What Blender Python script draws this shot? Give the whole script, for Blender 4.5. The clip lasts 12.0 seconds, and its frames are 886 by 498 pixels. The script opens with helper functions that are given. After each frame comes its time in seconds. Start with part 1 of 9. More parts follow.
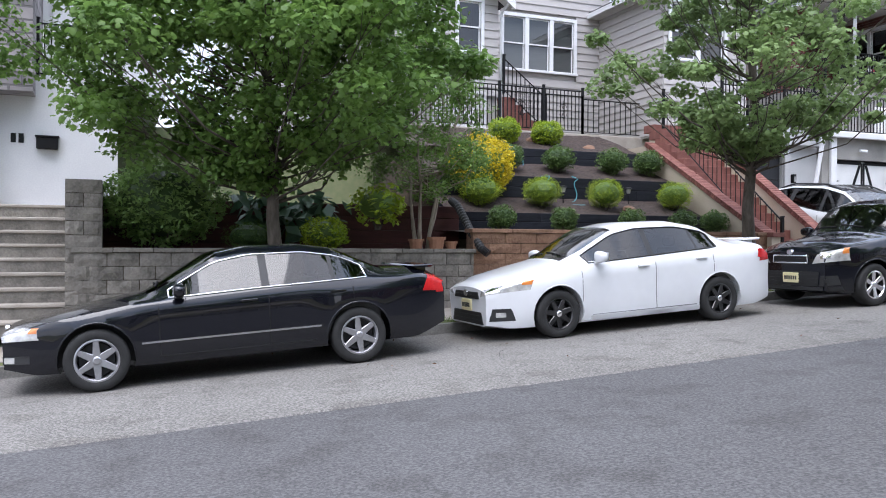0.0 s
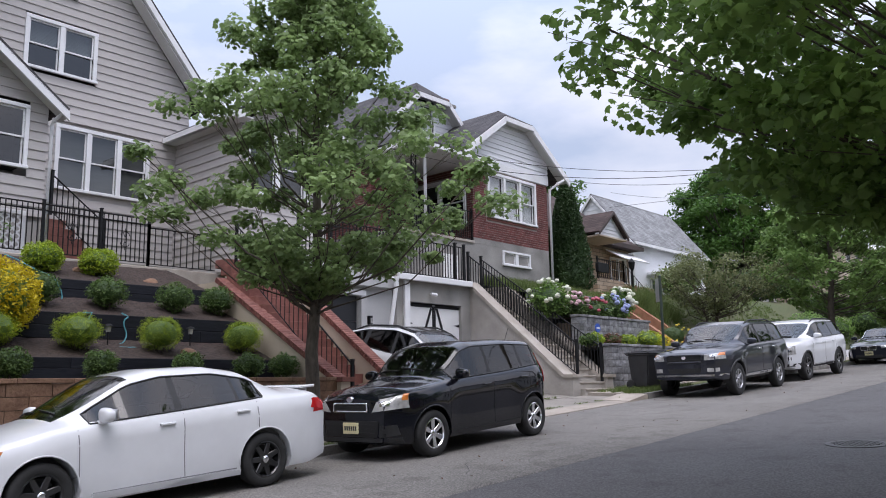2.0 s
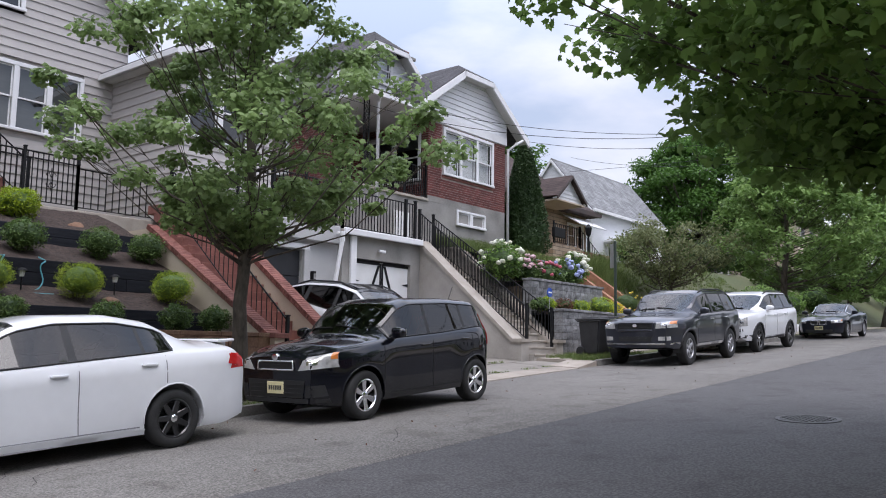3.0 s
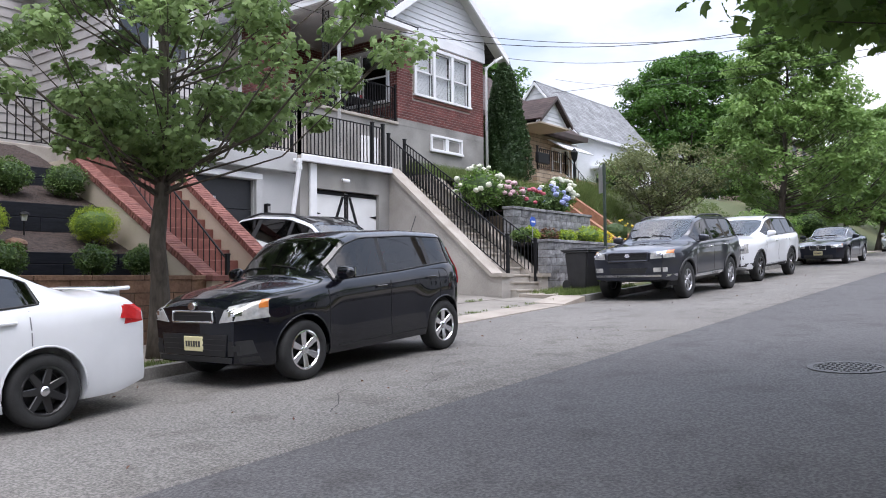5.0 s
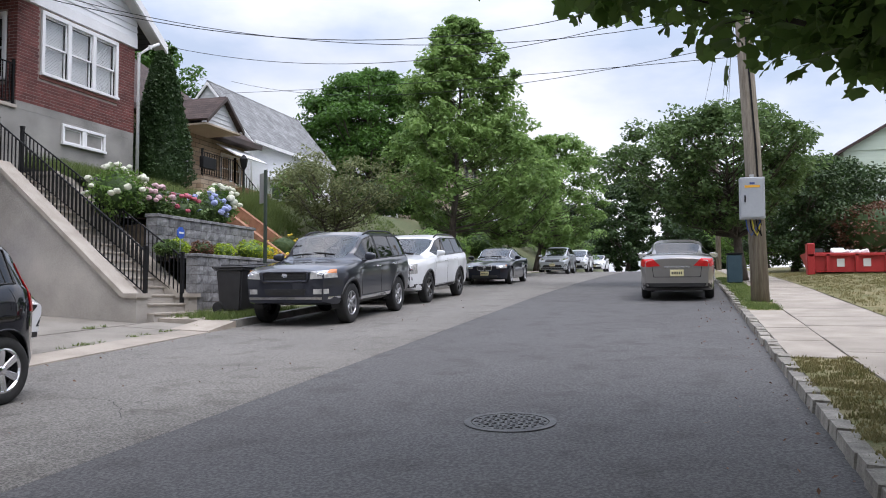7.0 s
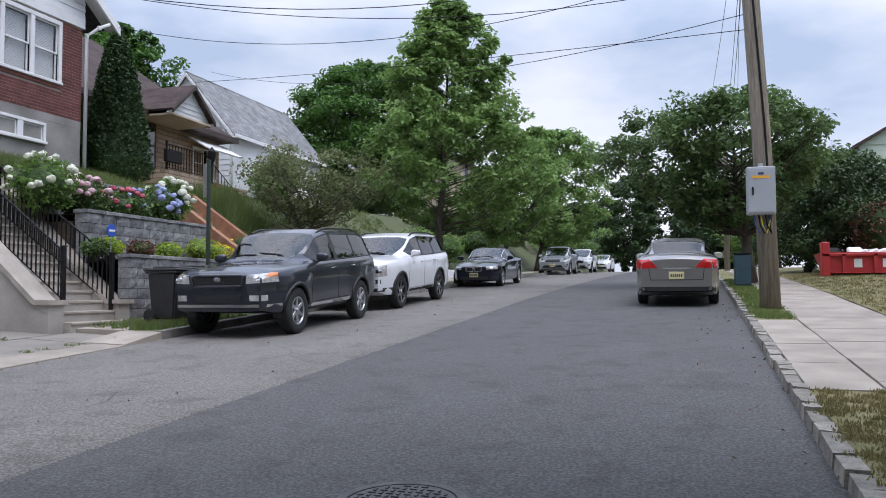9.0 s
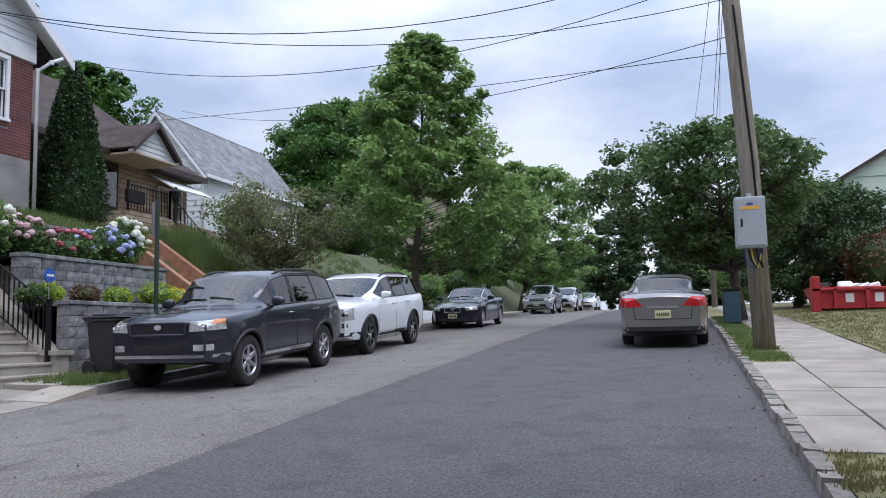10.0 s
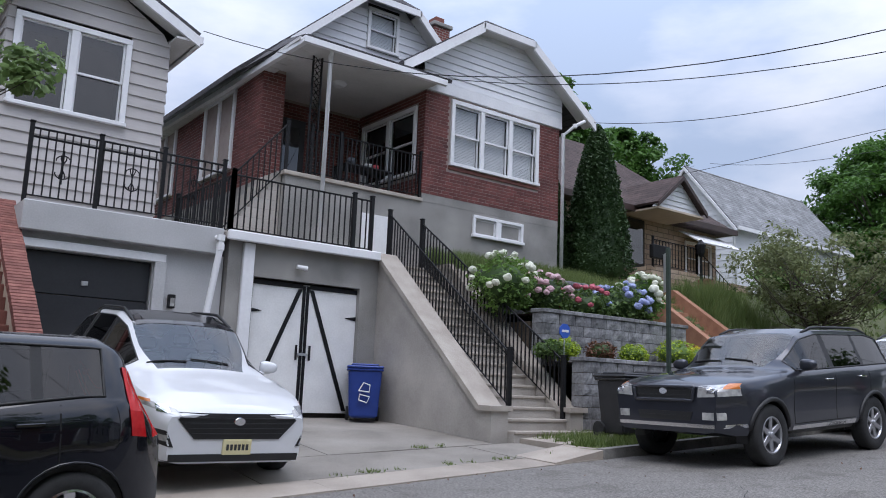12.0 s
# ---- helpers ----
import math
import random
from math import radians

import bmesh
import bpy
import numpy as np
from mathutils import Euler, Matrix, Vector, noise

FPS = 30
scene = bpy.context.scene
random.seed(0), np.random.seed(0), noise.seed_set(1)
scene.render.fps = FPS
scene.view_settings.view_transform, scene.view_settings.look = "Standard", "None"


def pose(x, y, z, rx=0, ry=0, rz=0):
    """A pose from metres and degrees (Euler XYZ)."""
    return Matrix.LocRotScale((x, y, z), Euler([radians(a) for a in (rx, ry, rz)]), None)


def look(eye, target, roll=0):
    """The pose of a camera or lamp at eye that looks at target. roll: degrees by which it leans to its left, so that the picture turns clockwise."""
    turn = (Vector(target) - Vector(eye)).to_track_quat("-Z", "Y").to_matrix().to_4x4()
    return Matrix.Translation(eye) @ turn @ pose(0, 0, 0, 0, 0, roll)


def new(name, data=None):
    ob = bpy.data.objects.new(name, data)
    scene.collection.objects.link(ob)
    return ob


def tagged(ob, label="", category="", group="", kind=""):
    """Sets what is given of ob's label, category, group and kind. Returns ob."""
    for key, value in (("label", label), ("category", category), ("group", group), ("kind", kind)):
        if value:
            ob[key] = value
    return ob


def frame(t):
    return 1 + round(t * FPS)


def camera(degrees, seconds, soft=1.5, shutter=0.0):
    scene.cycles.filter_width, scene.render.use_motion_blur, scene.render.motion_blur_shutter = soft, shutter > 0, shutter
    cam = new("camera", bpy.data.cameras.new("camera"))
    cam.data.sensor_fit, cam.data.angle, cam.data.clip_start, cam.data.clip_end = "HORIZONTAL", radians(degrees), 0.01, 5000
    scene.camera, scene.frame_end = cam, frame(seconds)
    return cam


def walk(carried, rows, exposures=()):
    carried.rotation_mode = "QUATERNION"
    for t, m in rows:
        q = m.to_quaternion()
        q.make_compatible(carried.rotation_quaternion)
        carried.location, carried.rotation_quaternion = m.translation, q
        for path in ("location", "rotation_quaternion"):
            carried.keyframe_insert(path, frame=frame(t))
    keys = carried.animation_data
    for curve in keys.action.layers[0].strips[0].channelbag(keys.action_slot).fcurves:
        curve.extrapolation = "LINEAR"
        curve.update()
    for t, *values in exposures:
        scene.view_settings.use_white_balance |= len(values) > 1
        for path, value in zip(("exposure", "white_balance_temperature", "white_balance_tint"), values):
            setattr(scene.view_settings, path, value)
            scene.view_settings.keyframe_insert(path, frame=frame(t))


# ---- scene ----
PATH = [
    (0, (0.19, 0.163, 1.573), (0.936, 2.018, 1.565), 0.3),
    (0.5, (0.626, 0.545, 1.617), (1.567, 2.301, 1.797), -0.9),
    (0.7, (0.829, 0.67, 1.647), (1.883, 2.352, 1.888), -1.1),
    (1, (1.128, 0.798, 1.655), (2.323, 2.374, 1.953), -1.7),
    (1.5, (1.612, 0.992, 1.665), (2.978, 2.415, 1.994), -1.7),
    (2, (2.075, 1.259, 1.672), (3.552, 2.568, 1.999), -1.0),
    (2.5, (2.519, 1.406, 1.656), (4.063, 2.64, 1.964), -0.4),
    (3, (2.914, 1.601, 1.641), (4.461, 2.846, 1.88), 0.8),
    (3.2, (3.097, 1.736, 1.636), (4.631, 3.003, 1.835), 1.2),
    (4.8, (4.509, 2.566, 1.728), (6.046, 3.843, 1.803), -0.5),
    (5, (4.75, 2.633, 1.735), (6.328, 3.86, 1.814), -0.6),
    (5.5, (5.285, 2.788, 1.809), (6.948, 3.896, 1.901), -0.6),
    (6, (5.862, 3.003, 1.872), (7.643, 3.905, 1.991), -0.5),
    (6.5, (6.501, 3.074, 1.87), (8.371, 3.776, 1.985), -0.6),
    (7, (7.009, 3.121, 1.885), (8.924, 3.685, 1.993), -0.2),
    (7.2, (7.235, 3.168, 1.894), (9.17, 3.668, 1.994), 0.2),
    (8.8, (8.996, 2.961, 1.996), (10.906, 3.547, 2.098), 0.0),
    (9, (9.243, 2.919, 1.998), (11.152, 3.506, 2.105), -0.2),
    (9.5, (9.812, 2.911, 2.021), (11.721, 3.485, 2.182), -0.7),
    (10, (10.418, 2.933, 2.068), (12.329, 3.486, 2.271), -1.1),
    (10.5, (10.853, 2.938, 2.112), (12.654, 3.773, 2.351), -0.3),
    (11, (11.267, 3.027, 2.125), (12.892, 4.155, 2.426), 0.2),
    (11.5, (11.67, 3.126, 2.138), (13.032, 4.549, 2.482), 1.1),
    (12, (11.855, 3.324, 2.153), (13.044, 4.898, 2.483), 2.3),
]
cam = camera(56.4, 12.0, soft=1.0)
walk(cam, [(t, look(eye, target, roll)) for t, eye, target, roll in PATH],
     exposures=[(0, 0.9, 5950, 15), (0.5, 0.86, 5950, 15), (1, 0.4, 5900, 16), (2, 0.2, 6150, 18), (3, 0.28, 6150, 17), (4.8, 0.70, 6150, 16), (5.5, 0.70, 6150, 16), (6.5, 0.40, 6200, 15), (7.2, 0.38, 6250, 15), (9, 0.16, 5950, 15), (9.5, 0.14, 5900, 15), (10, 0.12, 5800, 14), (11.5, 0.05, 5700, 14), (12, 0.04, 5850, 15)])

# ---- world, sun and exposure ----
world = bpy.data.worlds.new("world")
scene.world = world
world.use_nodes = True
wn, wl = world.node_tree.nodes, world.node_tree.links
wn.clear()
w_out = wn.new("ShaderNodeOutputWorld")
w_bg = wn.new("ShaderNodeBackground")
w_sky = wn.new("ShaderNodeTexSky")
w_sky.sky_type = "NISHITA"
w_sky.sun_disc = False
w_sky.sun_elevation = radians(52)
w_sky.sun_rotation = radians(150)
w_scale = wn.new("ShaderNodeMix")
w_scale.data_type = "RGBA"
w_scale.blend_type = "MULTIPLY"
w_scale.inputs[0].default_value = 1.0
w_scale.inputs[7].default_value = (0.115, 0.115, 0.115, 1)
w_coord = wn.new("ShaderNodeTexCoord")
w_map = wn.new("ShaderNodeMapping")
w_map.inputs["Scale"].default_value = (1.0, 1.0, 2.6)
w_noise = wn.new("ShaderNodeTexNoise")
w_noise.inputs["Scale"].default_value = 2.0
w_noise.inputs["Detail"].default_value = 7
w_noise.inputs["Roughness"].default_value = 0.52
w_ramp = wn.new("ShaderNodeValToRGB")
w_ramp.color_ramp.elements[0].position = 0.40
w_ramp.color_ramp.elements[0].color = (0.49, 0.57, 0.69, 1)
w_ramp.color_ramp.elements[1].position = 0.58
w_ramp.color_ramp.elements[1].color = (0.90, 0.90, 0.915, 1)
w_mix = wn.new("ShaderNodeMix")
w_mix.data_type = "RGBA"
w_mix.inputs[0].default_value = 0.86
wl.new(w_coord.outputs["Generated"], w_map.inputs["Vector"])
wl.new(w_map.outputs[0], w_noise.inputs["Vector"])
wl.new(w_noise.outputs["Fac"], w_ramp.inputs[0])
wl.new(w_sky.outputs[0], w_scale.inputs[6])
wl.new(w_scale.outputs[2], w_mix.inputs[6])
wl.new(w_ramp.outputs[0], w_mix.inputs[7])
w_sep = wn.new("ShaderNodeSeparateXYZ")
w_up = wn.new("ShaderNodeMapRange")
w_up.inputs["From Min"].default_value = 0.28
w_up.inputs["From Max"].default_value = 1.0
w_up.inputs["To Min"].default_value = 1.0
w_up.inputs["To Max"].default_value = 2.6
wl.new(w_coord.outputs["Generated"], w_sep.inputs[0])
wl.new(w_sep.outputs[2], w_up.inputs[0])
wl.new(w_up.outputs[0], w_bg.inputs[1])
wl.new(w_mix.outputs[2], w_bg.inputs[0])
wl.new(w_bg.outputs[0], w_out.inputs[0])

sun = new("sun", bpy.data.lights.new("sun", "SUN"))
sun.data.energy = 1.5
sun.data.angle = radians(40)
sun.data.color = (1.0, 0.96, 0.9)
sun.matrix_world = look((0, 0, 60), (14, 22, 0))


# ---- materials ----
def mat(name, c1, c2=None, scale=3.0, rough=0.7, metal=0.0, bump=0.0, fine=40.0, spec=0.5, coat=0.0, random_tint=0.0, island=False, stretch=(1, 1, 1), detail=6, lo=0.35, hi=0.65):
    """Principled surface with two-scale colour variation and fine relief, in object metres."""
    m = bpy.data.materials.new(name)
    m.use_nodes = True
    n, l = m.node_tree.nodes, m.node_tree.links
    p = n["Principled BSDF"]
    p.inputs["Roughness"].default_value = rough
    p.inputs["Metallic"].default_value = metal
    p.inputs["Specular IOR Level"].default_value = spec
    if coat:
        p.inputs["Coat Weight"].default_value = coat
        p.inputs["Coat Roughness"].default_value = 0.03
    c2 = c2 or tuple(v * 0.85 for v in c1)
    geo = n.new("ShaderNodeNewGeometry")
    mp = n.new("ShaderNodeMapping")
    mp.inputs["Scale"].default_value = stretch
    l.new(geo.outputs["Position"], mp.inputs[0])
    t1 = n.new("ShaderNodeTexNoise")
    t1.inputs["Scale"].default_value = scale
    t1.inputs["Detail"].default_value = detail
    t2 = n.new("ShaderNodeTexNoise")
    t2.inputs["Scale"].default_value = fine
    t2.inputs["Detail"].default_value = 4
    l.new(mp.outputs[0], t1.inputs["Vector"])
    l.new(mp.outputs[0], t2.inputs["Vector"])
    avg = n.new("ShaderNodeMath")
    avg.operation = "MULTIPLY_ADD"
    avg.inputs[1].default_value = 0.4
    sub = n.new("ShaderNodeMath")
    sub.operation = "MULTIPLY"
    sub.inputs[1].default_value = 0.6
    l.new(t1.outputs["Fac"], sub.inputs[0])
    l.new(t2.outputs["Fac"], avg.inputs[0])
    l.new(sub.outputs[0], avg.inputs[2])
    ramp = n.new("ShaderNodeValToRGB")
    ramp.color_ramp.elements[0].position = lo
    ramp.color_ramp.elements[1].position = hi
    ramp.color_ramp.elements[0].color = (*c1, 1)
    ramp.color_ramp.elements[1].color = (*c2, 1)
    l.new(avg.outputs[0], ramp.inputs[0])
    col = ramp.outputs[0]
    if random_tint:
        if island:
            rnd = geo.outputs["Random Per Island"]
        else:
            rnd = n.new("ShaderNodeObjectInfo").outputs["Random"]
        mr = n.new("ShaderNodeMapRange")
        mr.inputs["To Min"].default_value = 1 - random_tint
        mr.inputs["To Max"].default_value = 1 + random_tint
        l.new(rnd, mr.inputs[0])
        hsv = n.new("ShaderNodeHueSaturation")
        l.new(mr.outputs[0], hsv.inputs["Value"])
        l.new(col, hsv.inputs["Color"])
        col = hsv.outputs[0]
    l.new(col, p.inputs["Base Color"])
    if bump:
        b = n.new("ShaderNodeBump")
        b.inputs["Strength"].default_value = 0.6
        b.inputs["Distance"].default_value = bump
        l.new(t2.outputs["Fac"], b.inputs["Height"])
        l.new(b.outputs[0], p.inputs["Normal"])
    return m


def brick_mat(name, c1, c2, mortar, bw, bh, gap, rough=0.85, axis="xz", offset=0.5, bump=0.006):
    """Coursed masonry or shingles, laid in metres on a wall plane."""
    m = bpy.data.materials.new(name)
    m.use_nodes = True
    n, l = m.node_tree.nodes, m.node_tree.links
    p = n["Principled BSDF"]
    p.inputs["Roughness"].default_value = rough
    geo = n.new("ShaderNodeNewGeometry")
    sep = n.new("ShaderNodeSeparateXYZ")
    com = n.new("ShaderNodeCombineXYZ")
    l.new(geo.outputs["Position"], sep.inputs[0])
    if axis == "both":
        add = n.new("ShaderNodeMath")
        l.new(sep.outputs[0], add.inputs[0])
        l.new(sep.outputs[1], add.inputs[1])
        l.new(add.outputs[0], com.inputs[0])
    else:
        l.new(sep.outputs["xyz".index(axis[0])], com.inputs[0])
    l.new(sep.outputs["xyz".index(axis[1]) if axis != "both" else 2], com.inputs[1])
    b = n.new("ShaderNodeTexBrick")
    b.offset = offset
    b.inputs["Scale"].default_value = 1.0
    b.inputs["Brick Width"].default_value = bw
    b.inputs["Row Height"].default_value = bh
    b.inputs["Mortar Size"].default_value = gap
    b.inputs["Mortar Smooth"].default_value = 0.3
    b.inputs["Color1"].default_value = (*c1, 1)
    b.inputs["Color2"].default_value = (*c2, 1)
    b.inputs["Mortar"].default_value = (*mortar, 1)
    l.new(com.outputs[0], b.inputs["Vector"])
    ns = n.new("ShaderNodeTexNoise")
    ns.inputs["Scale"].default_value = 1.7
    ns.inputs["Detail"].default_value = 8
    l.new(geo.outputs["Position"], ns.inputs["Vector"])
    mr = n.new("ShaderNodeMapRange")
    mr.inputs["From Min"].default_value = 0.3
    mr.inputs["From Max"].default_value = 0.7
    mr.inputs["To Min"].default_value = 0.72
    mr.inputs["To Max"].default_value = 1.22
    l.new(ns.outputs["Fac"], mr.inputs[0])
    hsv = n.new("ShaderNodeHueSaturation")
    l.new(mr.outputs[0], hsv.inputs["Value"])
    l.new(b.outputs["Color"], hsv.inputs["Color"])
    l.new(hsv.outputs[0], p.inputs["Base Color"])
    inv = n.new("ShaderNodeMath")
    inv.operation = "SUBTRACT"
    inv.inputs[0].default_value = 1.0
    l.new(b.outputs["Fac"], inv.inputs[1])
    bp = n.new("ShaderNodeBump")
    bp.inputs["Distance"].default_value = bump
    l.new(inv.outputs[0], bp.inputs["Height"])
    l.new(bp.outputs[0], p.inputs["Normal"])
    return m


def asphalt_mat(name, dark, light, stone, crack_scale):
    """Rolled asphalt: stones in a dark binder, worn patches and faint stains, real relief."""
    m = bpy.data.materials.new(name)
    m.use_nodes = True
    n, l = m.node_tree.nodes, m.node_tree.links
    p = n["Principled BSDF"]
    p.inputs["Roughness"].default_value = 0.85
    p.inputs["Specular IOR Level"].default_value = 0.3
    geo = n.new("ShaderNodeNewGeometry")

    def tex(kind, scale, detail=4):
        t = n.new(kind)
        t.inputs["Scale"].default_value = scale
        if "Detail" in t.inputs:
            t.inputs["Detail"].default_value = detail
        l.new(geo.outputs["Position"], t.inputs["Vector"])
        return t

    def mix(a, b, f, mode="MIX"):
        x = n.new("ShaderNodeMix")
        x.data_type, x.blend_type = "RGBA", mode
        for sock, v in ((x.inputs[0], f), (x.inputs[6], a), (x.inputs[7], b)):
            if isinstance(v, (int, float)):
                sock.default_value = v
            elif isinstance(v, tuple):
                sock.default_value = (*v, 1)
            else:
                l.new(v, sock)
        return x.outputs[2]

    def span(v, a, b, c=0.0, d=1.0):
        r = n.new("ShaderNodeMapRange")
        for k, q in zip(("From Min", "From Max", "To Min", "To Max"), (a, b, c, d)):
            r.inputs[k].default_value = q
        l.new(v, r.inputs[0])
        return r.outputs[0]

    grit = tex("ShaderNodeTexVoronoi", 75.0)
    grit2 = tex("ShaderNodeTexNoise", 42.0, 3)
    wear = tex("ShaderNodeTexNoise", 0.55, 6)
    stain = tex("ShaderNodeTexNoise", 2.2, 5)
    base = mix(dark, light, span(wear.outputs["Fac"], 0.35, 0.65))
    base = mix(base, stone, span(grit.outputs["Color"], 0.45, 0.95, 0.0, 0.55))
    base = mix(base, (0.45, 0.45, 0.45), span(grit2.outputs["Fac"], 0.60, 0.42, 0.0, 0.75), "MULTIPLY")
    base = mix(base, (0.78, 0.77, 0.76), span(stain.outputs["Fac"], 0.52, 0.66), "MULTIPLY")
    l.new(base, p.inputs["Base Color"])
    b = n.new("ShaderNodeBump")
    b.inputs["Strength"].default_value = 0.7
    b.inputs["Distance"].default_value = 0.006
    l.new(grit2.outputs["Fac"], b.inputs["Height"])
    l.new(b.outputs[0], p.inputs["Normal"])
    return m


def glass_mat(name, tint, gloss_col=(1, 1, 1), ior=1.5):
    """A thin pane: tinted see-through with a mirror gloss that grows at grazing angles."""
    m = bpy.data.materials.new(name)
    m.use_nodes = True
    n, l = m.node_tree.nodes, m.node_tree.links
    n.remove(n["Principled BSDF"])
    tr = n.new("ShaderNodeBsdfTransparent")
    tr.inputs[0].default_value = (*tint, 1)
    gl = n.new("ShaderNodeBsdfGlossy")
    gl.inputs["Roughness"].default_value = 0.02
    gl.inputs["Color"].default_value = (*gloss_col, 1)
    fr = n.new("ShaderNodeFresnel")
    fr.inputs["IOR"].default_value = ior
    mx = n.new("ShaderNodeMixShader")
    l.new(fr.outputs[0], mx.inputs[0])
    l.new(tr.outputs[0], mx.inputs[1])
    l.new(gl.outputs[0], mx.inputs[2])
    l.new(mx.outputs[0], n["Material Output"].inputs[0])
    return m


def leaf_mat(name, c1, c2, trans=0.35):
    m = bpy.data.materials.new(name)
    m.use_nodes = True
    n, l = m.node_tree.nodes, m.node_tree.links
    p = n["Principled BSDF"]
    p.inputs["Roughness"].default_value = 0.5
    p.inputs["Specular IOR Level"].default_value = 0.35
    geo = n.new("ShaderNodeNewGeometry")
    ramp = n.new("ShaderNodeValToRGB")
    ramp.color_ramp.elements[0].color = (*c1, 1)
    ramp.color_ramp.elements[1].color = (*c2, 1)
    ns = n.new("ShaderNodeTexNoise")
    ns.inputs["Scale"].default_value = 1.1
    l.new(geo.outputs["Position"], ns.inputs["Vector"])
    ad = n.new("ShaderNodeMath")
    ad.operation = "MULTIPLY_ADD"
    ad.inputs[1].default_value = 0.6
    sb = n.new("ShaderNodeMath")
    sb.operation = "SUBTRACT"
    sb.inputs[1].default_value = 0.3
    l.new(ns.outputs["Fac"], sb.inputs[0])
    l.new(geo.outputs["Random Per Island"], ad.inputs[0])
    l.new(sb.outputs[0], ad.inputs[2])
    l.new(ad.outputs[0], ramp.inputs[0])
    l.new(ramp.outputs[0], p.inputs["Base Color"])
    tl = n.new("ShaderNodeBsdfTranslucent")
    l.new(ramp.outputs[0], tl.inputs[0])
    mx = n.new("ShaderNodeMixShader")
    mx.inputs[0].default_value = trans
    l.new(p.outputs[0], mx.inputs[1])
    l.new(tl.outputs[0], mx.inputs[2])
    l.new(mx.outputs[0], n["Material Output"].inputs[0])
    return m


M_ASPH_DARK = asphalt_mat("asphalt_new", (0.068, 0.065, 0.067), (0.094, 0.092, 0.094), (0.168, 0.162, 0.160), 1)
M_ASPH_GREY = asphalt_mat("asphalt_old", (0.118, 0.112, 0.105), (0.172, 0.164, 0.152), (0.31, 0.292, 0.268), 2)
M_PAVE = mat("concrete_pavement", (0.235, 0.205, 0.172), (0.385, 0.34, 0.29), 1.6, 0.9, bump=0.003, fine=90, random_tint=0.08)
M_DRIVE = mat("concrete_driveway", (0.16, 0.145, 0.125), (0.31, 0.285, 0.25), 0.9, 0.9, bump=0.003, fine=70, random_tint=0.05)
M_GRANITE = mat("granite_kerb", (0.15, 0.135, 0.115), (0.33, 0.305, 0.265), 9, 0.85, bump=0.008, fine=60, random_tint=0.2)
M_KERB = mat("worn_kerb", (0.12, 0.115, 0.105), (0.25, 0.24, 0.22), 4, 0.9, bump=0.006, fine=50, random_tint=0.12)
M_STUCCO = mat("grey_stucco", (0.17, 0.165, 0.155), (0.38, 0.365, 0.34), 1.1, 0.92, bump=0.004, fine=60)
M_STUCCO_LT = mat("pale_stucco", (0.27, 0.25, 0.225), (0.48, 0.445, 0.40), 1.1, 0.92, bump=0.004, fine=60)
M_CREAM = mat("cream_stucco", (0.44, 0.37, 0.28), (0.56, 0.48, 0.38), 1.5, 0.92, bump=0.004, fine=60)
M_GREYPAINT = mat("grey_painted_wall", (0.40, 0.40, 0.40), (0.50, 0.50, 0.50), 1.3, 0.8, bump=0.002, fine=40)
M_WHITEWALL = mat("white_painted_wall", (0.66, 0.66, 0.68), (0.78, 0.78, 0.79), 1.2, 0.8, bump=0.002, fine=40)
M_SIDING = mat("taupe_siding", (0.40, 0.375, 0.36), (0.47, 0.445, 0.43), 1.0, 0.65, random_tint=0.03, stretch=(0.3, 0.3, 2), fine=14)
M_WHITESIDING = mat("white_siding", (0.62, 0.63, 0.65), (0.74, 0.75, 0.77), 1.0, 0.6, random_tint=0.03, stretch=(0.3, 0.3, 2), fine=14)
M_TRIM = mat("white_trim", (0.70, 0.70, 0.71), (0.80, 0.80, 0.81), 2.0, 0.5, fine=20)
M_SOFFIT = mat("soffit", (0.55, 0.54, 0.53), (0.66, 0.65, 0.64), 2.0, 0.6, fine=20)
M_BRICK = brick_mat("red_brick", (0.15, 0.035, 0.028), (0.22, 0.06, 0.045), (0.30, 0.26, 0.23), 0.21, 0.072, 0.011, axis="both")
M_MORTAR = mat("brick_mortar", (0.27, 0.22, 0.20), (0.38, 0.32, 0.29), 3, 0.95, bump=0.002, fine=80)
M_BRICKUNIT = mat("red_brick_unit", (0.095, 0.028, 0.025), (0.17, 0.054, 0.046), 3, 0.85, bump=0.003, fine=70, random_tint=0.28)
M_BRICKMASS = mat("red_brick_mass", (0.095, 0.028, 0.025), (0.17, 0.054, 0.046), 3, 0.85, bump=0.003, fine=70, random_tint=0.28, island=True)
M_SHINGLE_DK = brick_mat("charcoal_shingles", (0.05, 0.047, 0.052), (0.085, 0.08, 0.085), (0.03, 0.03, 0.03), 0.33, 0.10, 0.008, rough=0.95, axis="both")
M_SHINGLE_BR = brick_mat("brown_shingles", (0.052, 0.035, 0.032), (0.085, 0.059, 0.053), (0.03, 0.022, 0.02), 0.33, 0.10, 0.008, rough=0.95, axis="both")
M_SHINGLE_GR = brick_mat("grey_shingles", (0.20, 0.205, 0.21), (0.29, 0.295, 0.30), (0.12, 0.12, 0.125), 0.33, 0.12, 0.010, rough=0.95, axis="both")
M_FIELDSTONE = brick_mat("tan_stone", (0.30, 0.21, 0.14), (0.44, 0.34, 0.25), (0.20, 0.155, 0.115), 0.55, 0.16, 0.016, axis="both", bump=0.02)
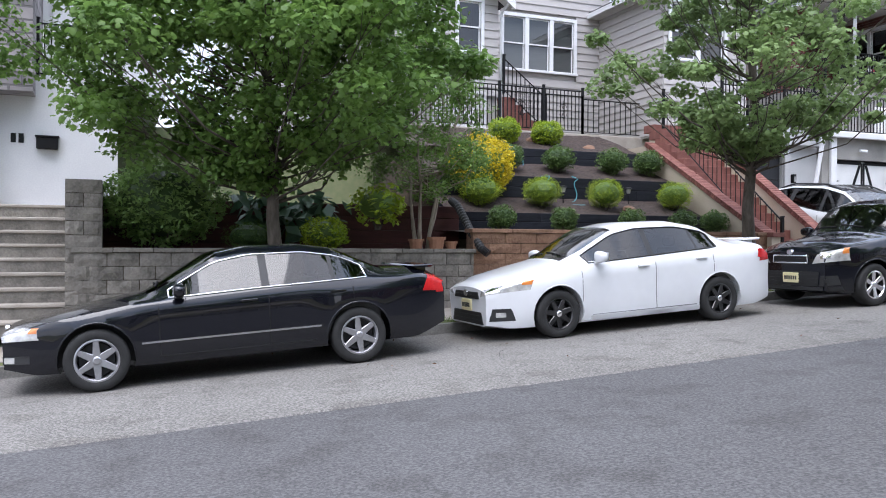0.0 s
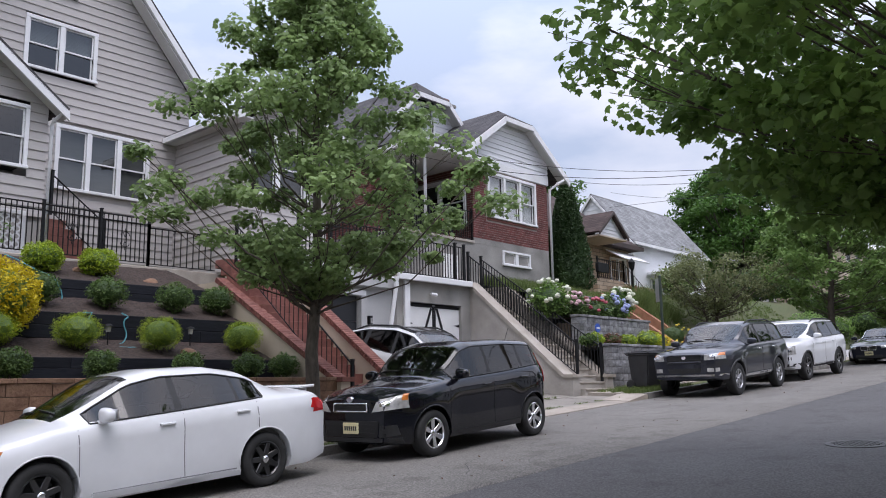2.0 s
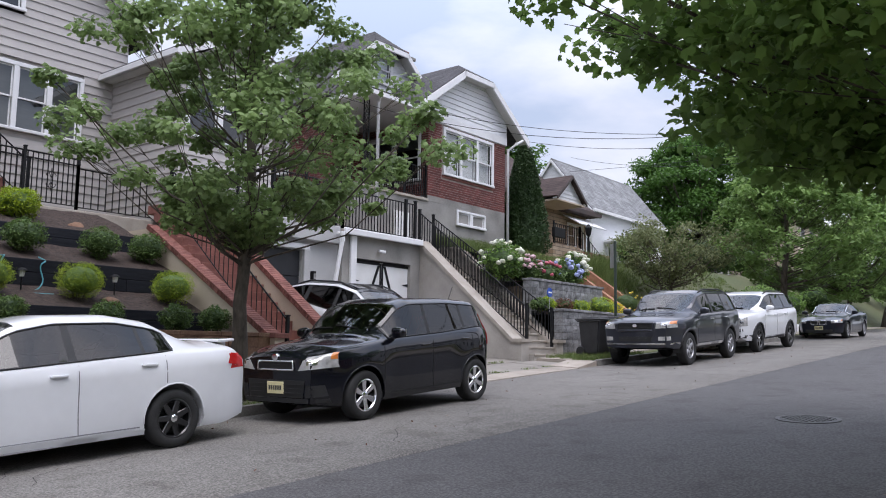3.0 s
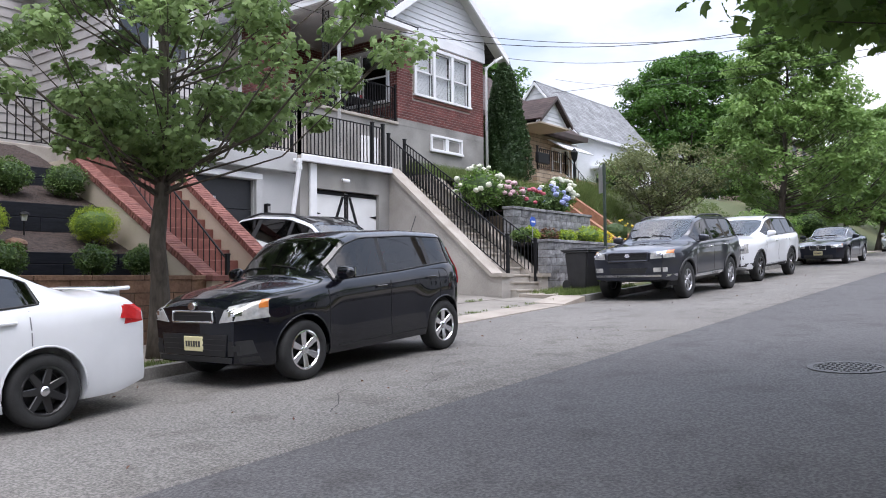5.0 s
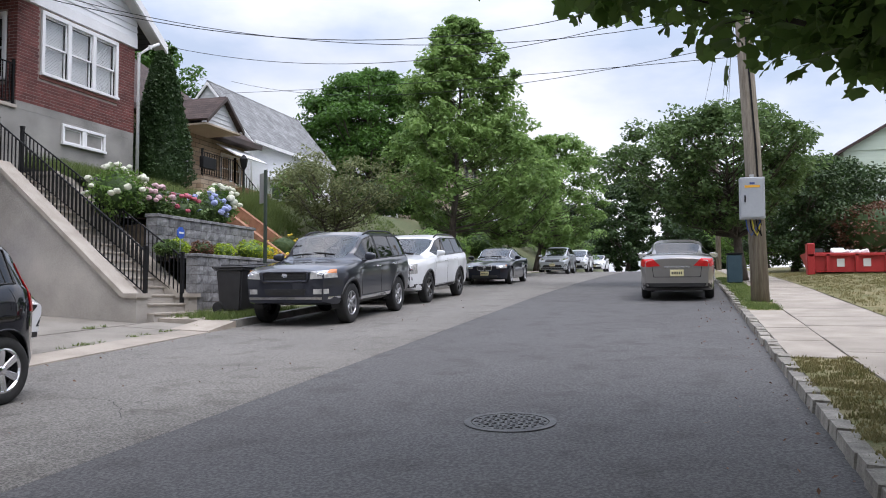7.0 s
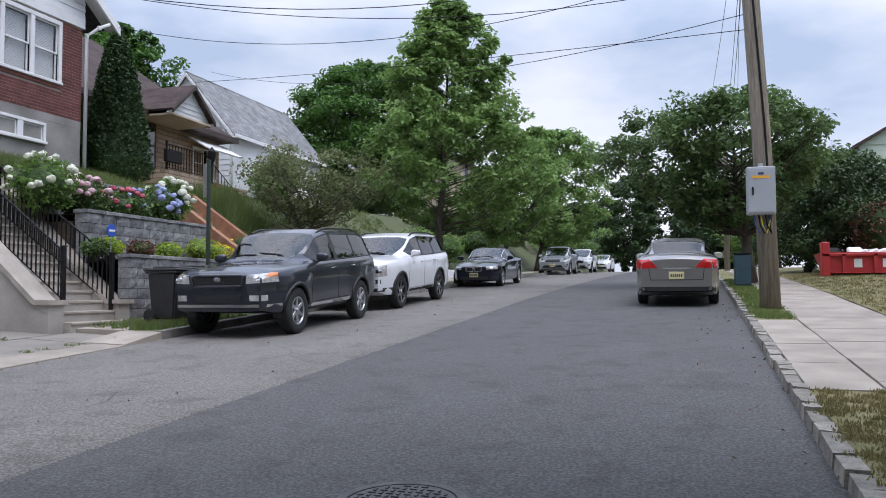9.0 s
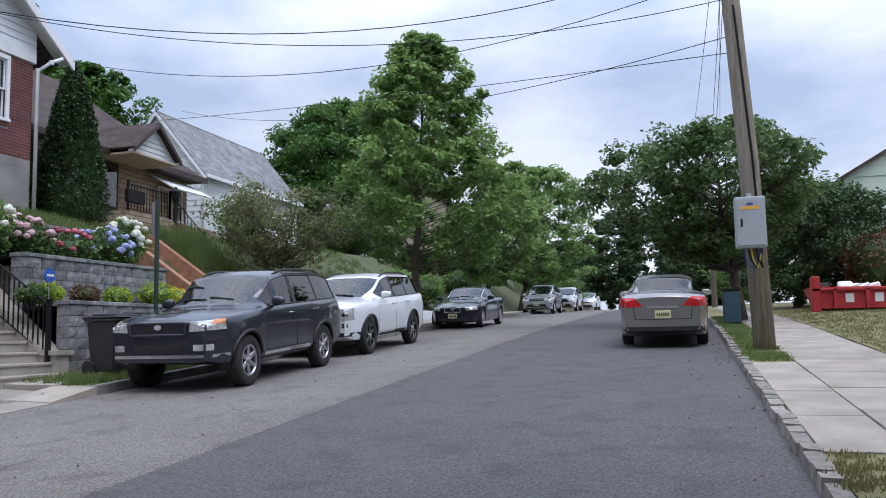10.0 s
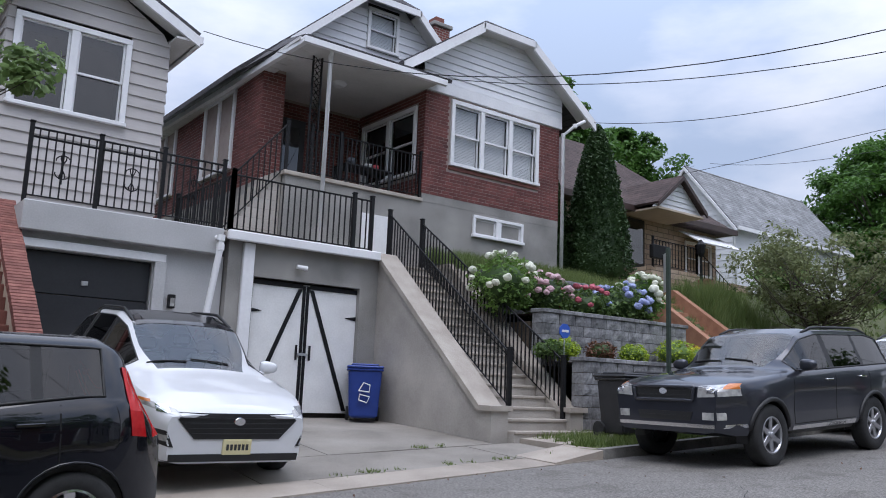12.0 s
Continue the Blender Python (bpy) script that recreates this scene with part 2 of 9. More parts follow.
M_GREYSTONE = brick_mat("grey_fieldstone", (0.20, 0.185, 0.19), (0.33, 0.30, 0.30), (0.15, 0.14, 0.14), 0.42, 0.22, 0.02, axis="both", bump=0.03)
M_BLOCK = mat("grey_split_block", (0.13, 0.12, 0.105), (0.25, 0.23, 0.20), 5, 0.95, bump=0.02, fine=28, random_tint=0.22)
M_BROWNBLOCK = mat("brown_split_block", (0.15, 0.085, 0.055), (0.26, 0.155, 0.10), 5, 0.95, bump=0.02, fine=28, random_tint=0.16)
M_RETBLOCK = mat("charcoal_split_block", (0.115, 0.115, 0.12), (0.31, 0.31, 0.315), 5, 0.95, bump=0.02, fine=26, random_tint=0.22)
M_REDCOPING = mat("red_coping_brick", (0.15, 0.052, 0.042), (0.27, 0.115, 0.09), 8, 0.85, bump=0.004, fine=60, random_tint=0.18)
M_REDSTEP = mat("red_brick_step", (0.16, 0.06, 0.05), (0.26, 0.11, 0.085), 6, 0.85, bump=0.004, fine=60, random_tint=0.12)
M_STEP = mat("worn_stone_step", (0.30, 0.265, 0.225), (0.44, 0.40, 0.35), 3, 0.9, bump=0.004, fine=60, random_tint=0.08)
M_TIMBER = mat("black_stained_timber", (0.010, 0.011, 0.016), (0.022, 0.024, 0.031), 5, 0.8, spec=0.2, bump=0.004, fine=30, stretch=(0.4, 1, 3), random_tint=0.2)
M_BURGUNDY = mat("burgundy_painted_timber", (0.05, 0.012, 0.012), (0.085, 0.022, 0.02), 3, 0.7, bump=0.003, fine=30, stretch=(0.4, 1, 3))
M_MULCH = mat("dark_mulch", (0.018, 0.012, 0.010), (0.075, 0.052, 0.042), 14, 0.98, bump=0.04, fine=45)
M_SOIL = mat("soil", (0.05, 0.037, 0.026), (0.11, 0.085, 0.06), 5, 0.98, bump=0.03, fine=30)
M_GRASS_GROUND = mat("lawn_ground", (0.055, 0.085, 0.022), (0.17, 0.16, 0.07), 1.6, 0.98, bump=0.03, fine=60)
M_DRYGRASS = mat("dry_lawn_ground", (0.10, 0.115, 0.035), (0.27, 0.22, 0.12), 1.2, 0.98, bump=0.03, fine=60)
M_GROUND = mat("far_ground", (0.06, 0.08, 0.03), (0.12, 0.12, 0.06), 0.2, 0.98, fine=8)
M_IRON = mat("black_iron", (0.007, 0.007, 0.008), (0.013, 0.013, 0.014), 10, 0.5, bump=0.0, fine=60, spec=0.22)
M_BLACKDOOR = mat("black_door_paint", (0.012, 0.013, 0.016), (0.02, 0.021, 0.025), 2, 0.45, fine=30)
M_WHITEDOOR = mat("white_door_paint", (0.66, 0.66, 0.65), (0.78, 0.78, 0.77), 2.2, 0.55, fine=30)
# Near-black: room shade put into the colour; also one dark door leaf.
M_ROOMSHADE_DOOR = mat("room_shade_and_dark_door", (0.02, 0.018, 0.016), (0.05, 0.045, 0.04), 3, 0.9)
M_CURTAIN = mat("white_blind", (0.72, 0.72, 0.73), (0.80, 0.80, 0.81), 3, 0.8)
M_BROWNTRIM = mat("dark_brown_trim", (0.03, 0.018, 0.015), (0.055, 0.032, 0.026), 3, 0.5)
M_GLASS = glass_mat("window_glass", (0.26, 0.31, 0.33), ior=1.85)
M_GLASS_CLEAR = glass_mat("clear_window_glass", (0.88, 0.91, 0.92), ior=1.5)
M_TERRACOTTA = mat("terracotta", (0.24, 0.11, 0.065), (0.38, 0.20, 0.12), 5, 0.85, bump=0.003, fine=50)
M_POLEWOOD = mat("weathered_pole_wood", (0.16, 0.135, 0.105), (0.33, 0.29, 0.235), 6, 0.92, bump=0.012, fine=22, stretch=(3, 3, 0.25))
M_BARK = mat("tree_bark", (0.045, 0.036, 0.028), (0.12, 0.10, 0.08), 7, 0.95, bump=0.02, fine=26, stretch=(1, 1, 0.35))
M_BARK_PALE = mat("pale_bark", (0.22, 0.18, 0.14), (0.38, 0.33, 0.27), 6, 0.9, bump=0.006, fine=26, stretch=(1, 1, 0.3))
M_BOXGREY = mat("grey_powder_coat", (0.34, 0.36, 0.39), (0.38, 0.40, 0.43), 2, 0.5, fine=20)
M_CHROME = mat("chrome", (0.75, 0.75, 0.77), (0.8, 0.8, 0.82), 2, 0.12, metal=1.0)
M_ALU = mat("galvanised_metal", (0.42, 0.43, 0.44), (0.55, 0.56, 0.57), 5, 0.45, metal=0.8)


# ---- mesh helpers ----
def thing(name, loc=(0, 0, 0), label="", category="", group="", kind=""):
    ob = new(name)
    ob.empty_display_size = 0.2
    ob.location = loc
    return tagged(ob, label, category, group, kind)


ROOT = {}


def origin(ob):
    p = Vector((0, 0, 0))
    while ob is not None:
        p = p + ob.location
        ob = ob.parent
    return p


def part(name, bm, material, parent=None, label="", smooth=False):
    """Links a bmesh (in world metres) as one mesh object, under a thing or a part."""
    me = bpy.data.meshes.new(name)
    if parent is not None:
        bmesh.ops.translate(bm, verts=bm.verts, vec=-origin(parent))
    if smooth:
        for f in bm.faces:
            f.smooth = True
    bm.to_mesh(me)
    bm.free()
    if material is not None:
        me.materials.append(material)
    ob = new(name, me)
    ob.parent = parent
    if label:
        ob["label"] = label
    return ob


def share(name, me, parent, m):
    """A further piece on shared mesh data, at matrix m in world metres (an unturned parent)."""
    ob = new(name, me)
    ob.parent = parent
    ob.matrix_basis = Matrix.Translation(-origin(parent)) @ m if parent is not None else m
    return ob


def box(bm, x0, x1, y0, y1, z0, z1, bevel=0.0, m=None):
    r = bmesh.ops.create_cube(bm, size=1)
    vs = r["verts"]
    mm = Matrix.Translation(((x0 + x1) / 2, (y0 + y1) / 2, (z0 + z1) / 2)) @ Matrix.Diagonal((abs(x1 - x0), abs(y1 - y0), abs(z1 - z0), 1))
    bmesh.ops.transform(bm, matrix=mm, verts=vs)
    if bevel:
        es = {e for v in vs for e in v.link_edges}
        out = bmesh.ops.bevel(bm, geom=list(es), offset=bevel, segments=1, affect="EDGES")
        vs = list({v for f in out["faces"] for v in f.verts} | {v for v in vs if v.is_valid})
    if m is not None:
        bmesh.ops.transform(bm, matrix=m, verts=vs)
    return vs


def newbox(*a, **k):
    bm = bmesh.new()
    box(bm, *a, **k)
    return bm


def prism(bm, poly, axis, a0, a1):
    """A polygon in the two other axes, drawn out along axis from a0 to a1."""
    def at(p, a):
        q = list(p)
        q.insert("xyz".index(axis), a)
        return q
    v0 = [bm.verts.new(at(p, a0)) for p in poly]
    v1 = [bm.verts.new(at(p, a1)) for p in poly]
    n = len(poly)
    fs = [bm.faces.new(v0), bm.faces.new(v1[::-1])]
    for i in range(n):
        fs.append(bm.faces.new((v0[i], v0[(i + 1) % n], v1[(i + 1) % n], v1[i])))
    bmesh.ops.recalc_face_normals(bm, faces=fs)
    return v0 + v1


def tube(bm, pts, radii, seg=8, cap=True):
    pts = [Vector(p) for p in pts]
    if not isinstance(radii, (list, tuple)):
        radii = [radii] * len(pts)
    rings = []
    for i, p in enumerate(pts):
        d = (pts[min(i + 1, len(pts) - 1)] - pts[max(i - 1, 0)]).normalized()
        u = d.cross(Vector((0.13, 0.97, 0.2))).normalized()
        if u.length < 0.5:
            u = d.cross(Vector((1, 0, 0))).normalized()
        w = d.cross(u)
        rings.append([bm.verts.new(p + (u * math.cos(a) + w * math.sin(a)) * radii[i]) for a in [2 * math.pi * k / seg for k in range(seg)]])
    for r0, r1 in zip(rings, rings[1:]):
        for k in range(seg):
            bm.faces.new((r0[k], r0[(k + 1) % seg], r1[(k + 1) % seg], r1[k]))
    if cap:
        bm.faces.new(rings[0][::-1])
        bm.faces.new(rings[-1])
    return bm


def slab_ring(bm, bottom, top):
    """A solid between two quads of four points each."""
    a = [bm.verts.new(p) for p in bottom]
    b = [bm.verts.new(p) for p in top]
    fs = [bm.faces.new(a[::-1]), bm.faces.new(b)]
    for i in range(4):
        fs.append(bm.faces.new((a[i], a[(i + 1) % 4], b[(i + 1) % 4], b[i])))
    bmesh.ops.recalc_face_normals(bm, faces=fs)


# ---- the lie of the land ----
def rz(x):
    """Height of the road along its length: a steady climb, then a crest."""
    if x < -25:
        return 0.037 - 1.5 - 0.02 * (-25 - x) * (1 if x > -80 else 0) - (1.1 if x <= -80 else 0)
    if x < 30:
        return 0.037 + 0.06 * x
    if x < 85:
        u = x - 30
        return 1.837 + 0.053 * u - u * u * 0.033 / 110
    if x < 110:
        u = x - 85
        return 3.844 + 0.02 * u - u * u * 0.04 / 50
    if x < 190:
        return rz(109.999) - 0.02 * (x - 110)
    return rz(189.999)


def sstep(a, b, v):
    t = min(1, max(0, (v - a) / (b - a)))
    return t * t * (3 - 2 * t)


def gz(x, y):
    """Height of the natural ground."""
    base = rz(x) - 0.06
    if y > 11.5:
        up = 3.3 + 0.02 * max(0, y - 20)
        a, b = 18.6, 19.3
        if x > 26.3:
            k = sstep(26.3, 28.5, x)
            a, b = 18.6 - 6.1 * k, 19.3 - 1.3 * k
        if x < 17:
            up += (17 - x) * 0.05
        return base + up * sstep(a, b, y)
    return base - 0.0


def sheet(name, xs, ys, height, material, kind="structure", label="", category=""):
    bm = bmesh.new()
    g = [[bm.verts.new((x, y, height(x, y))) for y in ys] for x in xs]
    for i in range(len(xs) - 1):
        for j in range(len(ys) - 1):
            bm.faces.new((g[i][j], g[i + 1][j], g[i + 1][j + 1], g[i][j + 1]))
    return tagged(part(name, bm, material, smooth=True), label, category, "", kind)


XS_ALL = [-400, -200, -120] + list(range(-80, 160, 2)) + [180, 240, 400, 700]
YS_ALL = [-500, -200, -100, -60, -40, -25, -15, -8, -4, -2, 0, 2, 4, 6, 8, 10, 11.4, 12, 12.5, 13, 14, 15, 16, 17, 18, 18.6, 19.3, 20, 22, 26, 30, 40, 60, 100, 200, 500]
sheet("ground", XS_ALL, YS_ALL, gz, M_GROUND, label="grassy ground that rises behind the houses", category="ground")
XS_R = [-80 + i for i in range(0, 231)]
KL, KR, SEAM = 11.1, 2.15, 7.08
sheet("road", XS_R, [KR - 0.02, 3.5, 5.3, SEAM], lambda x, y: rz(x), M_ASPH_DARK, label="dark newer asphalt lane of a sloping street", category="road")


def seam_y(x):
    return SEAM + 0.05 * noise.noise((x * 0.35, 0, 0)) + 0.02 * noise.noise((x * 3, 5, 0))


bm = bmesh.new()
cols = []
for i in range(0, 1151):
    x = -80 + i * 0.2
    row = [bm.verts.new((x, seam_y(x), rz(x) - 0.02)), bm.verts.new((x, seam_y(x) + 0.012, rz(x) + 0.008)), bm.verts.new((x, 9.2, rz(x) + 0.006)), bm.verts.new((x, KL + 0.02, rz(x) + 0.004))]
    if cols:
        for j in range(3):
            bm.faces.new((cols[j], row[j], row[j + 1], cols[j + 1]))
    cols = row
tagged(part("road_old_lane", bm, M_ASPH_GREY, smooth=True), "lighter worn asphalt lane beside the parked cars", "road", "", "structure")


# ---- cars ----
from mathutils.bvhtree import BVHTree


def paint(name, col, metal=0.0, rough=0.28, coat=1.0):
    return mat(name, col, tuple(v * 0.94 for v in col), 1.5, rough, metal=metal, coat=coat, fine=6, spec=0.12)


P_BLACK = paint("black_car_paint", (0.004, 0.0045, 0.008), rough=0.2)
P_WHITE = paint("white_car_paint", (0.72, 0.73, 0.75))
P_GREY = paint("dark_grey_car_paint", (0.042, 0.045, 0.058), 0.55, 0.3, 0.9)
P_SILVER = paint("silver_car_paint", (0.29, 0.275, 0.265), 0.7, 0.28)
P_NAVY = paint("navy_car_paint", (0.008, 0.011, 0.022))
P_PALE = paint("pale_silver_car_paint", (0.42, 0.45, 0.48), 0.5, 0.35)
M_CARGLASS = glass_mat("tinted_car_glass", (0.07, 0.085, 0.085), ior=1.55)
M_CARGLASS_CLEAR = glass_mat("clear_car_glass", (0.60, 0.70, 0.66), ior=1.9)
M_TYRE = mat("tyre_rubber", (0.012, 0.012, 0.012), (0.024, 0.024, 0.024), 12, 0.8, bump=0.002, fine=80)
M_PLASTIC = mat("black_plastic", (0.013, 0.013, 0.014), (0.022, 0.022, 0.023), 6, 0.55, fine=60)
M_RIM = mat("alloy_rim", (0.42, 0.42, 0.44), (0.52, 0.52, 0.54), 6, 0.3, metal=0.85)
M_RIMBLACK = mat("black_rim", (0.010, 0.010, 0.011), (0.018, 0.018, 0.019), 6, 0.3, coat=0.6)
M_CABIN = mat("grey_cabin_trim", (0.07, 0.07, 0.07), (0.13, 0.128, 0.125), 5, 0.8)
M_LAMP = mat("clear_lamp_lens", (0.30, 0.30, 0.30), (0.72, 0.71, 0.68), 7, 0.15, metal=0.25, coat=1.0, fine=12)
M_TAIL = mat("red_lamp_lens", (0.42, 0.008, 0.010), (0.58, 0.02, 0.02), 9, 0.2, coat=0.3, spec=0.2, fine=30)
M_AMBER = mat("amber_lamp_lens", (0.55, 0.16, 0.03), (0.65, 0.22, 0.05), 9, 0.2, coat=1.0)
M_PLATE = mat("pale_yellow_plate", (0.66, 0.58, 0.30), (0.74, 0.68, 0.42), 6, 0.5)
M_PLATEBAR = mat("plate_dark_bar", (0.03, 0.03, 0.03), (0.05, 0.05, 0.05), 6, 0.6)
M_SEAM = mat("panel_gap", (0.004, 0.004, 0.004), (0.008, 0.008, 0.008), 4, 0.9)
M_GREYSEAM = mat("panel_gap_soft", (0.16, 0.16, 0.17), (0.2, 0.2, 0.21), 4, 0.8)


def lathe(bm, prof, seg, axis_y=True):
    rings = []
    for r, y in prof:
        rings.append([bm.verts.new((r * math.cos(a), y, r * math.sin(a))) for a in [2 * math.pi * k / seg for k in range(seg)]])
    for a, b in zip(rings, rings[1:]):
        for k in range(seg):
            bm.faces.new((a[k], a[(k + 1) % seg], b[(k + 1) % seg], b[k]))
    bmesh.ops.recalc_face_normals(bm, faces=bm.faces)


WHEELS = {}


def wheel_meshes(r, w, spokes, rim_mat, rim_r, style):
    key = (r, w, spokes, rim_mat.name, rim_r, style)
    if key in WHEELS:
        return WHEELS[key]
    h = w / 2
    bm = bmesh.new()
    lathe(bm, [(rim_r * 0.97, -h * 0.9), (rim_r + 0.012, -h), (r - 0.035, -h * 1.04), (r - 0.008, -h * 0.86), (r, -h * 0.6), (r, h * 0.6), (r - 0.008, h * 0.86), (r - 0.035, h * 1.04), (rim_r + 0.012, h), (rim_r * 0.97, h * 0.9)], 40)
    tyre = bpy.data.meshes.new("tyre")
    for f in bm.faces:
        f.smooth = True
    bm.to_mesh(tyre)
    bm.free()
    tyre.materials.append(M_TYRE)
    bm = bmesh.new()
    lathe(bm, [(rim_r, -h * 0.92), (rim_r - 0.018, -h * 0.96), (rim_r - 0.03, -h * 0.80), (rim_r - 0.045, h * 0.7)], 40)
    for k in range(spokes):
        a = 2 * math.pi * k / spokes
        fork = (-0.13, 0.13) if style == "fork" else (0,)
        for df in fork:
            wd = 0.034 if style == "fork" else rim_r * (0.17 if spokes < 8 else 0.09)
            vs = box(bm, 0.03, rim_r - 0.012, -h * 0.9, -h * 0.62, -wd, wd, 0.008)
            for v in vs:
                t = v.co.x / rim_r
                v.co.z *= (1.15 - 0.45 * t) if style != "flat" else (0.7 + 0.45 * t)
                v.co.y += 0.02 * (1 - t)
            bmesh.ops.rotate(bm, verts=vs, cent=(0, 0, 0), matrix=Matrix.Rotation(a + df, 3, "Y"))
    bmesh.ops.recalc_face_normals(bm, faces=bm.faces)
    rim = bpy.data.meshes.new("rim")
    bm.to_mesh(rim)
    bm.free()
    rim.materials.append(rim_mat)
    bm = bmesh.new()
    lathe(bm, [(0.001, -h * 0.1), (rim_r - 0.05, -h * 0.1), (rim_r - 0.04, h * 0.6)], 28)
    hub = bpy.data.meshes.new("wheel")
    bm.to_mesh(hub)
    bm.free()
    hub.materials.append(M_PLASTIC)
    bm = bmesh.new()
    lathe(bm, [(0.001, -h * 1.0), (0.03, -h * 0.99), (0.042, -h * 0.9), (0.042, -h * 0.5)], 20)
    cap = bpy.data.meshes.new("hub_cap")
    bm.to_mesh(cap)
    bm.free()
    cap.materials.append(M_CHROME if rim_mat is M_RIMBLACK else rim_mat)
    WHEELS[key] = (tyre, rim, hub, cap)
    return WHEELS[key]


def smooth_curve(pts, us, width):
    us2 = np.linspace(us[0], us[-1], 600)
    z = np.interp(us2, [p[0] for p in pts], [p[1] for p in pts])
    k = max(1, int(width / (us2[1] - us2[0])))
    pad = np.concatenate([np.full(k, z[0]), z, np.full(k, z[-1])])
    ker = np.hanning(2 * k + 1)
    ker /= ker.sum()
    z = np.convolve(pad, ker, "valid")
    return np.interp(us, us2, z)


def car(label, s, m, category="car"):
    """A car from its side outline: tops, belt and floor along its length from the nose, then glass, lamps, trim and wheels."""
    L, W, wb, fo, r = s["L"], s["W"], s["wb"], s["fo"], s["r"]
    root = thing("car", (0, 0, 0), label, category, "cars parked along the street")
    n = 110
    us = np.linspace(0, L, n)
    top = smooth_curve(s["top"], us, 0.07)
    belt = np.minimum(smooth_curve(s["belt"], us, 0.15), top - 0.005)
    bot = smooth_curve(s["bot"], us, 0.10)
    hw = W / 2
    wr = s.get("wr", 0.66) * hw
    x0 = fo + wb / 2

    def X(u):
        return x0 - u

    bm = bmesh.new()
    rings = []
    for i, u in enumerate(us):
        tf = max(0.0, 1 - u / s.get("nose_len", 0.95))
        tr = max(0.0, 1 - (L - u) / s.get("tail_len", 0.65))
        w = hw * (1 - s.get("nose", 0.30) * tf ** 2.4 - s.get("tail", 0.16) * tr ** 2.4)
        g = sstep(0.06, 0.36, top[i] - belt[i])
        fl = max(math.exp(-((u - uw) / 0.46) ** 4) for uw in (fo, fo + wb))
        zb, be, tp = bot[i], belt[i], top[i]
        half = [(0, zb), (0.80 * w, zb), (0.93 * w, zb + 0.02), ((0.962 + 0.014 * fl) * w, zb + 0.10), ((0.958 + 0.036 * fl) * w, zb + 0.40 * (be - zb)), ((0.986 + 0.020 * fl) * w, zb + 0.78 * (be - zb)), (0.972 * w, be - 0.035), (0.94 * w, be)]
        gh = [(0.925 * w, be + 0.025), (wr + 0.025 * hw, tp - 0.095), (wr - 0.02 * hw, tp - 0.05), (wr * 0.72, tp - 0.014), (wr * 0.36, tp - 0.003), (0, tp)]
        wr_i = min(1.0, w / hw)
        for k, yf in enumerate((0.9, 0.74, 0.58, 0.40, 0.2, 0)):
            hy, hz = yf * 0.94 * w, be + (tp - be) * (1 - yf ** 2.4)
            gy, gz_ = gh[k]
            gy *= wr_i if k else 1
            half.append((hy + (gy - hy) * g, hz + (gz_ - hz) * g))
        ring = [bm.verts.new((X(u), y, z)) for y, z in half]
        ring += [bm.verts.new((X(u), -y, z)) for y, z in half[-2:0:-1]]
        rings.append(ring)
    nr = len(rings[0])
    um = (us[:-1] + us[1:]) / 2
    gl_side, pillars = s["side_glass"], s["pillars"]
    for i in range(n - 1):
        for k in range(nr):
            k2 = (k + 1) % nr
            f = bm.faces.new((rings[i][k], rings[i][k2], rings[i + 1][k2], rings[i + 1][k]))
            kk = k if k < 13 else nr - 1 - k
            u = um[i]
            tall = (top[i] + top[i + 1]) / 2 - (belt[i] + belt[i + 1]) / 2
            if kk == 8 and gl_side[0] < u < gl_side[1] and tall > 0.15:
                f.material_index = 2 if any(a < u < b for a, b in pillars) else 1
            elif kk >= 10 and s["ws"][0] < u < s["ws"][1]:
                f.material_index = 3
            elif kk >= 10 and s["rear"][0] < u < s["rear"][1]:
                f.material_index = 1
            f.smooth = True
    bm.faces.new(rings[0])
    bm.faces.new(rings[-1][::-1])
    bmesh.ops.recalc_face_normals(bm, faces=bm.faces)
    tmp = bpy.data.meshes.new("tmp")
    bm.to_mesh(tmp)
    bm.free()
    for _ in range(4):
        tmp.materials.append(M_SEAM)
    t_ob = new("tmp_body", tmp)
    cb = bmesh.new()
    ra = r + s.get("arch", 0.055)
    for xa in (wb / 2, -wb / 2):
        for sd in (1, -1):
            c = bmesh.ops.create_cone(cb, cap_ends=True, segments=36, radius1=ra, radius2=ra, depth=0.42)
            bmesh.ops.rotate(cb, verts=c["verts"], cent=(0, 0, 0), matrix=Matrix.Rotation(radians(90), 3, "X"))
            bmesh.ops.translate(cb, verts=c["verts"], vec=(xa, sd * (hw - 0.12), r + 0.01))
    cme = bpy.data.meshes.new("tmp_cut")
    cb.to_mesh(cme)
    cb.free()
    cme.materials.append(M_SEAM)
    c_ob = new("tmp_cut", cme)
    md = t_ob.modifiers.new("cut", "BOOLEAN")
    md.operation, md.solver, md.object = "DIFFERENCE", "EXACT", c_ob
    md.material_mode = "INDEX"
    dg = bpy.context.evaluated_depsgraph_get()
    me = bpy.data.meshes.new_from_object(t_ob.evaluated_get(dg))
    full = bmesh.new()
    full.from_mesh(me)
    full.faces.index_update()
    bvh = BVHTree.FromBMesh(full)
    bpy.data.objects.remove(t_ob)
    bpy.data.objects.remove(c_ob)

    def take(indexes, name, material, label=""):
        b = full.copy()
        bmesh.ops.delete(b, geom=[f for f in b.faces if f.material_index not in indexes], context="FACES")
        for f in b.faces:
            f.material_index = 0
            f.smooth = True
        for e in b.edges:
            if len(e.link_faces) == 2 and e.calc_face_angle(0) > 0.7:
                e.smooth = False
        return part(name, b, material, root, label)

    body = take((0,), "body", s["paint"])
    left = {f.index for f in full.faces if f.material_index == 1}
    full.faces.ensure_lookup_table()
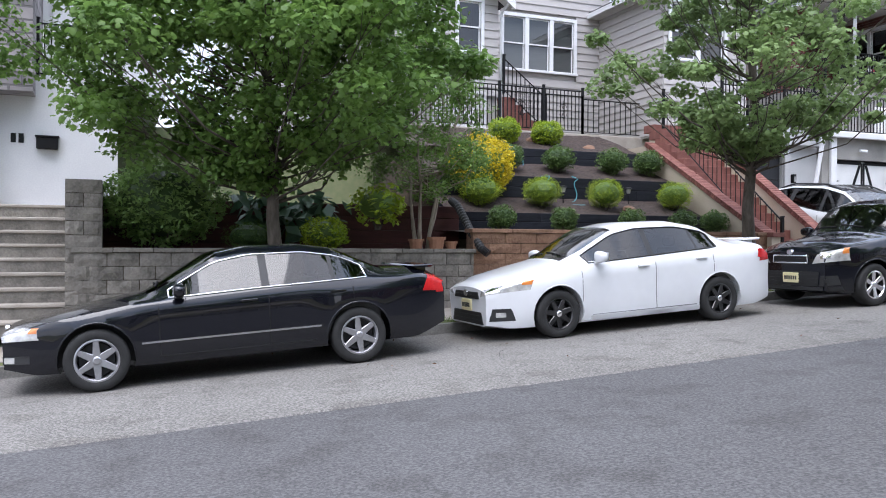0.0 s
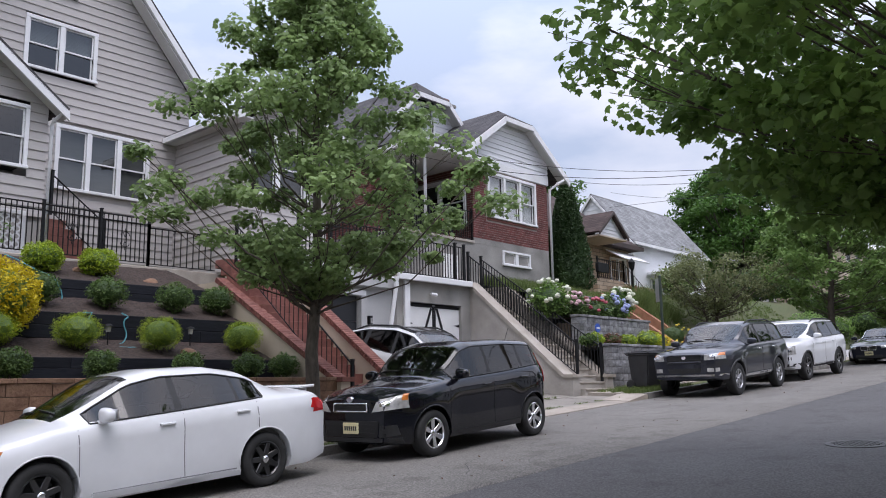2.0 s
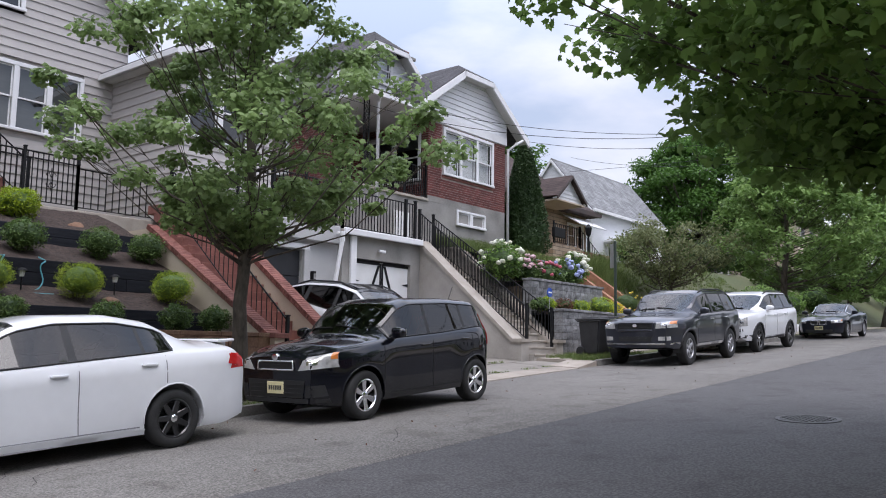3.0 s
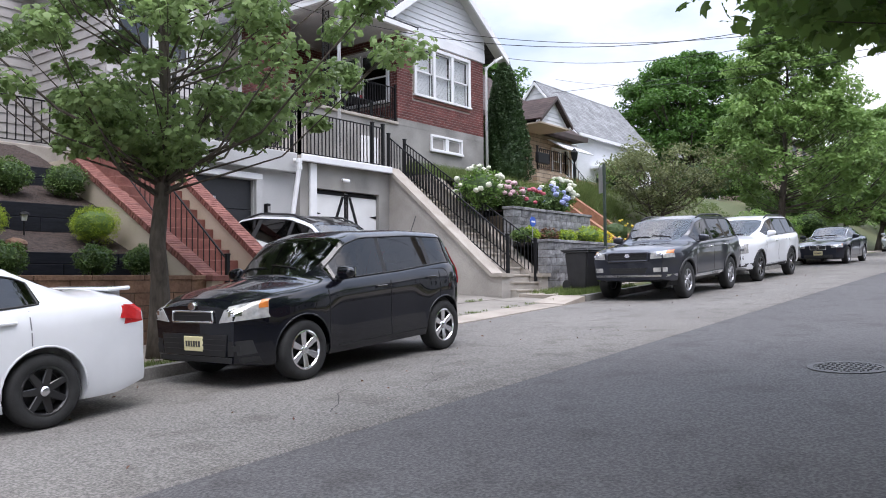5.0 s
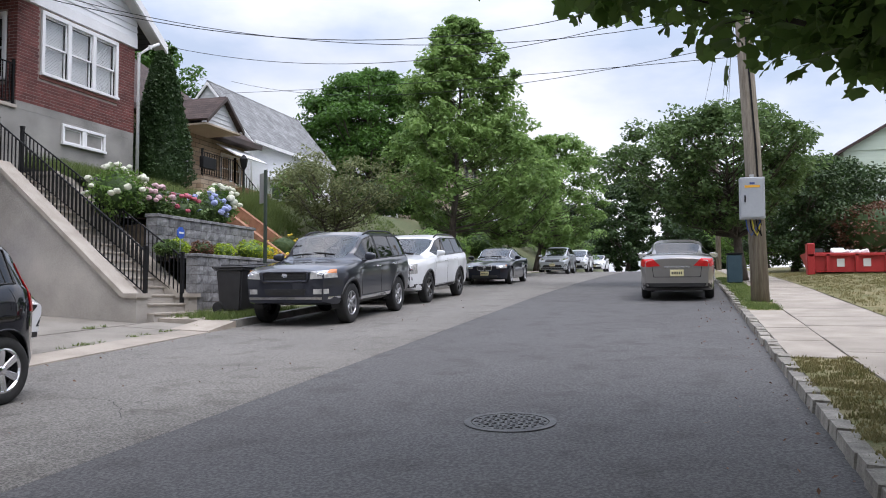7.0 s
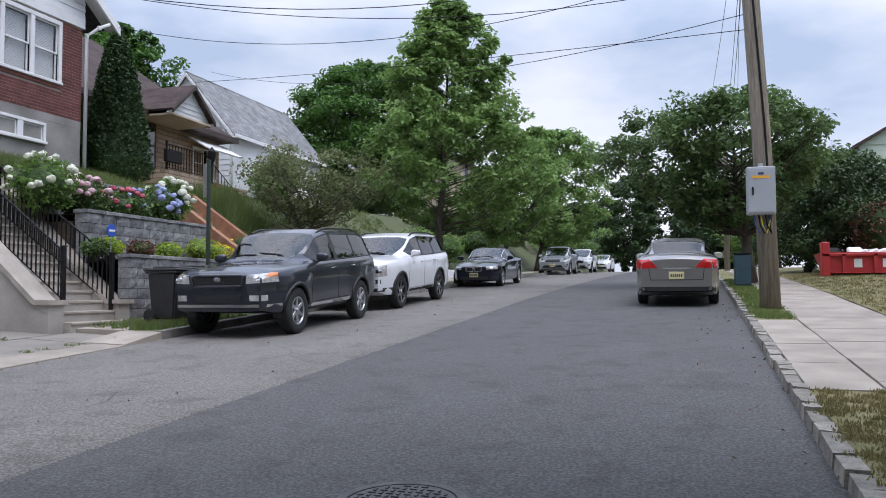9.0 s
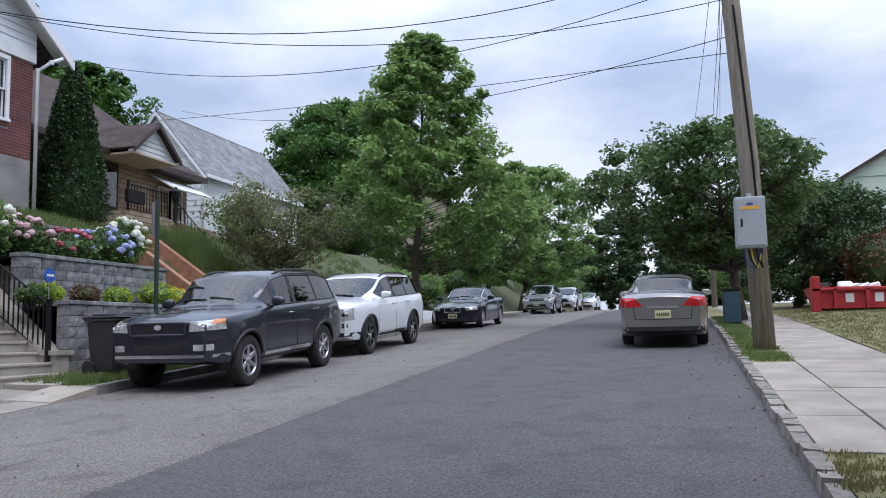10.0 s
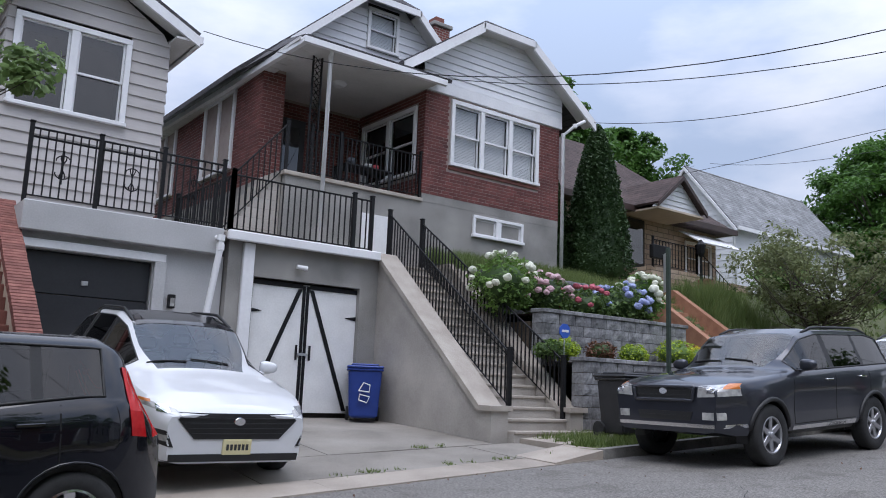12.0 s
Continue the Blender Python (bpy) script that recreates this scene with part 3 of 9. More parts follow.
    while left:
        stack, comp = [left.pop()], set()
        while stack:
            i = stack.pop()
            comp.add(i)
            for e in full.faces[i].edges:
                for g2 in e.link_faces:
                    if g2.index in left:
                        left.discard(g2.index)
                        stack.append(g2.index)
        b = full.copy()
        b.faces.ensure_lookup_table()
        bmesh.ops.delete(b, geom=[f for f in b.faces if f.index not in comp], context="FACES")
        for f in b.faces:
            f.material_index = 0
            f.smooth = True
        part("window_pane", b, s.get("glass", M_CARGLASS), root)
    for sd in (1, -1):
        for a, c in pillars:
            b = full.copy()
            bmesh.ops.delete(b, geom=[f for f in b.faces if f.material_index != 2 or f.calc_center_median().y * sd < 0 or not a - 0.06 < x0 - f.calc_center_median().x < c + 0.06], context="FACES")
            if len(b.faces):
                for f in b.faces:
                    f.material_index = 0
                part("window_pillar", b, M_PLASTIC, root)
            else:
                b.free()
    take((3,), "windscreen", M_CARGLASS_CLEAR)

    # cabin: floor block to the belt, roof lining and seats
    u0, u1 = s["ws"][0] + 0.12, s["rear"][1] - 0.1
    bz = float(np.interp((u0 + u1) / 2, us, belt)) - 0.12
    bmc = newbox(X(u1), X(u0), -hw * 0.86, hw * 0.86, 0.35, bz, 0.03)
    part("cabin_floor", bmc, M_CABIN, root)
    for uu in s["seats"]:
        for sy in (-0.37, 0.37):
            b = newbox(X(uu + 0.16), X(uu), sy - 0.23, sy + 0.23, bz - 0.05, bz + 0.20, 0.05)
            box(b, X(uu + 0.15), X(uu + 0.05), sy - 0.12, sy + 0.12, bz + 0.22, bz + 0.38, 0.04)
            part("seat", b, M_CABIN, root)
    b = bmesh.new()
    lathe(b, [(0.17, 0.0), (0.185, 0.015), (0.17, 0.03), (0.155, 0.015), (0.17, 0.0)], 24)
    bmesh.ops.rotate(b, verts=b.verts, cent=(0, 0, 0), matrix=Matrix.Rotation(radians(65), 3, "Z"))
    bmesh.ops.translate(b, verts=b.verts, vec=(X(s["seats"][0] - 0.45), 0.37, bz + 0.08))
    part("steering_wheel", b, M_CABIN, root)

    def decal(name, quad, ray_dir, material, nx=10, ny=4, off=0.006, label="", parent=None):
        d = Vector(ray_dir).normalized()
        q = [Vector(p) for p in quad]
        b = bmesh.new()
        grid = []
        for i in range(nx + 1):
            row = []
            for j in range(ny + 1):
                a, c = i / nx, j / ny
                p = q[0] * (1 - a) * (1 - c) + q[1] * a * (1 - c) + q[2] * a * c + q[3] * (1 - a) * c
                hit = bvh.ray_cast(p - d * 2.5, d, 5)
                if hit[0] is None:
                    near = bvh.find_nearest(p)
                    co = near[0] - d * off
                else:
                    co = hit[0] - d * off
                row.append(b.verts.new(co))
            grid.append(row)
        for i in range(nx):
            for j in range(ny):
                b.faces.new((grid[i][j], grid[i + 1][j], grid[i + 1][j + 1], grid[i][j + 1]))
        edge = [grid[i][0] for i in range(nx + 1)] + [grid[nx][j] for j in range(1, ny + 1)] + [grid[i][ny] for i in range(nx - 1, -1, -1)] + [grid[0][j] for j in range(ny - 1, 0, -1)]
        low = [b.verts.new(v.co + d * (off + 0.012)) for v in edge]
        for i in range(len(edge)):
            k = (i + 1) % len(edge)
            b.faces.new((edge[i], edge[k], low[k], low[i]))
        bmesh.ops.recalc_face_normals(b, faces=b.faces)
        return part(name, b, material, parent or root, label, smooth=False)

    def side(name, uz, material, sd, **k):
        return decal(name, [(X(u), sd * hw * 1.2, z) for u, z in uz], (0, -sd, 0), material, **k)

    def front(name, yz, material, **k):
        return decal(name, [(x0, y, z) for y, z in yz], (-1, 0, 0), material, **k)

    def back(name, yz, material, **k):
        return decal(name, [(x0 - L, y, z) for y, z in yz], (1, 0, 0), material, **k)

    # wheels
    tyre, rim, hub, cap = wheel_meshes(r, s.get("tw", 0.21), s["spokes"], s["rim"], s["rim_r"], s.get("style", "plain"))
    for xa in (wb / 2, -wb / 2):
        for sd in (1, -1):
            rot = Matrix.Rotation(radians(180 if sd > 0 else 0), 4, "Z") @ Matrix.Rotation(0.4 * xa + sd, 4, "Y")
            wh = new("wheel", hub)
            wh.parent = root
            wh.matrix_basis = Matrix.Translation((xa, sd * (hw - 0.125), r)) @ rot
            for nm, d in (("tyre", tyre), ("rim", rim), ("hub_cap", cap)):
                o = new(nm, d)
                o.parent = wh
    # wheel wells and dark underside
    for sd in (1, -1):
        for xa in (wb / 2, -wb / 2):
            b = bmesh.new()
            lathe(b, [(0.05, -0.16), (ra + 0.015, -0.16), (ra + 0.015, 0.0)], 30)
            bmesh.ops.rotate(b, verts=b.verts, cent=(0, 0, 0), matrix=Matrix.Rotation(radians(180 if sd < 0 else 0), 3, "Z"))
            bmesh.ops.translate(b, verts=b.verts, vec=(xa, sd * (hw - 0.10), r + 0.01))
            bmesh.ops.delete(b, geom=[v for v in b.verts if v.co.z < r * 0.55], context="VERTS")
            part("wheel_well", b, M_PLASTIC, root)
    gap = s.get("gap", M_SEAM)
    hgt = lambda u, cv: float(np.interp(u, us, cv))
    for sd in (1, -1):
        for u in s["doors"]:
            zb, be = hgt(u, bot), hgt(u, belt)
            side("door_gap", [(u, zb + 0.10), (u + 0.010, zb + 0.10), (u + 0.010, be - 0.02), (u, be - 0.02)], gap, sd, nx=1, ny=10, off=0.0025)
        a, c = s["doors"][0], s["doors"][-1]
        side("door_gap", [(a, hgt(a, bot) + 0.10), (c, hgt(c, bot) + 0.10), (c, hgt(c, bot) + 0.112), (a, hgt(a, bot) + 0.112)], gap, sd, nx=14, ny=1, off=0.0025)
        for u in s["handles"]:
            z = hgt(u, belt) - s.get("handle_drop", 0.10)
            pk = bvh.ray_cast(Vector((X(u), sd * 2.0, z)), Vector((0, -sd, 0)))[0]
            if pk is not None:
                b = newbox(X(u) - 0.09, X(u) + 0.09, pk.y - 0.012, pk.y + sd * 0.03, z - 0.013, z + 0.013, 0.006) if sd > 0 else newbox(X(u) - 0.09, X(u) + 0.09, pk.y - 0.03, pk.y + 0.012, z - 0.013, z + 0.013, 0.006)
                part("door_handle", b, s.get("handle_mat", s["paint"]), root)
        u = s["mirror"]
        z = hgt(u, belt) + 0.09
        b = bmesh.new()
        bmesh.ops.create_icosphere(b, subdivisions=3, radius=1)
        for v in b.verts:
            c3 = [math.copysign(abs(q_) ** 0.72, q_) for q_ in v.co]
            v.co = Vector((X(u) + 0.005 + 0.066 * c3[0] * (1 if c3[0] > 0 else 0.9), sd * (hw * 0.93 + 0.11) + 0.115 * c3[1], z + 0.076 * c3[2] * (1 - 0.18 * sd * c3[1])))
        box(b, X(u) - 0.02, X(u) + 0.05, sd * hw * 0.86 - 0.03, sd * hw * 0.86 + 0.09 * sd + 0.03, z - 0.09, z - 0.05, 0.01)
        mir = part("wing_mirror", b, s.get("mirror_mat", s["paint"]), root, smooth=True)
        part("mirror_glass", newbox(X(u) - 0.068, X(u) - 0.060, sd * (hw * 0.93 + 0.11) - 0.085, sd * (hw * 0.93 + 0.11) + 0.085, z - 0.055, z + 0.055), M_CHROME, mir)
        # arch lip
        for xa in (wb / 2, -wb / 2):
            pts, rad = [], []
            for k in range(15):
                an = radians(-4 + 188 * k / 14)
                p = Vector((xa + ra * math.cos(an), 0, r + 0.01 + ra * math.sin(an)))
                hit = bvh.ray_cast(Vector((p.x + 0.012 * math.cos(an), sd * 2, p.z + 0.012 * math.sin(an))), Vector((0, -sd, 0)))
                if hit[0] is not None and abs(hit[0].y) > hw * 0.8:
                    pts.append((p.x, hit[0].y - sd * 0.004, p.z))
            if len(pts) > 4:
                b = bmesh.new()
                tube(b, pts, 0.011 if not s.get("cladding") else 0.032, 6)
                part("wheel_arch_lip", b, M_PLASTIC if s.get("cladding") else s["paint"], root, smooth=True)
        if s.get("trim_z"):
            z, tm = s["trim_z"], s["trim_mat"]
            a, c = fo + r + 0.12, fo + wb - r - 0.12
            side("side_moulding", [(a, z - 0.010), (c, z + 0.006), (c, z + 0.026), (a, z + 0.010)], tm, sd, nx=14, ny=1, off=0.009, label="thin bright side moulding")
        a, c = gl_side
        pl = []
        for u in np.linspace(a, c, 16):
            i = np.interp(u, us, belt) + 0.02
            h = bvh.ray_cast(Vector((X(u), sd * 2, i)), Vector((0, -sd, 0)))[0]
            if h is not None:
                pl.append((X(u), h.y + sd * 0.004, i))
        up = []
        for u in np.linspace(c, a, 20):
            tpz = float(np.interp(u, us, top)) - 0.10
            if tpz - float(np.interp(u, us, belt)) < 0.03:
                tpz = float(np.interp(u, us, belt)) + 0.03
            h = bvh.ray_cast(Vector((X(u), sd * 2, tpz)), Vector((0, -sd, 0)))[0]
            if h is not None:
                up.append((X(u), h.y + sd * 0.004, tpz))
        b = bmesh.new()
        tube(b, pl + up + pl[:1], 0.010, 6)
        part("window_surround", b, M_CHROME if s.get("chrome_belt") else M_PLASTIC, root, "bright chrome window surround" if s.get("chrome_belt") else "black window surround", smooth=True)
        if s.get("rails"):
            a, c = s["rails"]
            pts = []
            for k, u in enumerate(np.linspace(a, c, 9)):
                zt = float(np.interp(u, us, top))
                pts.append((X(u), sd * wr * 0.93, zt + (-0.045 if k in (0, 8) else -0.012 if k in (1, 7) else 0.004)))
            b = bmesh.new()
            tube(b, pts, 0.02, 6)
            part("roof_rail", b, s.get("rail_mat", M_PLASTIC), root, smooth=True)
        if s.get("sill"):
            a, c = fo + r + 0.04, fo + wb - r - 0.04
            z = hgt(L / 2, bot)
            side("sill_trim", [(a, z + 0.0), (c, z + 0.0), (c, z + s["sill"]), (a, z + s["sill"])], s.get("sill_mat", M_PLASTIC), sd, nx=14, ny=3, off=0.014)
        # lamps
        for q in s["head"]:
            lamp = front("headlight", [(sd * y, z) for y, z in q], M_LAMP, nx=10, ny=5, off=0.008)
            if s.get("amber", True):
                wa = s.get("amber_w", 0.035)
                ya, za = 0.45 * q[1][0] + 0.55 * q[2][0], 0.45 * q[1][1] + 0.55 * q[2][1]
                y2, z2 = q[2]
                front("turn_lens", [(sd * (ya - wa), za), (sd * ya, za), (sd * y2, z2), (sd * (y2 - wa), z2)], M_AMBER, nx=3, ny=4, off=0.011, label="amber turn lens")
            yc, zc = sum(p[0] for p in q) / 4, sum(p[1] for p in q) / 4
            front("lamp_reflector", [(sd * (yc - 0.06), zc - 0.035), (sd * (yc + 0.05), zc - 0.035), (sd * (yc + 0.05), zc + 0.035), (sd * (yc - 0.06), zc + 0.035)], M_CHROME, nx=3, ny=3, off=0.012)
        for q in s.get("fog", ()):
            front("fog_lamp_bezel", [(sd * y, z) for y, z in q], s.get("fog_mat", M_PLASTIC), nx=5, ny=4, off=0.008)
            yc, zc = sum(p[0] for p in q) / 4, sum(p[1] for p in q) / 4
            front("fog_lamp", [(sd * (yc - 0.028), zc - 0.03), (sd * (yc + 0.028), zc - 0.03), (sd * (yc + 0.028), zc + 0.03), (sd * (yc - 0.028), zc + 0.03)], s.get("fog_lens", M_LAMP), nx=3, ny=3, off=0.012)
        for q in s["tails"]:
            back("tail_light", [(sd * y, z) for y, z in q], M_TAIL, nx=8, ny=6, off=0.010)
        for q in s.get("tail_side", ()):
            side("tail_light", q, M_TAIL, sd, nx=6, ny=8, off=0.010)
    for q, mt in s["grille"]:
        gr = front("grille", [(-q[0], q[1]), (q[0], q[1]), (q[2], q[3]), (-q[2], q[3])], mt, nx=14, ny=4, off=0.010)
        k = max(2, int((q[3] - q[1]) / 0.045))
        for j in range(1, k):
            z = q[1] + (q[3] - q[1]) * j / k
            wj = (q[0] + (q[2] - q[0]) * j / k) * 0.96
            front("grille_bar", [(-wj, z - 0.008), (wj, z - 0.008), (wj, z + 0.008), (-wj, z + 0.008)], s.get("bar_mat", M_PLASTIC), nx=12, ny=1, off=0.018, parent=gr)
    for q in s.get("grille_frame", ()):
        ring = []
        for (ya, za), (yb, zb) in zip(q, q[1:] + q[:1]):
            for k in range(8):
                f = k / 8
                p = Vector((x0 + 1.0, ya + (yb - ya) * f, za + (zb - za) * f))
                h = bvh.ray_cast(p, Vector((-1, 0, 0)))[0]
                if h is not None:
                    ring.append((h.x + 0.012, h.y, h.z))
        b = bmesh.new()
        tube(b, ring + ring[:1], s.get("frame_r", 0.014), 6)
        part("grille_surround", b, s.get("frame_mat", M_CHROME), root, smooth=True)
    if s.get("badge_z"):
        b = bmesh.new()
        lathe(b, [(0.001, 0.012), (0.055, 0.012), (0.062, 0.004), (0.062, -0.03)], 20)
        for v in b.verts:
            v.co.z *= 0.7
        bmesh.ops.rotate(b, verts=b.verts, cent=(0, 0, 0), matrix=Matrix.Rotation(radians(-90), 3, "Z"))
        bmesh.ops.translate(b, verts=b.verts, vec=(x0 + 0.012, 0, s["badge_z"]))
        part("badge", b, M_CHROME, root)
    for where, z in (("f", s["plate_f"]), ("r", s.get("plate_r", 0))):
        if not z:
            continue
        sx = 1 if where == "f" else -1
        xp = x0 if where == "f" else x0 - L
        xa, xb = sorted((xp - sx * 0.03, xp + sx * 0.022))
        pl = part("number_plate", newbox(xa, xb, -0.155, 0.155, z - 0.078, z + 0.078, 0.006), M_PLATE, root, "pale yellow number plate")
        for k in range(6):
            y = -0.105 + k * 0.042
            xa, xb = sorted((xp + sx * 0.022, xp + sx * 0.027))
            part("plate_bar", newbox(xa, xb, y - 0.013, y + 0.013, z - 0.03, z + 0.03), M_PLATEBAR, pl)
    # wipers
    for sy in (-0.15, 0.35):
        ua = s["ws"][0] + 0.06
        b = bmesh.new()
        pts = []
        for k in range(6):
            y = sy - 0.45 * k / 5 if sy > 0 else sy - 0.45 * k / 5
            h = bvh.ray_cast(Vector((X(ua + 0.02 + 0.008 * k), y, 3)), Vector((0, 0, -1)))[0]
            if h is not None:
                pts.append((h.x, h.y, h.z + 0.012))
        if len(pts) > 2:
            tube(b, pts, 0.009, 5)
            part("wiper", b, M_PLASTIC, root)
        else:
            b.free()
    if s.get("spoiler"):
        u, z, dep = s["spoiler"]
        b = newbox(X(u + dep), X(u), -hw * 0.74, hw * 0.74, z - 0.02, z + 0.016, 0.014)
        for sy in (-0.5, 0.5):
            box(b, X(u + dep * 0.8), X(u + dep * 0.3), sy - 0.03, sy + 0.03, z - 0.08, z + 0.01)
        part("rear_spoiler", b, s["paint"], root)
    if s.get("antenna"):
        b = bmesh.new()
        u = s["antenna"]
        zt = float(np.interp(u, us, top))
        tube(b, [(X(u), 0.2, zt - 0.01), (X(u + 0.14), 0.2, zt + 0.22)], 0.006, 5)
        part("aerial", b, M_PLASTIC, root)
    if s.get("black_roof"):
        a, c = s["black_roof"]
        decal("roof_panel", [(X(a), -wr * 0.92, 2), (X(c), -wr * 0.92, 2), (X(c), wr * 0.92, 2), (X(a), wr * 0.92, 2)], (0, 0, -1), P_BLACK, nx=24, ny=10, off=0.006, label="black glass roof panel")
    if s.get("bumper"):
        z0_, z1_, mt = s["bumper"]
        front("bumper_trim", [(-hw * 0.93, z0_), (hw * 0.93, z0_), (hw * 0.93, z1_), (-hw * 0.93, z1_)], mt, nx=20, ny=3, off=0.012)
    if s.get("boot"):
        zb_, zt_, yb_ = s["boot"]
        for q in (((-yb_, zb_), (yb_, zb_), (yb_, zb_ + 0.012), (-yb_, zb_ + 0.012)), ((-yb_, zb_), (-yb_ + 0.012, zb_), (-yb_ - 0.04, zt_), (-yb_ - 0.052, zt_)), ((yb_ - 0.012, zb_), (yb_, zb_), (yb_ + 0.052, zt_), (yb_ + 0.04, zt_))):
            back("boot_gap", list(q), M_SEAM, nx=8, ny=4, off=0.003)
        back("plate_garnish", [(-0.30, zt_ - 0.20), (0.30, zt_ - 0.20), (0.28, zt_ - 0.165), (-0.28, zt_ - 0.165)], M_CHROME, nx=8, ny=1, off=0.014)
    if s.get("rear_bumper"):
        z0_, z1_, mt = s["rear_bumper"]
        back("rear_bumper_trim", [(-hw * 0.9, z0_), (hw * 0.9, z0_), (hw * 0.9, z1_), (-hw * 0.9, z1_)], mt, nx=20, ny=3, off=0.012)
    full.free()
    root.matrix_basis = m
    return root


def parked(x, y, yaw, dz=0.0):
    """On the road at x, y, turned by yaw degrees and pitched with the slope."""
    pitch = math.degrees(math.atan((rz(x + 1) - rz(x - 1)) / 2))
    up = math.cos(radians(yaw))
    return pose(x, y, rz(x) + 0.006 + dz) @ Euler((0, 0, radians(yaw))).to_matrix().to_4x4() @ pose(0, 0, 0, 0, -pitch * up, 0)


SEDAN = dict(L=4.80, W=1.80, wb=2.80, fo=0.88, r=0.325, rim_r=0.225, wr=0.63,
             top=((0, 0.66), (0.04, 0.71), (0.5, 0.82), (1.25, 0.94), (1.40, 0.965), (2.12, 1.36), (2.5, 1.42), (3.1, 1.415), (3.5, 1.35), (4.10, 1.09), (4.55, 1.06), (4.75, 1.01), (4.8, 0.92)),
             belt=((0, 0.62), (0.5, 0.76), (1.3, 0.88), (2.5, 0.93), (3.9, 0.97), (4.55, 0.97), (4.8, 0.86)),
             bot=((0, 0.27), (0.3, 0.20), (4.4, 0.22), (4.8, 0.36)),
             side_glass=(1.62, 3.80), pillars=((2.60, 2.70), (3.40, 3.44)), ws=(1.43, 2.14), rear=(3.50, 4.08), seats=(2.25, 3.15), doors=(1.5, 2.66, 3.62), handles=(2.45, 3.45), mirror=1.72,
             head=(((0.44, 0.56), (0.80, 0.58), (0.78, 0.70), (0.46, 0.70)),), tails=(((0.45, 0.76), (0.80, 0.74), (0.80, 0.93), (0.47, 0.95)),), tail_side=(((4.48, 0.78), (4.78, 0.76), (4.76, 0.93), (4.58, 0.97)),),
             grille=(((0.36, 0.50, 0.32, 0.64), M_PLASTIC),), plate_f=0.38, plate_r=0.72, badge_z=0.66, paint=P_BLACK, spokes=6, rim=M_RIM,
             spoiler=(4.46, 1.065, 0.24), trim_z=0.46, trim_mat=M_CHROME, chrome_belt=True)
BLACK_SEDAN = dict(SEDAN, fog=(((0.55, 0.34), (0.74, 0.34), (0.74, 0.42), (0.55, 0.42)),))
WHITE_SEDAN = dict(SEDAN, L=4.54, W=1.76, wb=2.60, fo=0.93, r=0.315, rim_r=0.215, wr=0.64, paint=P_WHITE, gap=M_GREYSEAM, mirror_mat=P_WHITE,
                   top=((0, 0.68), (0.03, 0.75), (0.35, 0.84), (1.0, 0.97), (1.15, 1.0), (1.92, 1.40), (2.3, 1.465), (2.95, 1.46), (3.4, 1.38), (3.95, 1.14), (4.38, 1.12), (4.5, 1.07), (4.54, 0.95)),
                   belt=((0, 0.64), (0.35, 0.77), (1.1, 0.91), (2.4, 0.97), (3.6, 1.03), (4.35, 1.04), (4.54, 0.90)), bot=((0, 0.20), (0.3, 0.15), (4.2, 0.17), (4.54, 0.24)),
                   side_glass=(1.42, 3.52), pillars=((2.36, 2.46), (3.16, 3.20)), ws=(1.18, 1.94), rear=(3.42, 3.93), seats=(2.05, 2.95), doors=(1.28, 2.45, 3.42), handles=(2.25, 3.22), mirror=1.55,
                   head=(((0.44, 0.58), (0.84, 0.66), (0.83, 0.78), (0.48, 0.66)),), fog=(((0.61, 0.27), (0.76, 0.27), (0.74, 0.43), (0.64, 0.43)),),
                   tails=(((0.48, 0.83), (0.82, 0.80), (0.82, 0.97), (0.50, 0.98)),), tail_side=(((4.25, 0.86), (4.52, 0.82), (4.52, 0.96), (4.30, 0.98)),),
                   grille=(((0.40, 0.55, 0.36, 0.64), M_PLASTIC), ((0.50, 0.22, 0.44, 0.38), M_PLASTIC)), plate_f=0.46, badge_z=0.62, rim=M_RIMBLACK, spokes=7, spoiler=(4.24, 1.122, 0.24), trim_z=0, chrome_belt=False, sill=0.10, sill_mat=P_WHITE)
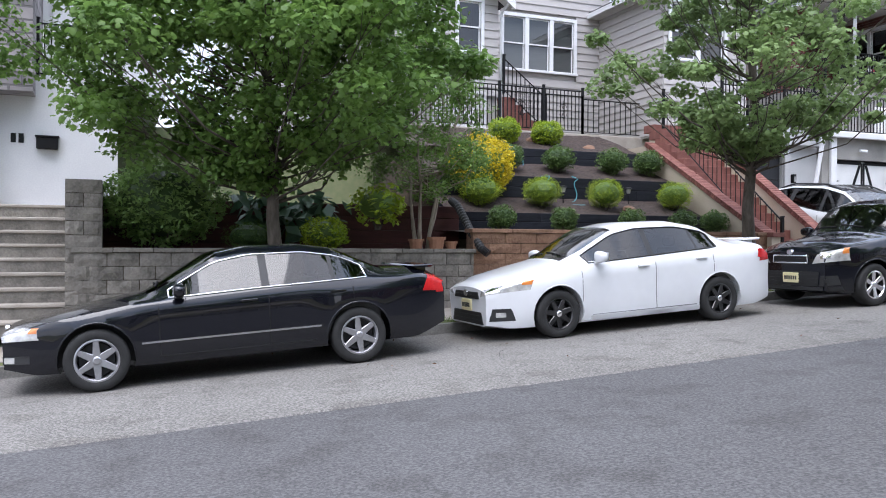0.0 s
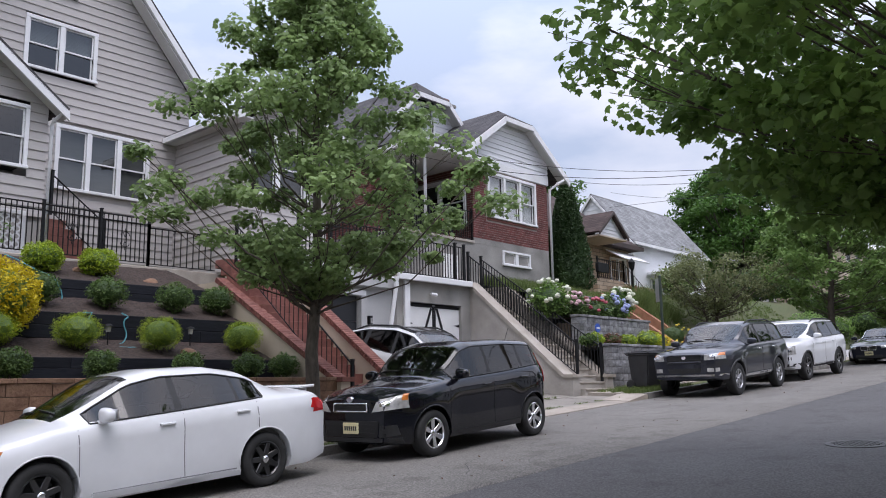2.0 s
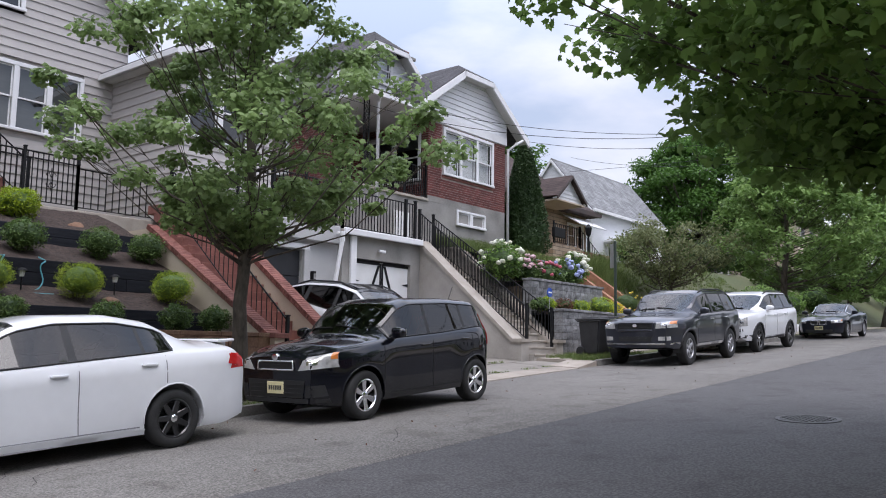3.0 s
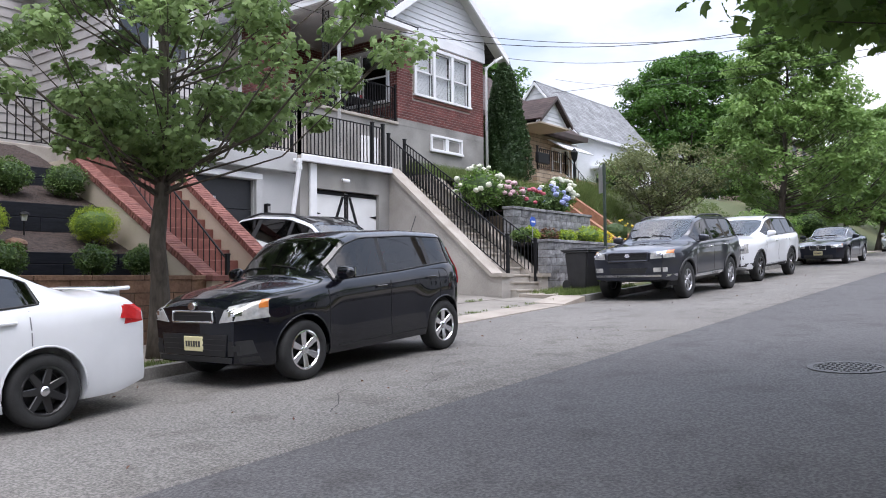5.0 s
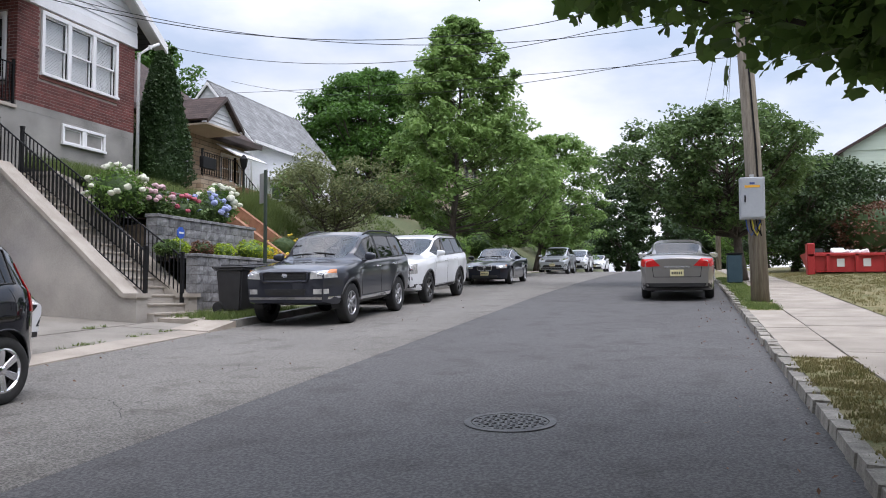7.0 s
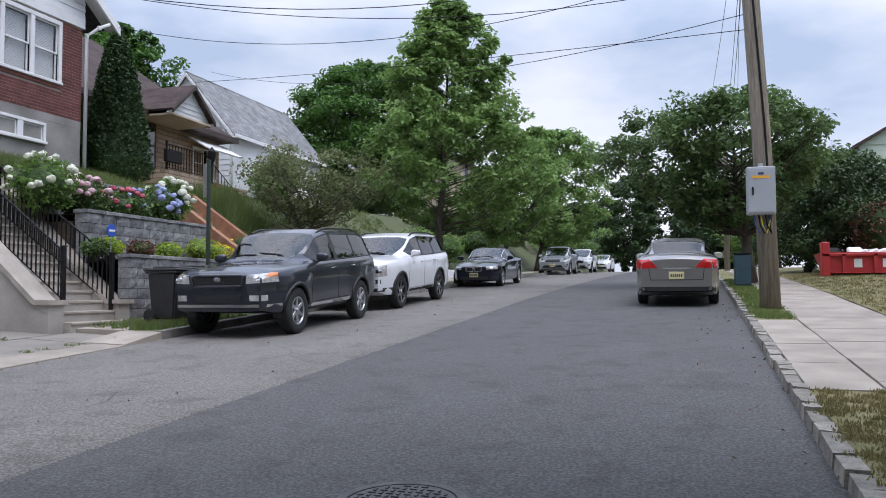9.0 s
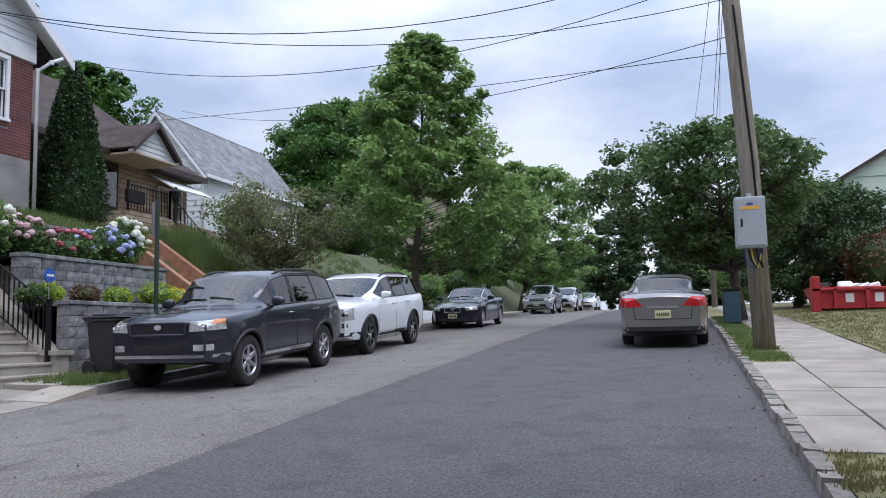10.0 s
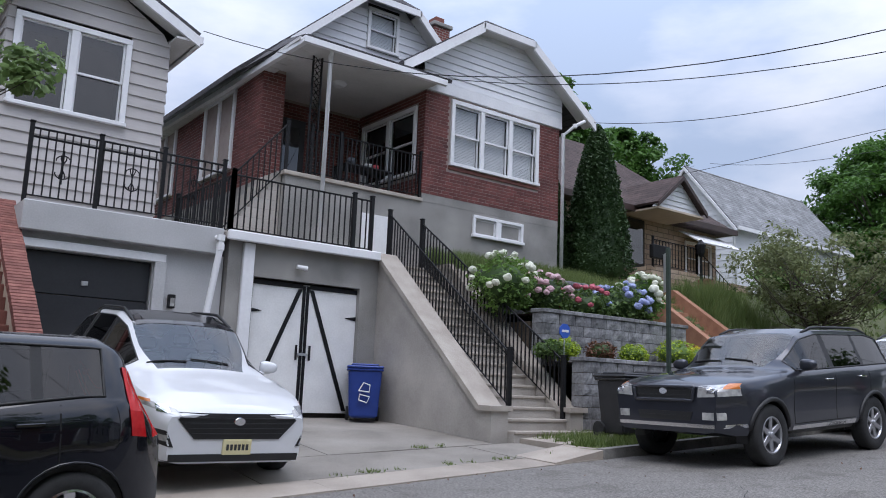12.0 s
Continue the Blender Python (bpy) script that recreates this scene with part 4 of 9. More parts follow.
HATCH = dict(SEDAN, L=3.98, W=1.785, wb=2.52, fo=0.78, r=0.325, rim_r=0.215, wr=0.74, nose=0.26, tail=0.34, tail_len=0.62,
             grille_frame=([(-0.34, 0.69), (0.34, 0.69), (0.33, 0.80), (-0.33, 0.80)],),
             top=((0, 0.84), (0.03, 0.91), (0.35, 1.01), (0.95, 1.09), (1.08, 1.11), (1.62, 1.54), (1.9, 1.61), (2.8, 1.615), (3.50, 1.575), (3.66, 1.50), (3.84, 1.16), (3.94, 0.98), (3.98, 0.85)),
             belt=((0, 0.80), (0.35, 0.93), (1.1, 1.02), (2.5, 1.07), (3.4, 1.13), (3.76, 1.10), (3.98, 0.80)), bot=((0, 0.26), (0.3, 0.20), (3.6, 0.23), (3.98, 0.34)),
             side_glass=(1.28, 3.50), pillars=((2.14, 2.24), (3.02, 3.12)), ws=(1.10, 1.66), rear=(3.68, 3.84), seats=(1.85, 2.75), doors=(1.15, 2.23, 3.20), handles=(2.05, 3.02), mirror=1.38, handle_drop=0.13,
             head=(((0.42, 0.68), (0.81, 0.72), (0.79, 0.91), (0.54, 0.85)),), fog=(((0.54, 0.34), (0.74, 0.36), (0.72, 0.50), (0.56, 0.50)),), tails=(((0.58, 0.84), (0.66, 0.83), (0.64, 1.30), (0.60, 1.31)),), tail_side=(((3.70, 0.86), (3.83, 0.84), (3.74, 1.32), (3.65, 1.34)),),
             grille=(((0.34, 0.70, 0.32, 0.80), M_PLASTIC), ((0.50, 0.34, 0.54, 0.56), M_PLASTIC)), bumper=(0.25, 0.33, M_PLASTIC), fog_lens=M_RIMBLACK, plate_f=0.46, plate_r=0.75, badge_z=0.855, paint=P_BLACK, rim=M_CHROME, spokes=6, style="flat", spoiler=0, trim_z=0, chrome_belt=False, antenna=3.5)
SUV = dict(HATCH, fog_lens=M_LAMP, L=4.60, W=1.865, wb=2.755, fo=0.88, r=0.36, rim_r=0.24, wr=0.70, paint=P_WHITE, gap=M_GREYSEAM, rim=M_RIM, spokes=5, style="fork", nose=0.2,
           top=((0, 0.76), (0.04, 0.83), (0.4, 0.94), (1.1, 1.05), (1.25, 1.08), (2.05, 1.57), (2.6, 1.665), (3.5, 1.63), (4.1, 1.52), (4.4, 1.2), (4.6, 0.95)),
           belt=((0, 0.73), (0.4, 0.88), (1.2, 1.0), (2.6, 1.06), (3.6, 1.18), (4.3, 1.15), (4.6, 0.9)), bot=((0, 0.28), (0.3, 0.24), (4.2, 0.26), (4.6, 0.38)),
           side_glass=(1.5, 4.0), pillars=((2.45, 2.55), (3.35, 3.47)), ws=(1.28, 2.08), rear=(4.06, 4.40), seats=(2.15, 3.05), doors=(1.35, 2.5, 3.5), handles=(2.3, 3.3), mirror=1.6,
           head=(((0.60, 0.74), (0.90, 0.80), (0.89, 0.86), (0.64, 0.80)),), fog=(((0.66, 0.44), (0.80, 0.46), (0.83, 0.60), (0.74, 0.60)),), tails=(((0.50, 0.95), (0.84, 0.93), (0.84, 1.05), (0.52, 1.06)),), tail_side=(),
           grille=(((0.46, 0.52, 0.70, 0.78), M_PLASTIC),), bumper=(0.26, 0.37, M_PLASTIC), plate_f=0.44, plate_r=0.8, badge_z=0.70, amber_w=0.06, grille_frame=(), antenna=0, black_roof=(2.0, 4.0), rails=(2.1, 4.0), sill=0.12, cladding=True)
OFFROAD = dict(SUV, L=4.82, W=1.925, wb=2.79, fo=0.92, r=0.385, rim_r=0.235, wr=0.72, paint=P_GREY, gap=M_SEAM, spokes=6, style="plain", black_roof=0, nose=0.2, tail=0.12,
               top=((0, 1.0), (0.03, 1.06), (0.4, 1.13), (1.3, 1.20), (1.42, 1.22), (2.05, 1.69), (2.5, 1.77), (4.0, 1.77), (4.42, 1.70), (4.62, 1.27), (4.78, 1.1), (4.82, 0.9)),
               belt=((0, 0.97), (0.4, 1.06), (1.4, 1.15), (3, 1.19), (4.4, 1.23), (4.82, 0.88)), bot=((0, 0.44), (0.3, 0.38), (4.3, 0.40), (4.82, 0.50)),
               side_glass=(1.66, 4.35), pillars=((2.58, 2.68), (3.48, 3.60)), ws=(1.45, 2.1), rear=(4.42, 4.62), seats=(2.25, 3.15), doors=(1.5, 2.62, 3.6), handles=(2.42, 3.38), mirror=1.78,
               head=(((0.50, 0.87), (0.89, 0.89), (0.87, 1.04), (0.52, 1.01)),), amber_w=0.09, fog=(((0.56, 0.60), (0.80, 0.60), (0.80, 0.69), (0.56, 0.69)),), fog_mat=M_LAMP, grille_frame=([(-0.43, 0.83), (0.43, 0.83), (0.46, 1.0), (-0.46, 1.0)],), frame_mat=P_GREY, frame_r=0.024, tails=(((0.68, 0.95), (0.84, 0.93), (0.82, 1.22), (0.70, 1.22)),),
               grille=(((0.42, 0.84, 0.45, 0.99), M_PLASTIC), ((0.38, 0.58, 0.42, 0.69), M_PLASTIC)), bumper=(0.50, 0.545, M_CHROME), plate_f=0, plate_r=0.85, badge_z=0.94, rails=(2.3, 4.2), handle_mat=M_CHROME, mirror_mat=P_GREY, sill=0.08, sill_mat=M_CHROME)
BIG_SUV = dict(OFFROAD, L=5.0, W=1.99, wb=2.90, r=0.385, rim_r=0.26, paint=P_WHITE, gap=M_GREYSEAM, rim=M_RIMBLACK, mirror_mat=P_WHITE, handle_mat=P_WHITE, glass=M_CARGLASS,
               top=((0, 1.02), (0.03, 1.08), (0.4, 1.15), (1.4, 1.21), (1.5, 1.22), (2.15, 1.67), (2.6, 1.75), (4.2, 1.74), (4.65, 1.64), (4.88, 1.25), (4.97, 1.1), (5.0, 0.9)),
               belt=((0, 0.99), (0.4, 1.08), (1.4, 1.15), (3, 1.18), (4.6, 1.22), (5.0, 0.88)), bot=((0, 0.40), (0.3, 0.32), (4.5, 0.34), (5.0, 0.46)), side_glass=(1.75, 4.5), rear=(4.64, 4.88),
               head=(((0.66, 0.74), (0.88, 0.76), (0.88, 1.0), (0.66, 0.98)),), grille=(((0.58, 0.76, 0.62, 0.98), M_PLASTIC), ((0.6, 0.5, 0.66, 0.66), M_PLASTIC)), bumper=(0.42, 0.50, M_PLASTIC), plate_f=0.6, amber=False, sill_mat=M_PLASTIC, grille_frame=(), fog_mat=M_PLASTIC)
NAVY_SEDAN = dict(SEDAN, L=4.53, wb=2.76, fo=0.77, paint=P_NAVY, spoiler=0, trim_z=0, head=(((0.46, 0.60), (0.80, 0.62), (0.78, 0.74), (0.44, 0.72)),), grille=(((0.26, 0.54, 0.30, 0.70), M_PLASTIC), ((0.5, 0.24, 0.48, 0.36), M_PLASTIC)), plate_f=0.42, grille_frame=([(-0.27, 0.55), (-0.03, 0.54), (-0.03, 0.69), (-0.28, 0.70)], [(0.03, 0.54), (0.27, 0.55), (0.28, 0.70), (0.03, 0.69)]),
                  top=((0, 0.70), (0.04, 0.74), (0.5, 0.85), (1.2, 0.96), (1.38, 0.99), (2.1, 1.37), (2.5, 1.42), (3.0, 1.40), (3.35, 1.33), (3.85, 1.09), (4.3, 1.07), (4.48, 1.0), (4.53, 0.8)),
                  belt=((0, 0.66), (0.5, 0.79), (1.3, 0.90), (2.5, 0.95), (3.7, 0.99), (4.3, 0.98), (4.53, 0.76)), bot=((0, 0.24), (0.3, 0.19), (4.2, 0.2), (4.53, 0.34)), side_glass=(1.55, 3.75), rear=(3.3, 3.83), ws=(1.4, 2.12), tail_side=(), style="fork", spokes=5)
SILVER_SUV = dict(SUV, L=4.52, W=1.82, wb=2.62, paint=P_PALE, black_roof=0, plate_f=0.55, rails=0, head=(((0.46, 0.80), (0.84, 0.84), (0.82, 0.97), (0.5, 0.92)),), grille=(((0.42, 0.74, 0.42, 0.88), M_PLASTIC), ((0.6, 0.4, 0.5, 0.55), M_PLASTIC)))
WHITE_SUV = dict(SUV, L=4.69, W=1.84, wb=2.70, black_roof=0, rails=0, head=(((0.46, 0.82), (0.84, 0.86), (0.82, 0.98), (0.5, 0.94)),), grille=(((0.4, 0.66, 0.46, 0.9), M_PLASTIC), ((0.6, 0.36, 0.5, 0.5), M_PLASTIC)))
SMALL_HATCH = dict(HATCH, bumper=0, L=4.2, W=1.79, wb=2.6, paint=P_WHITE, gap=M_GREYSEAM, antenna=0, rim=M_RIM, spokes=5,
                   top=((0, 0.62), (0.05, 0.74), (0.4, 0.88), (1.05, 0.99), (1.15, 1.0), (1.85, 1.4), (2.3, 1.45), (3.3, 1.42), (3.7, 1.34), (4.0, 1.0), (4.2, 0.8)),
                   belt=((0, 0.6), (0.4, 0.8), (1.1, 0.93), (2.5, 0.97), (3.6, 1.0), (4.2, 0.74)), ws=(1.18, 1.9), rear=(3.7, 4.0), head=(((0.44, 0.60), (0.8, 0.62), (0.78, 0.73), (0.46, 0.72)),), fog=(), grille=(((0.42, 0.58, 0.42, 0.66), M_PLASTIC), ((0.6, 0.26, 0.55, 0.42), M_PLASTIC)), plate_f=0.5, badge_z=0.66)
SILVER_SEDAN = dict(SEDAN, L=4.74, W=1.76, wb=2.85, fo=0.80, paint=P_SILVER, spoiler=0, trim_z=0, chrome_belt=False, boot=(0.56, 0.99, 0.54), rear_bumper=(0.30, 0.42, M_PLASTIC),
                    top=((0, 0.62), (0.06, 0.72), (0.5, 0.85), (1.25, 0.97), (1.4, 1.0), (2.2, 1.41), (2.65, 1.47), (3.2, 1.46), (3.6, 1.38), (4.1, 1.14), (4.5, 1.11), (4.70, 1.07), (4.74, 0.99)),
                    belt=((0, 0.58), (0.5, 0.78), (1.3, 0.92), (2.5, 0.98), (3.9, 1.03), (4.5, 1.03), (4.74, 0.94)), rear=(3.52, 4.08), tails=(((0.38, 0.83), (0.80, 0.80), (0.80, 0.99), (0.56, 1.01)),), tail_side=(((4.4, 0.84), (4.72, 0.82), (4.70, 0.97), (4.5, 1.0)),), plate_r=0.66, side_glass=(1.6, 3.95))


# ---- pavements, kerbs and retaining walls ----
def slab_strip(root, x0, x1, ya, yb, step, material, lift, name="slab", skew=0.0, hfun=None):
    """Concrete flags with joints, each a piece that follows the slope."""
    x = x0
    while x < x1 - 0.05:
        xe = min(x + step, x1)
        bm = bmesh.new()
        q = []
        j = random.uniform(-0.006, 0.006)
        for px, py in ((x + 0.006, ya), (xe - 0.006, ya), (xe - 0.006, yb), (x + 0.006, yb)):
            h = hfun(px, py) if hfun else rz(px) + lift
            q.append((px, py, h + j))
        slab_ring(bm, [(p[0], p[1], p[2] - 0.12) for p in q], q)
        part(name, bm, material, root)
        x = xe


def course_wall(root, x0, x1, y, z0fun, z1, bw, bh, depth, material, name="block", cap=None, cap_h=0.07, rough=0.012, offset=True):
    """A wall along x of single split-faced blocks, level courses, cap stones on top; the face looks towards -y."""
    meshes = []
    for k in range(5):
        bm = bmesh.new()
        g = 4
        vs = [[bm.verts.new(((i / g - 0.5) * (bw - 0.012), 0 if 0 in (i, j) or g in (i, j) else -random.uniform(0.3, 1.0) * rough * 2.2, (j / 2 - 0.5) * (bh - 0.010))) for j in range(3)] for i in range(g + 1)]
        for i in (0, g):
            for j in range(3):
                vs[i][j].co.y = 0.006
        for i in range(g):
            for j in range(2):
                bm.faces.new((vs[i][j], vs[i + 1][j], vs[i + 1][j + 1], vs[i][j + 1]))
        ed = [vs[i][0] for i in range(g + 1)] + [vs[g][1]] + [vs[i][2] for i in range(g, -1, -1)] + [vs[0][1]]
        bk = [bm.verts.new((v.co.x, depth, v.co.z)) for v in ed]
        for i in range(len(ed)):
            k2 = (i + 1) % len(ed)
            bm.faces.new((ed[k2], ed[i], bk[i], bk[k2]))
        bmesh.ops.recalc_face_normals(bm, faces=bm.faces)
        me = bpy.data.meshes.new(name)
        bm.to_mesh(me)
        bm.free()
        me.materials.append(material)
        meshes.append(me)
    zt = z1 - (cap_h if cap else 0)
    row = 0
    z = zt - bh
    while z > z0fun(x0) - bh or z > z0fun(x1) - bh:
        x = x0 + (bw / 2 if row % 2 and offset else 0)
        if row % 2 and offset:
            if z + bh > z0fun(x0):
                o = share(name, random.choice(meshes), root, Matrix.Translation((x0 + bw / 4, y, z + bh / 2)) @ Matrix.Diagonal((0.49, 1, 1, 1)))
        while x < x1 - 0.02:
            w = min(bw, x1 - x)
            if z + bh > z0fun(x + w / 2):
                share(name, random.choice(meshes), root, Matrix.Translation((x + w / 2, y, z + bh / 2)) @ Matrix.Diagonal((w / bw, 1, 1, 1)))
            x += bw
        z -= bh
        row += 1
    if cap:
        x = x0 - 0.03
        while x < x1:
            w = min(bw * 1.25, x1 + 0.03 - x)
            bm = newbox(x + 0.003, x + w - 0.003, y - 0.04, y + depth + 0.02, zt + random.uniform(-0.003, 0.003), z1, 0.008)
            part("cap_stone", bm, cap, root)
            x += bw * 1.25
    # dark core behind the joints
    bm = bmesh.new()
    prism(bm, [(x0 + 0.02, z0fun(x0) - 0.3), (x1 - 0.02, z0fun(x1) - 0.3), (x1 - 0.02, zt - 0.01), (x0 + 0.02, zt - 0.01)], "y", y + 0.03, y + depth - 0.01)
    part("wall_core", bm, M_SOIL, root)


right_walk = thing("pavement_right", (10, 0.6, rz(10)), "pale concrete flagstone pavement beside a grass verge", "pavement", "", "structure")
slab_strip(right_walk, -12, 70, 0.0, 1.40, 1.55, M_PAVE, 0.115)
slab_strip(right_walk, 17.05, 23.6, 1.41, 2.01, 1.64, M_PAVE, 0.105)
sheet("verge", [-12 + i * 0.5 for i in range(0, 59)], [1.40, 1.7, 2.02], lambda x, y: rz(x) + 0.10, M_DRYGRASS, label="dry grass verge beside the kerb", category="grass")
sheet("verge_far", [23.4 + i * 0.5 for i in range(0, 94)], [1.40, 1.7, 2.02], lambda x, y: rz(x) + 0.10, M_DRYGRASS, label="dry grass verge round a pole", category="grass")
sheet("lawn_right", [-40 + i for i in range(0, 130)], [-9, -6, -3, -1, 0.0], lambda x, y: rz(x) + 0.13 + 0.02 * min(3, -y), M_DRYGRASS, label="patchy dry front lawn", category="lawn")
kerb_r = thing("kerb_right", (10, 1.98, rz(10)), "kerb of rough granite stones along the verge", "kerb", "", "structure")
x = -12.0
while x < 60:
    w = random.uniform(0.20, 0.42) if x < 40 else 1.2
    bm = bmesh.new()
    j = random.uniform(-0.012, 0.012)
    q = [(x + 0.010, 2.015 + j, 0), (x + w - 0.010, 2.015 + j, 0), (x + w - 0.02, 2.145 + j, 0), (x + 0.02, 2.145 + j, 0)]
    t = 0.10 + random.uniform(-0.02, 0.015)
    slab_ring(bm, [(a, b + (0.02 if b > 2.1 else 0), rz(a) - 0.1) for a, b, c in q], [(a, b, rz(a) + t + random.uniform(-0.008, 0.008)) for a, b, c in q])
    part("kerb_stone", bm, M_GRANITE, kerb_r)
    x += w

left_walk = thing("pavement_left", (10, 12, rz(10)), "concrete pavement below the front garden walls", "pavement", "", "structure")


def lw_h(x, y):
    return rz(x) + 0.13 + 0.02 * (y - 11.3)


slab_strip(left_walk, -14, 14.04, 11.62, 13.1, 1.5, M_PAVE, 0.13, hfun=lw_h)
slab_strip(left_walk, 20.61, 27.6, 11.85, 12.95, 1.5, M_PAVE, 0.13, hfun=lw_h)
slab_strip(left_walk, 27.6, 70, 11.85, 12.95, 1.5, M_PAVE, 0.13, hfun=lw_h)


def drive_h(x, y):
    base = rz(x) + 0.02
    flat = 1.54
    k = sstep(11.1, 16.4, y)
    lin = (y - 11.1) / 5.2
    return base + (flat - base) * min(1, max(0, 0.35 * k + 0.65 * lin))


slab_strip(left_walk, 14.04, 20.6, 11.1, 11.68, 2.4, M_PAVE, 0.02, hfun=drive_h)
slab_strip(left_walk, 14.04, 20.6, 11.69, 12.85, 1.85, M_DRIVE, 0.03, hfun=drive_h)
driveway = thing("driveway", (17, 14, 1.2), "stained concrete driveway that leads to two garages", "driveway", "", "structure")
for ya, yb in ((12.86, 14.6), (14.61, 16.6)):
    slab_strip(driveway, 14.04, 20.15, ya, yb, 3.3, M_DRIVE, 0, hfun=drive_h)
for nm, xa, xb in (("planting_strip", -14, 14.04), ("planting_strip", 20.56, 70)):
    n = int((xb - xa) * 2)
    sheet(nm, [xa + (xb - xa) * i / n for i in range(n + 1)], [11.22, 11.45, 11.64 if xa < 0 else 11.86], lambda x, y: rz(x) + 0.125, M_GRASS_GROUND, label="thin weedy planting strip by the kerb", category="grass")
kerb_l = thing("kerb_left", (5, 11.15, rz(5)), "worn dark concrete kerb behind the parked cars", "kerb", "", "structure")
for xa, xb in ((-14, 14.04), (20.6, 70)):
    x = xa
    while x < xb - 0.1:
        w = min(2.4 if x < 40 else 5, xb - x)
        bm = bmesh.new()
        q = [(x + 0.004, 11.08), (x + w - 0.004, 11.08), (x + w - 0.004, 11.24), (x + 0.004, 11.24)]
        slab_ring(bm, [(a, b, rz(a) - 0.1) for a, b in q], [(a, b + (0.015 if b < 11.1 else 0), rz(a) + 0.14) for a, b in q])
        part("kerb_stone", bm, M_KERB, kerb_l)
        x += w

# planter with block wall, x -0.2 to 5.9
blockwall = thing("block_wall", (2.8, 13.1, rz(2.8)), "weathered grey concrete block garden wall", "garden wall", "", "structure")
course_wall(blockwall, -0.3, 5.92, 13.0, lambda x: rz(x) + 0.13, 1.52, 0.44, 0.20, 0.24, M_BLOCK, cap=M_BLOCK)
tagged(part("planter_soil", newbox(-0.28, 5.95, 13.2, 14.55, 0.3, 1.46), M_SOIL), "bare soil of the planter bed", "soil", "", "structure")
burg = thing("timber_wall", (2.8, 14.6, 1.5), "burgundy painted timber garden wall", "garden wall", "", "structure")
for k in range(4):
    part("plank", newbox(-0.3, 6.3, 14.55, 14.63, 1.38 + k * 0.235, 1.38 + k * 0.235 + 0.228, 0.006), M_BURGUNDY, burg)
tagged(part("upper_bed_soil", newbox(-0.3, 6.2, 14.63, 18.4, 1.4, 2.25), M_SOIL), "soil of the raised bed", "soil", "", "structure")

# brown wall and black timber tiers
brownwall = thing("brown_block_wall", (9, 13.2, rz(9)), "low wall of brown split-face blocks", "garden wall", "", "structure")
course_wall(brownwall, 5.94, 12.40, 13.1, lambda x: rz(x) + 0.13, 1.87, 0.62, 0.18, 0.28, M_BROWNBLOCK, cap=M_BROWNBLOCK)
TIERS = ((14.85, 1.80, 2.24, 6.3, 12.40), (16.0, 2.48, 3.08, 6.5, 12.40), (17.2, 3.36, 3.84, 7.8, 12.40))


def bed(name, x0, x1, y0, y1, za, zb, material):
    nx, ny = int((x1 - x0) * 7), int((y1 - y0) * 7)
    return sheet(name, [x0 + (x1 - x0) * i / nx for i in range(nx + 1)], [y0 + (y1 - y0) * j / ny for j in range(ny + 1)],
                 lambda x, y: za + (zb - za) * (y - y0) / (y1 - y0) + 0.03 * noise.noise((x * 2.3, y * 2.3, 1)) + 0.02 * noise.noise((x * 9, y * 9, 4)), material, label="dark bark mulch of a garden tier", category="mulch")


bed("mulch_bed", 5.95, 12.42, 13.35, 14.86, 1.80, 1.88, M_MULCH)
bed("mulch_bed", 6.3, 12.42, 14.92, 16.02, 2.20, 2.62, M_MULCH)
bed("mulch_bed", 6.4, 12.42, 16.07, 17.22, 3.04, 3.50, M_MULCH)
bed("mulch_bed", 5.9, 12.42, 17.27, 19.5, 3.80, 4.60, M_MULCH)
for k, (y, za, zb, xa, xb) in enumerate(TIERS):
    tw = thing("timber_tier", (9, y, za), "black stained timber retaining wall of a terraced garden", "retaining wall", "garden tiers", "structure")
    h = (zb - za + 0.1) / 3
    for j in range(3):
        x = xa
        while x < xb:
            w = min(2.4 if j % 2 else 1.9, xb - x)
            part("timber", newbox(x + 0.003, x + w - 0.003, y, y + 0.09, za - 0.1 + j * h + 0.003, za - 0.1 + (j + 1) * h - 0.003, 0.006), M_TIMBER, tw)
            x += w
tagged(part("garden_fill", newbox(6.0, 12.7, 17.4, 19.6, 1.0, 3.5), M_SOIL), "soil behind the garden tiers", "soil", "", "structure")

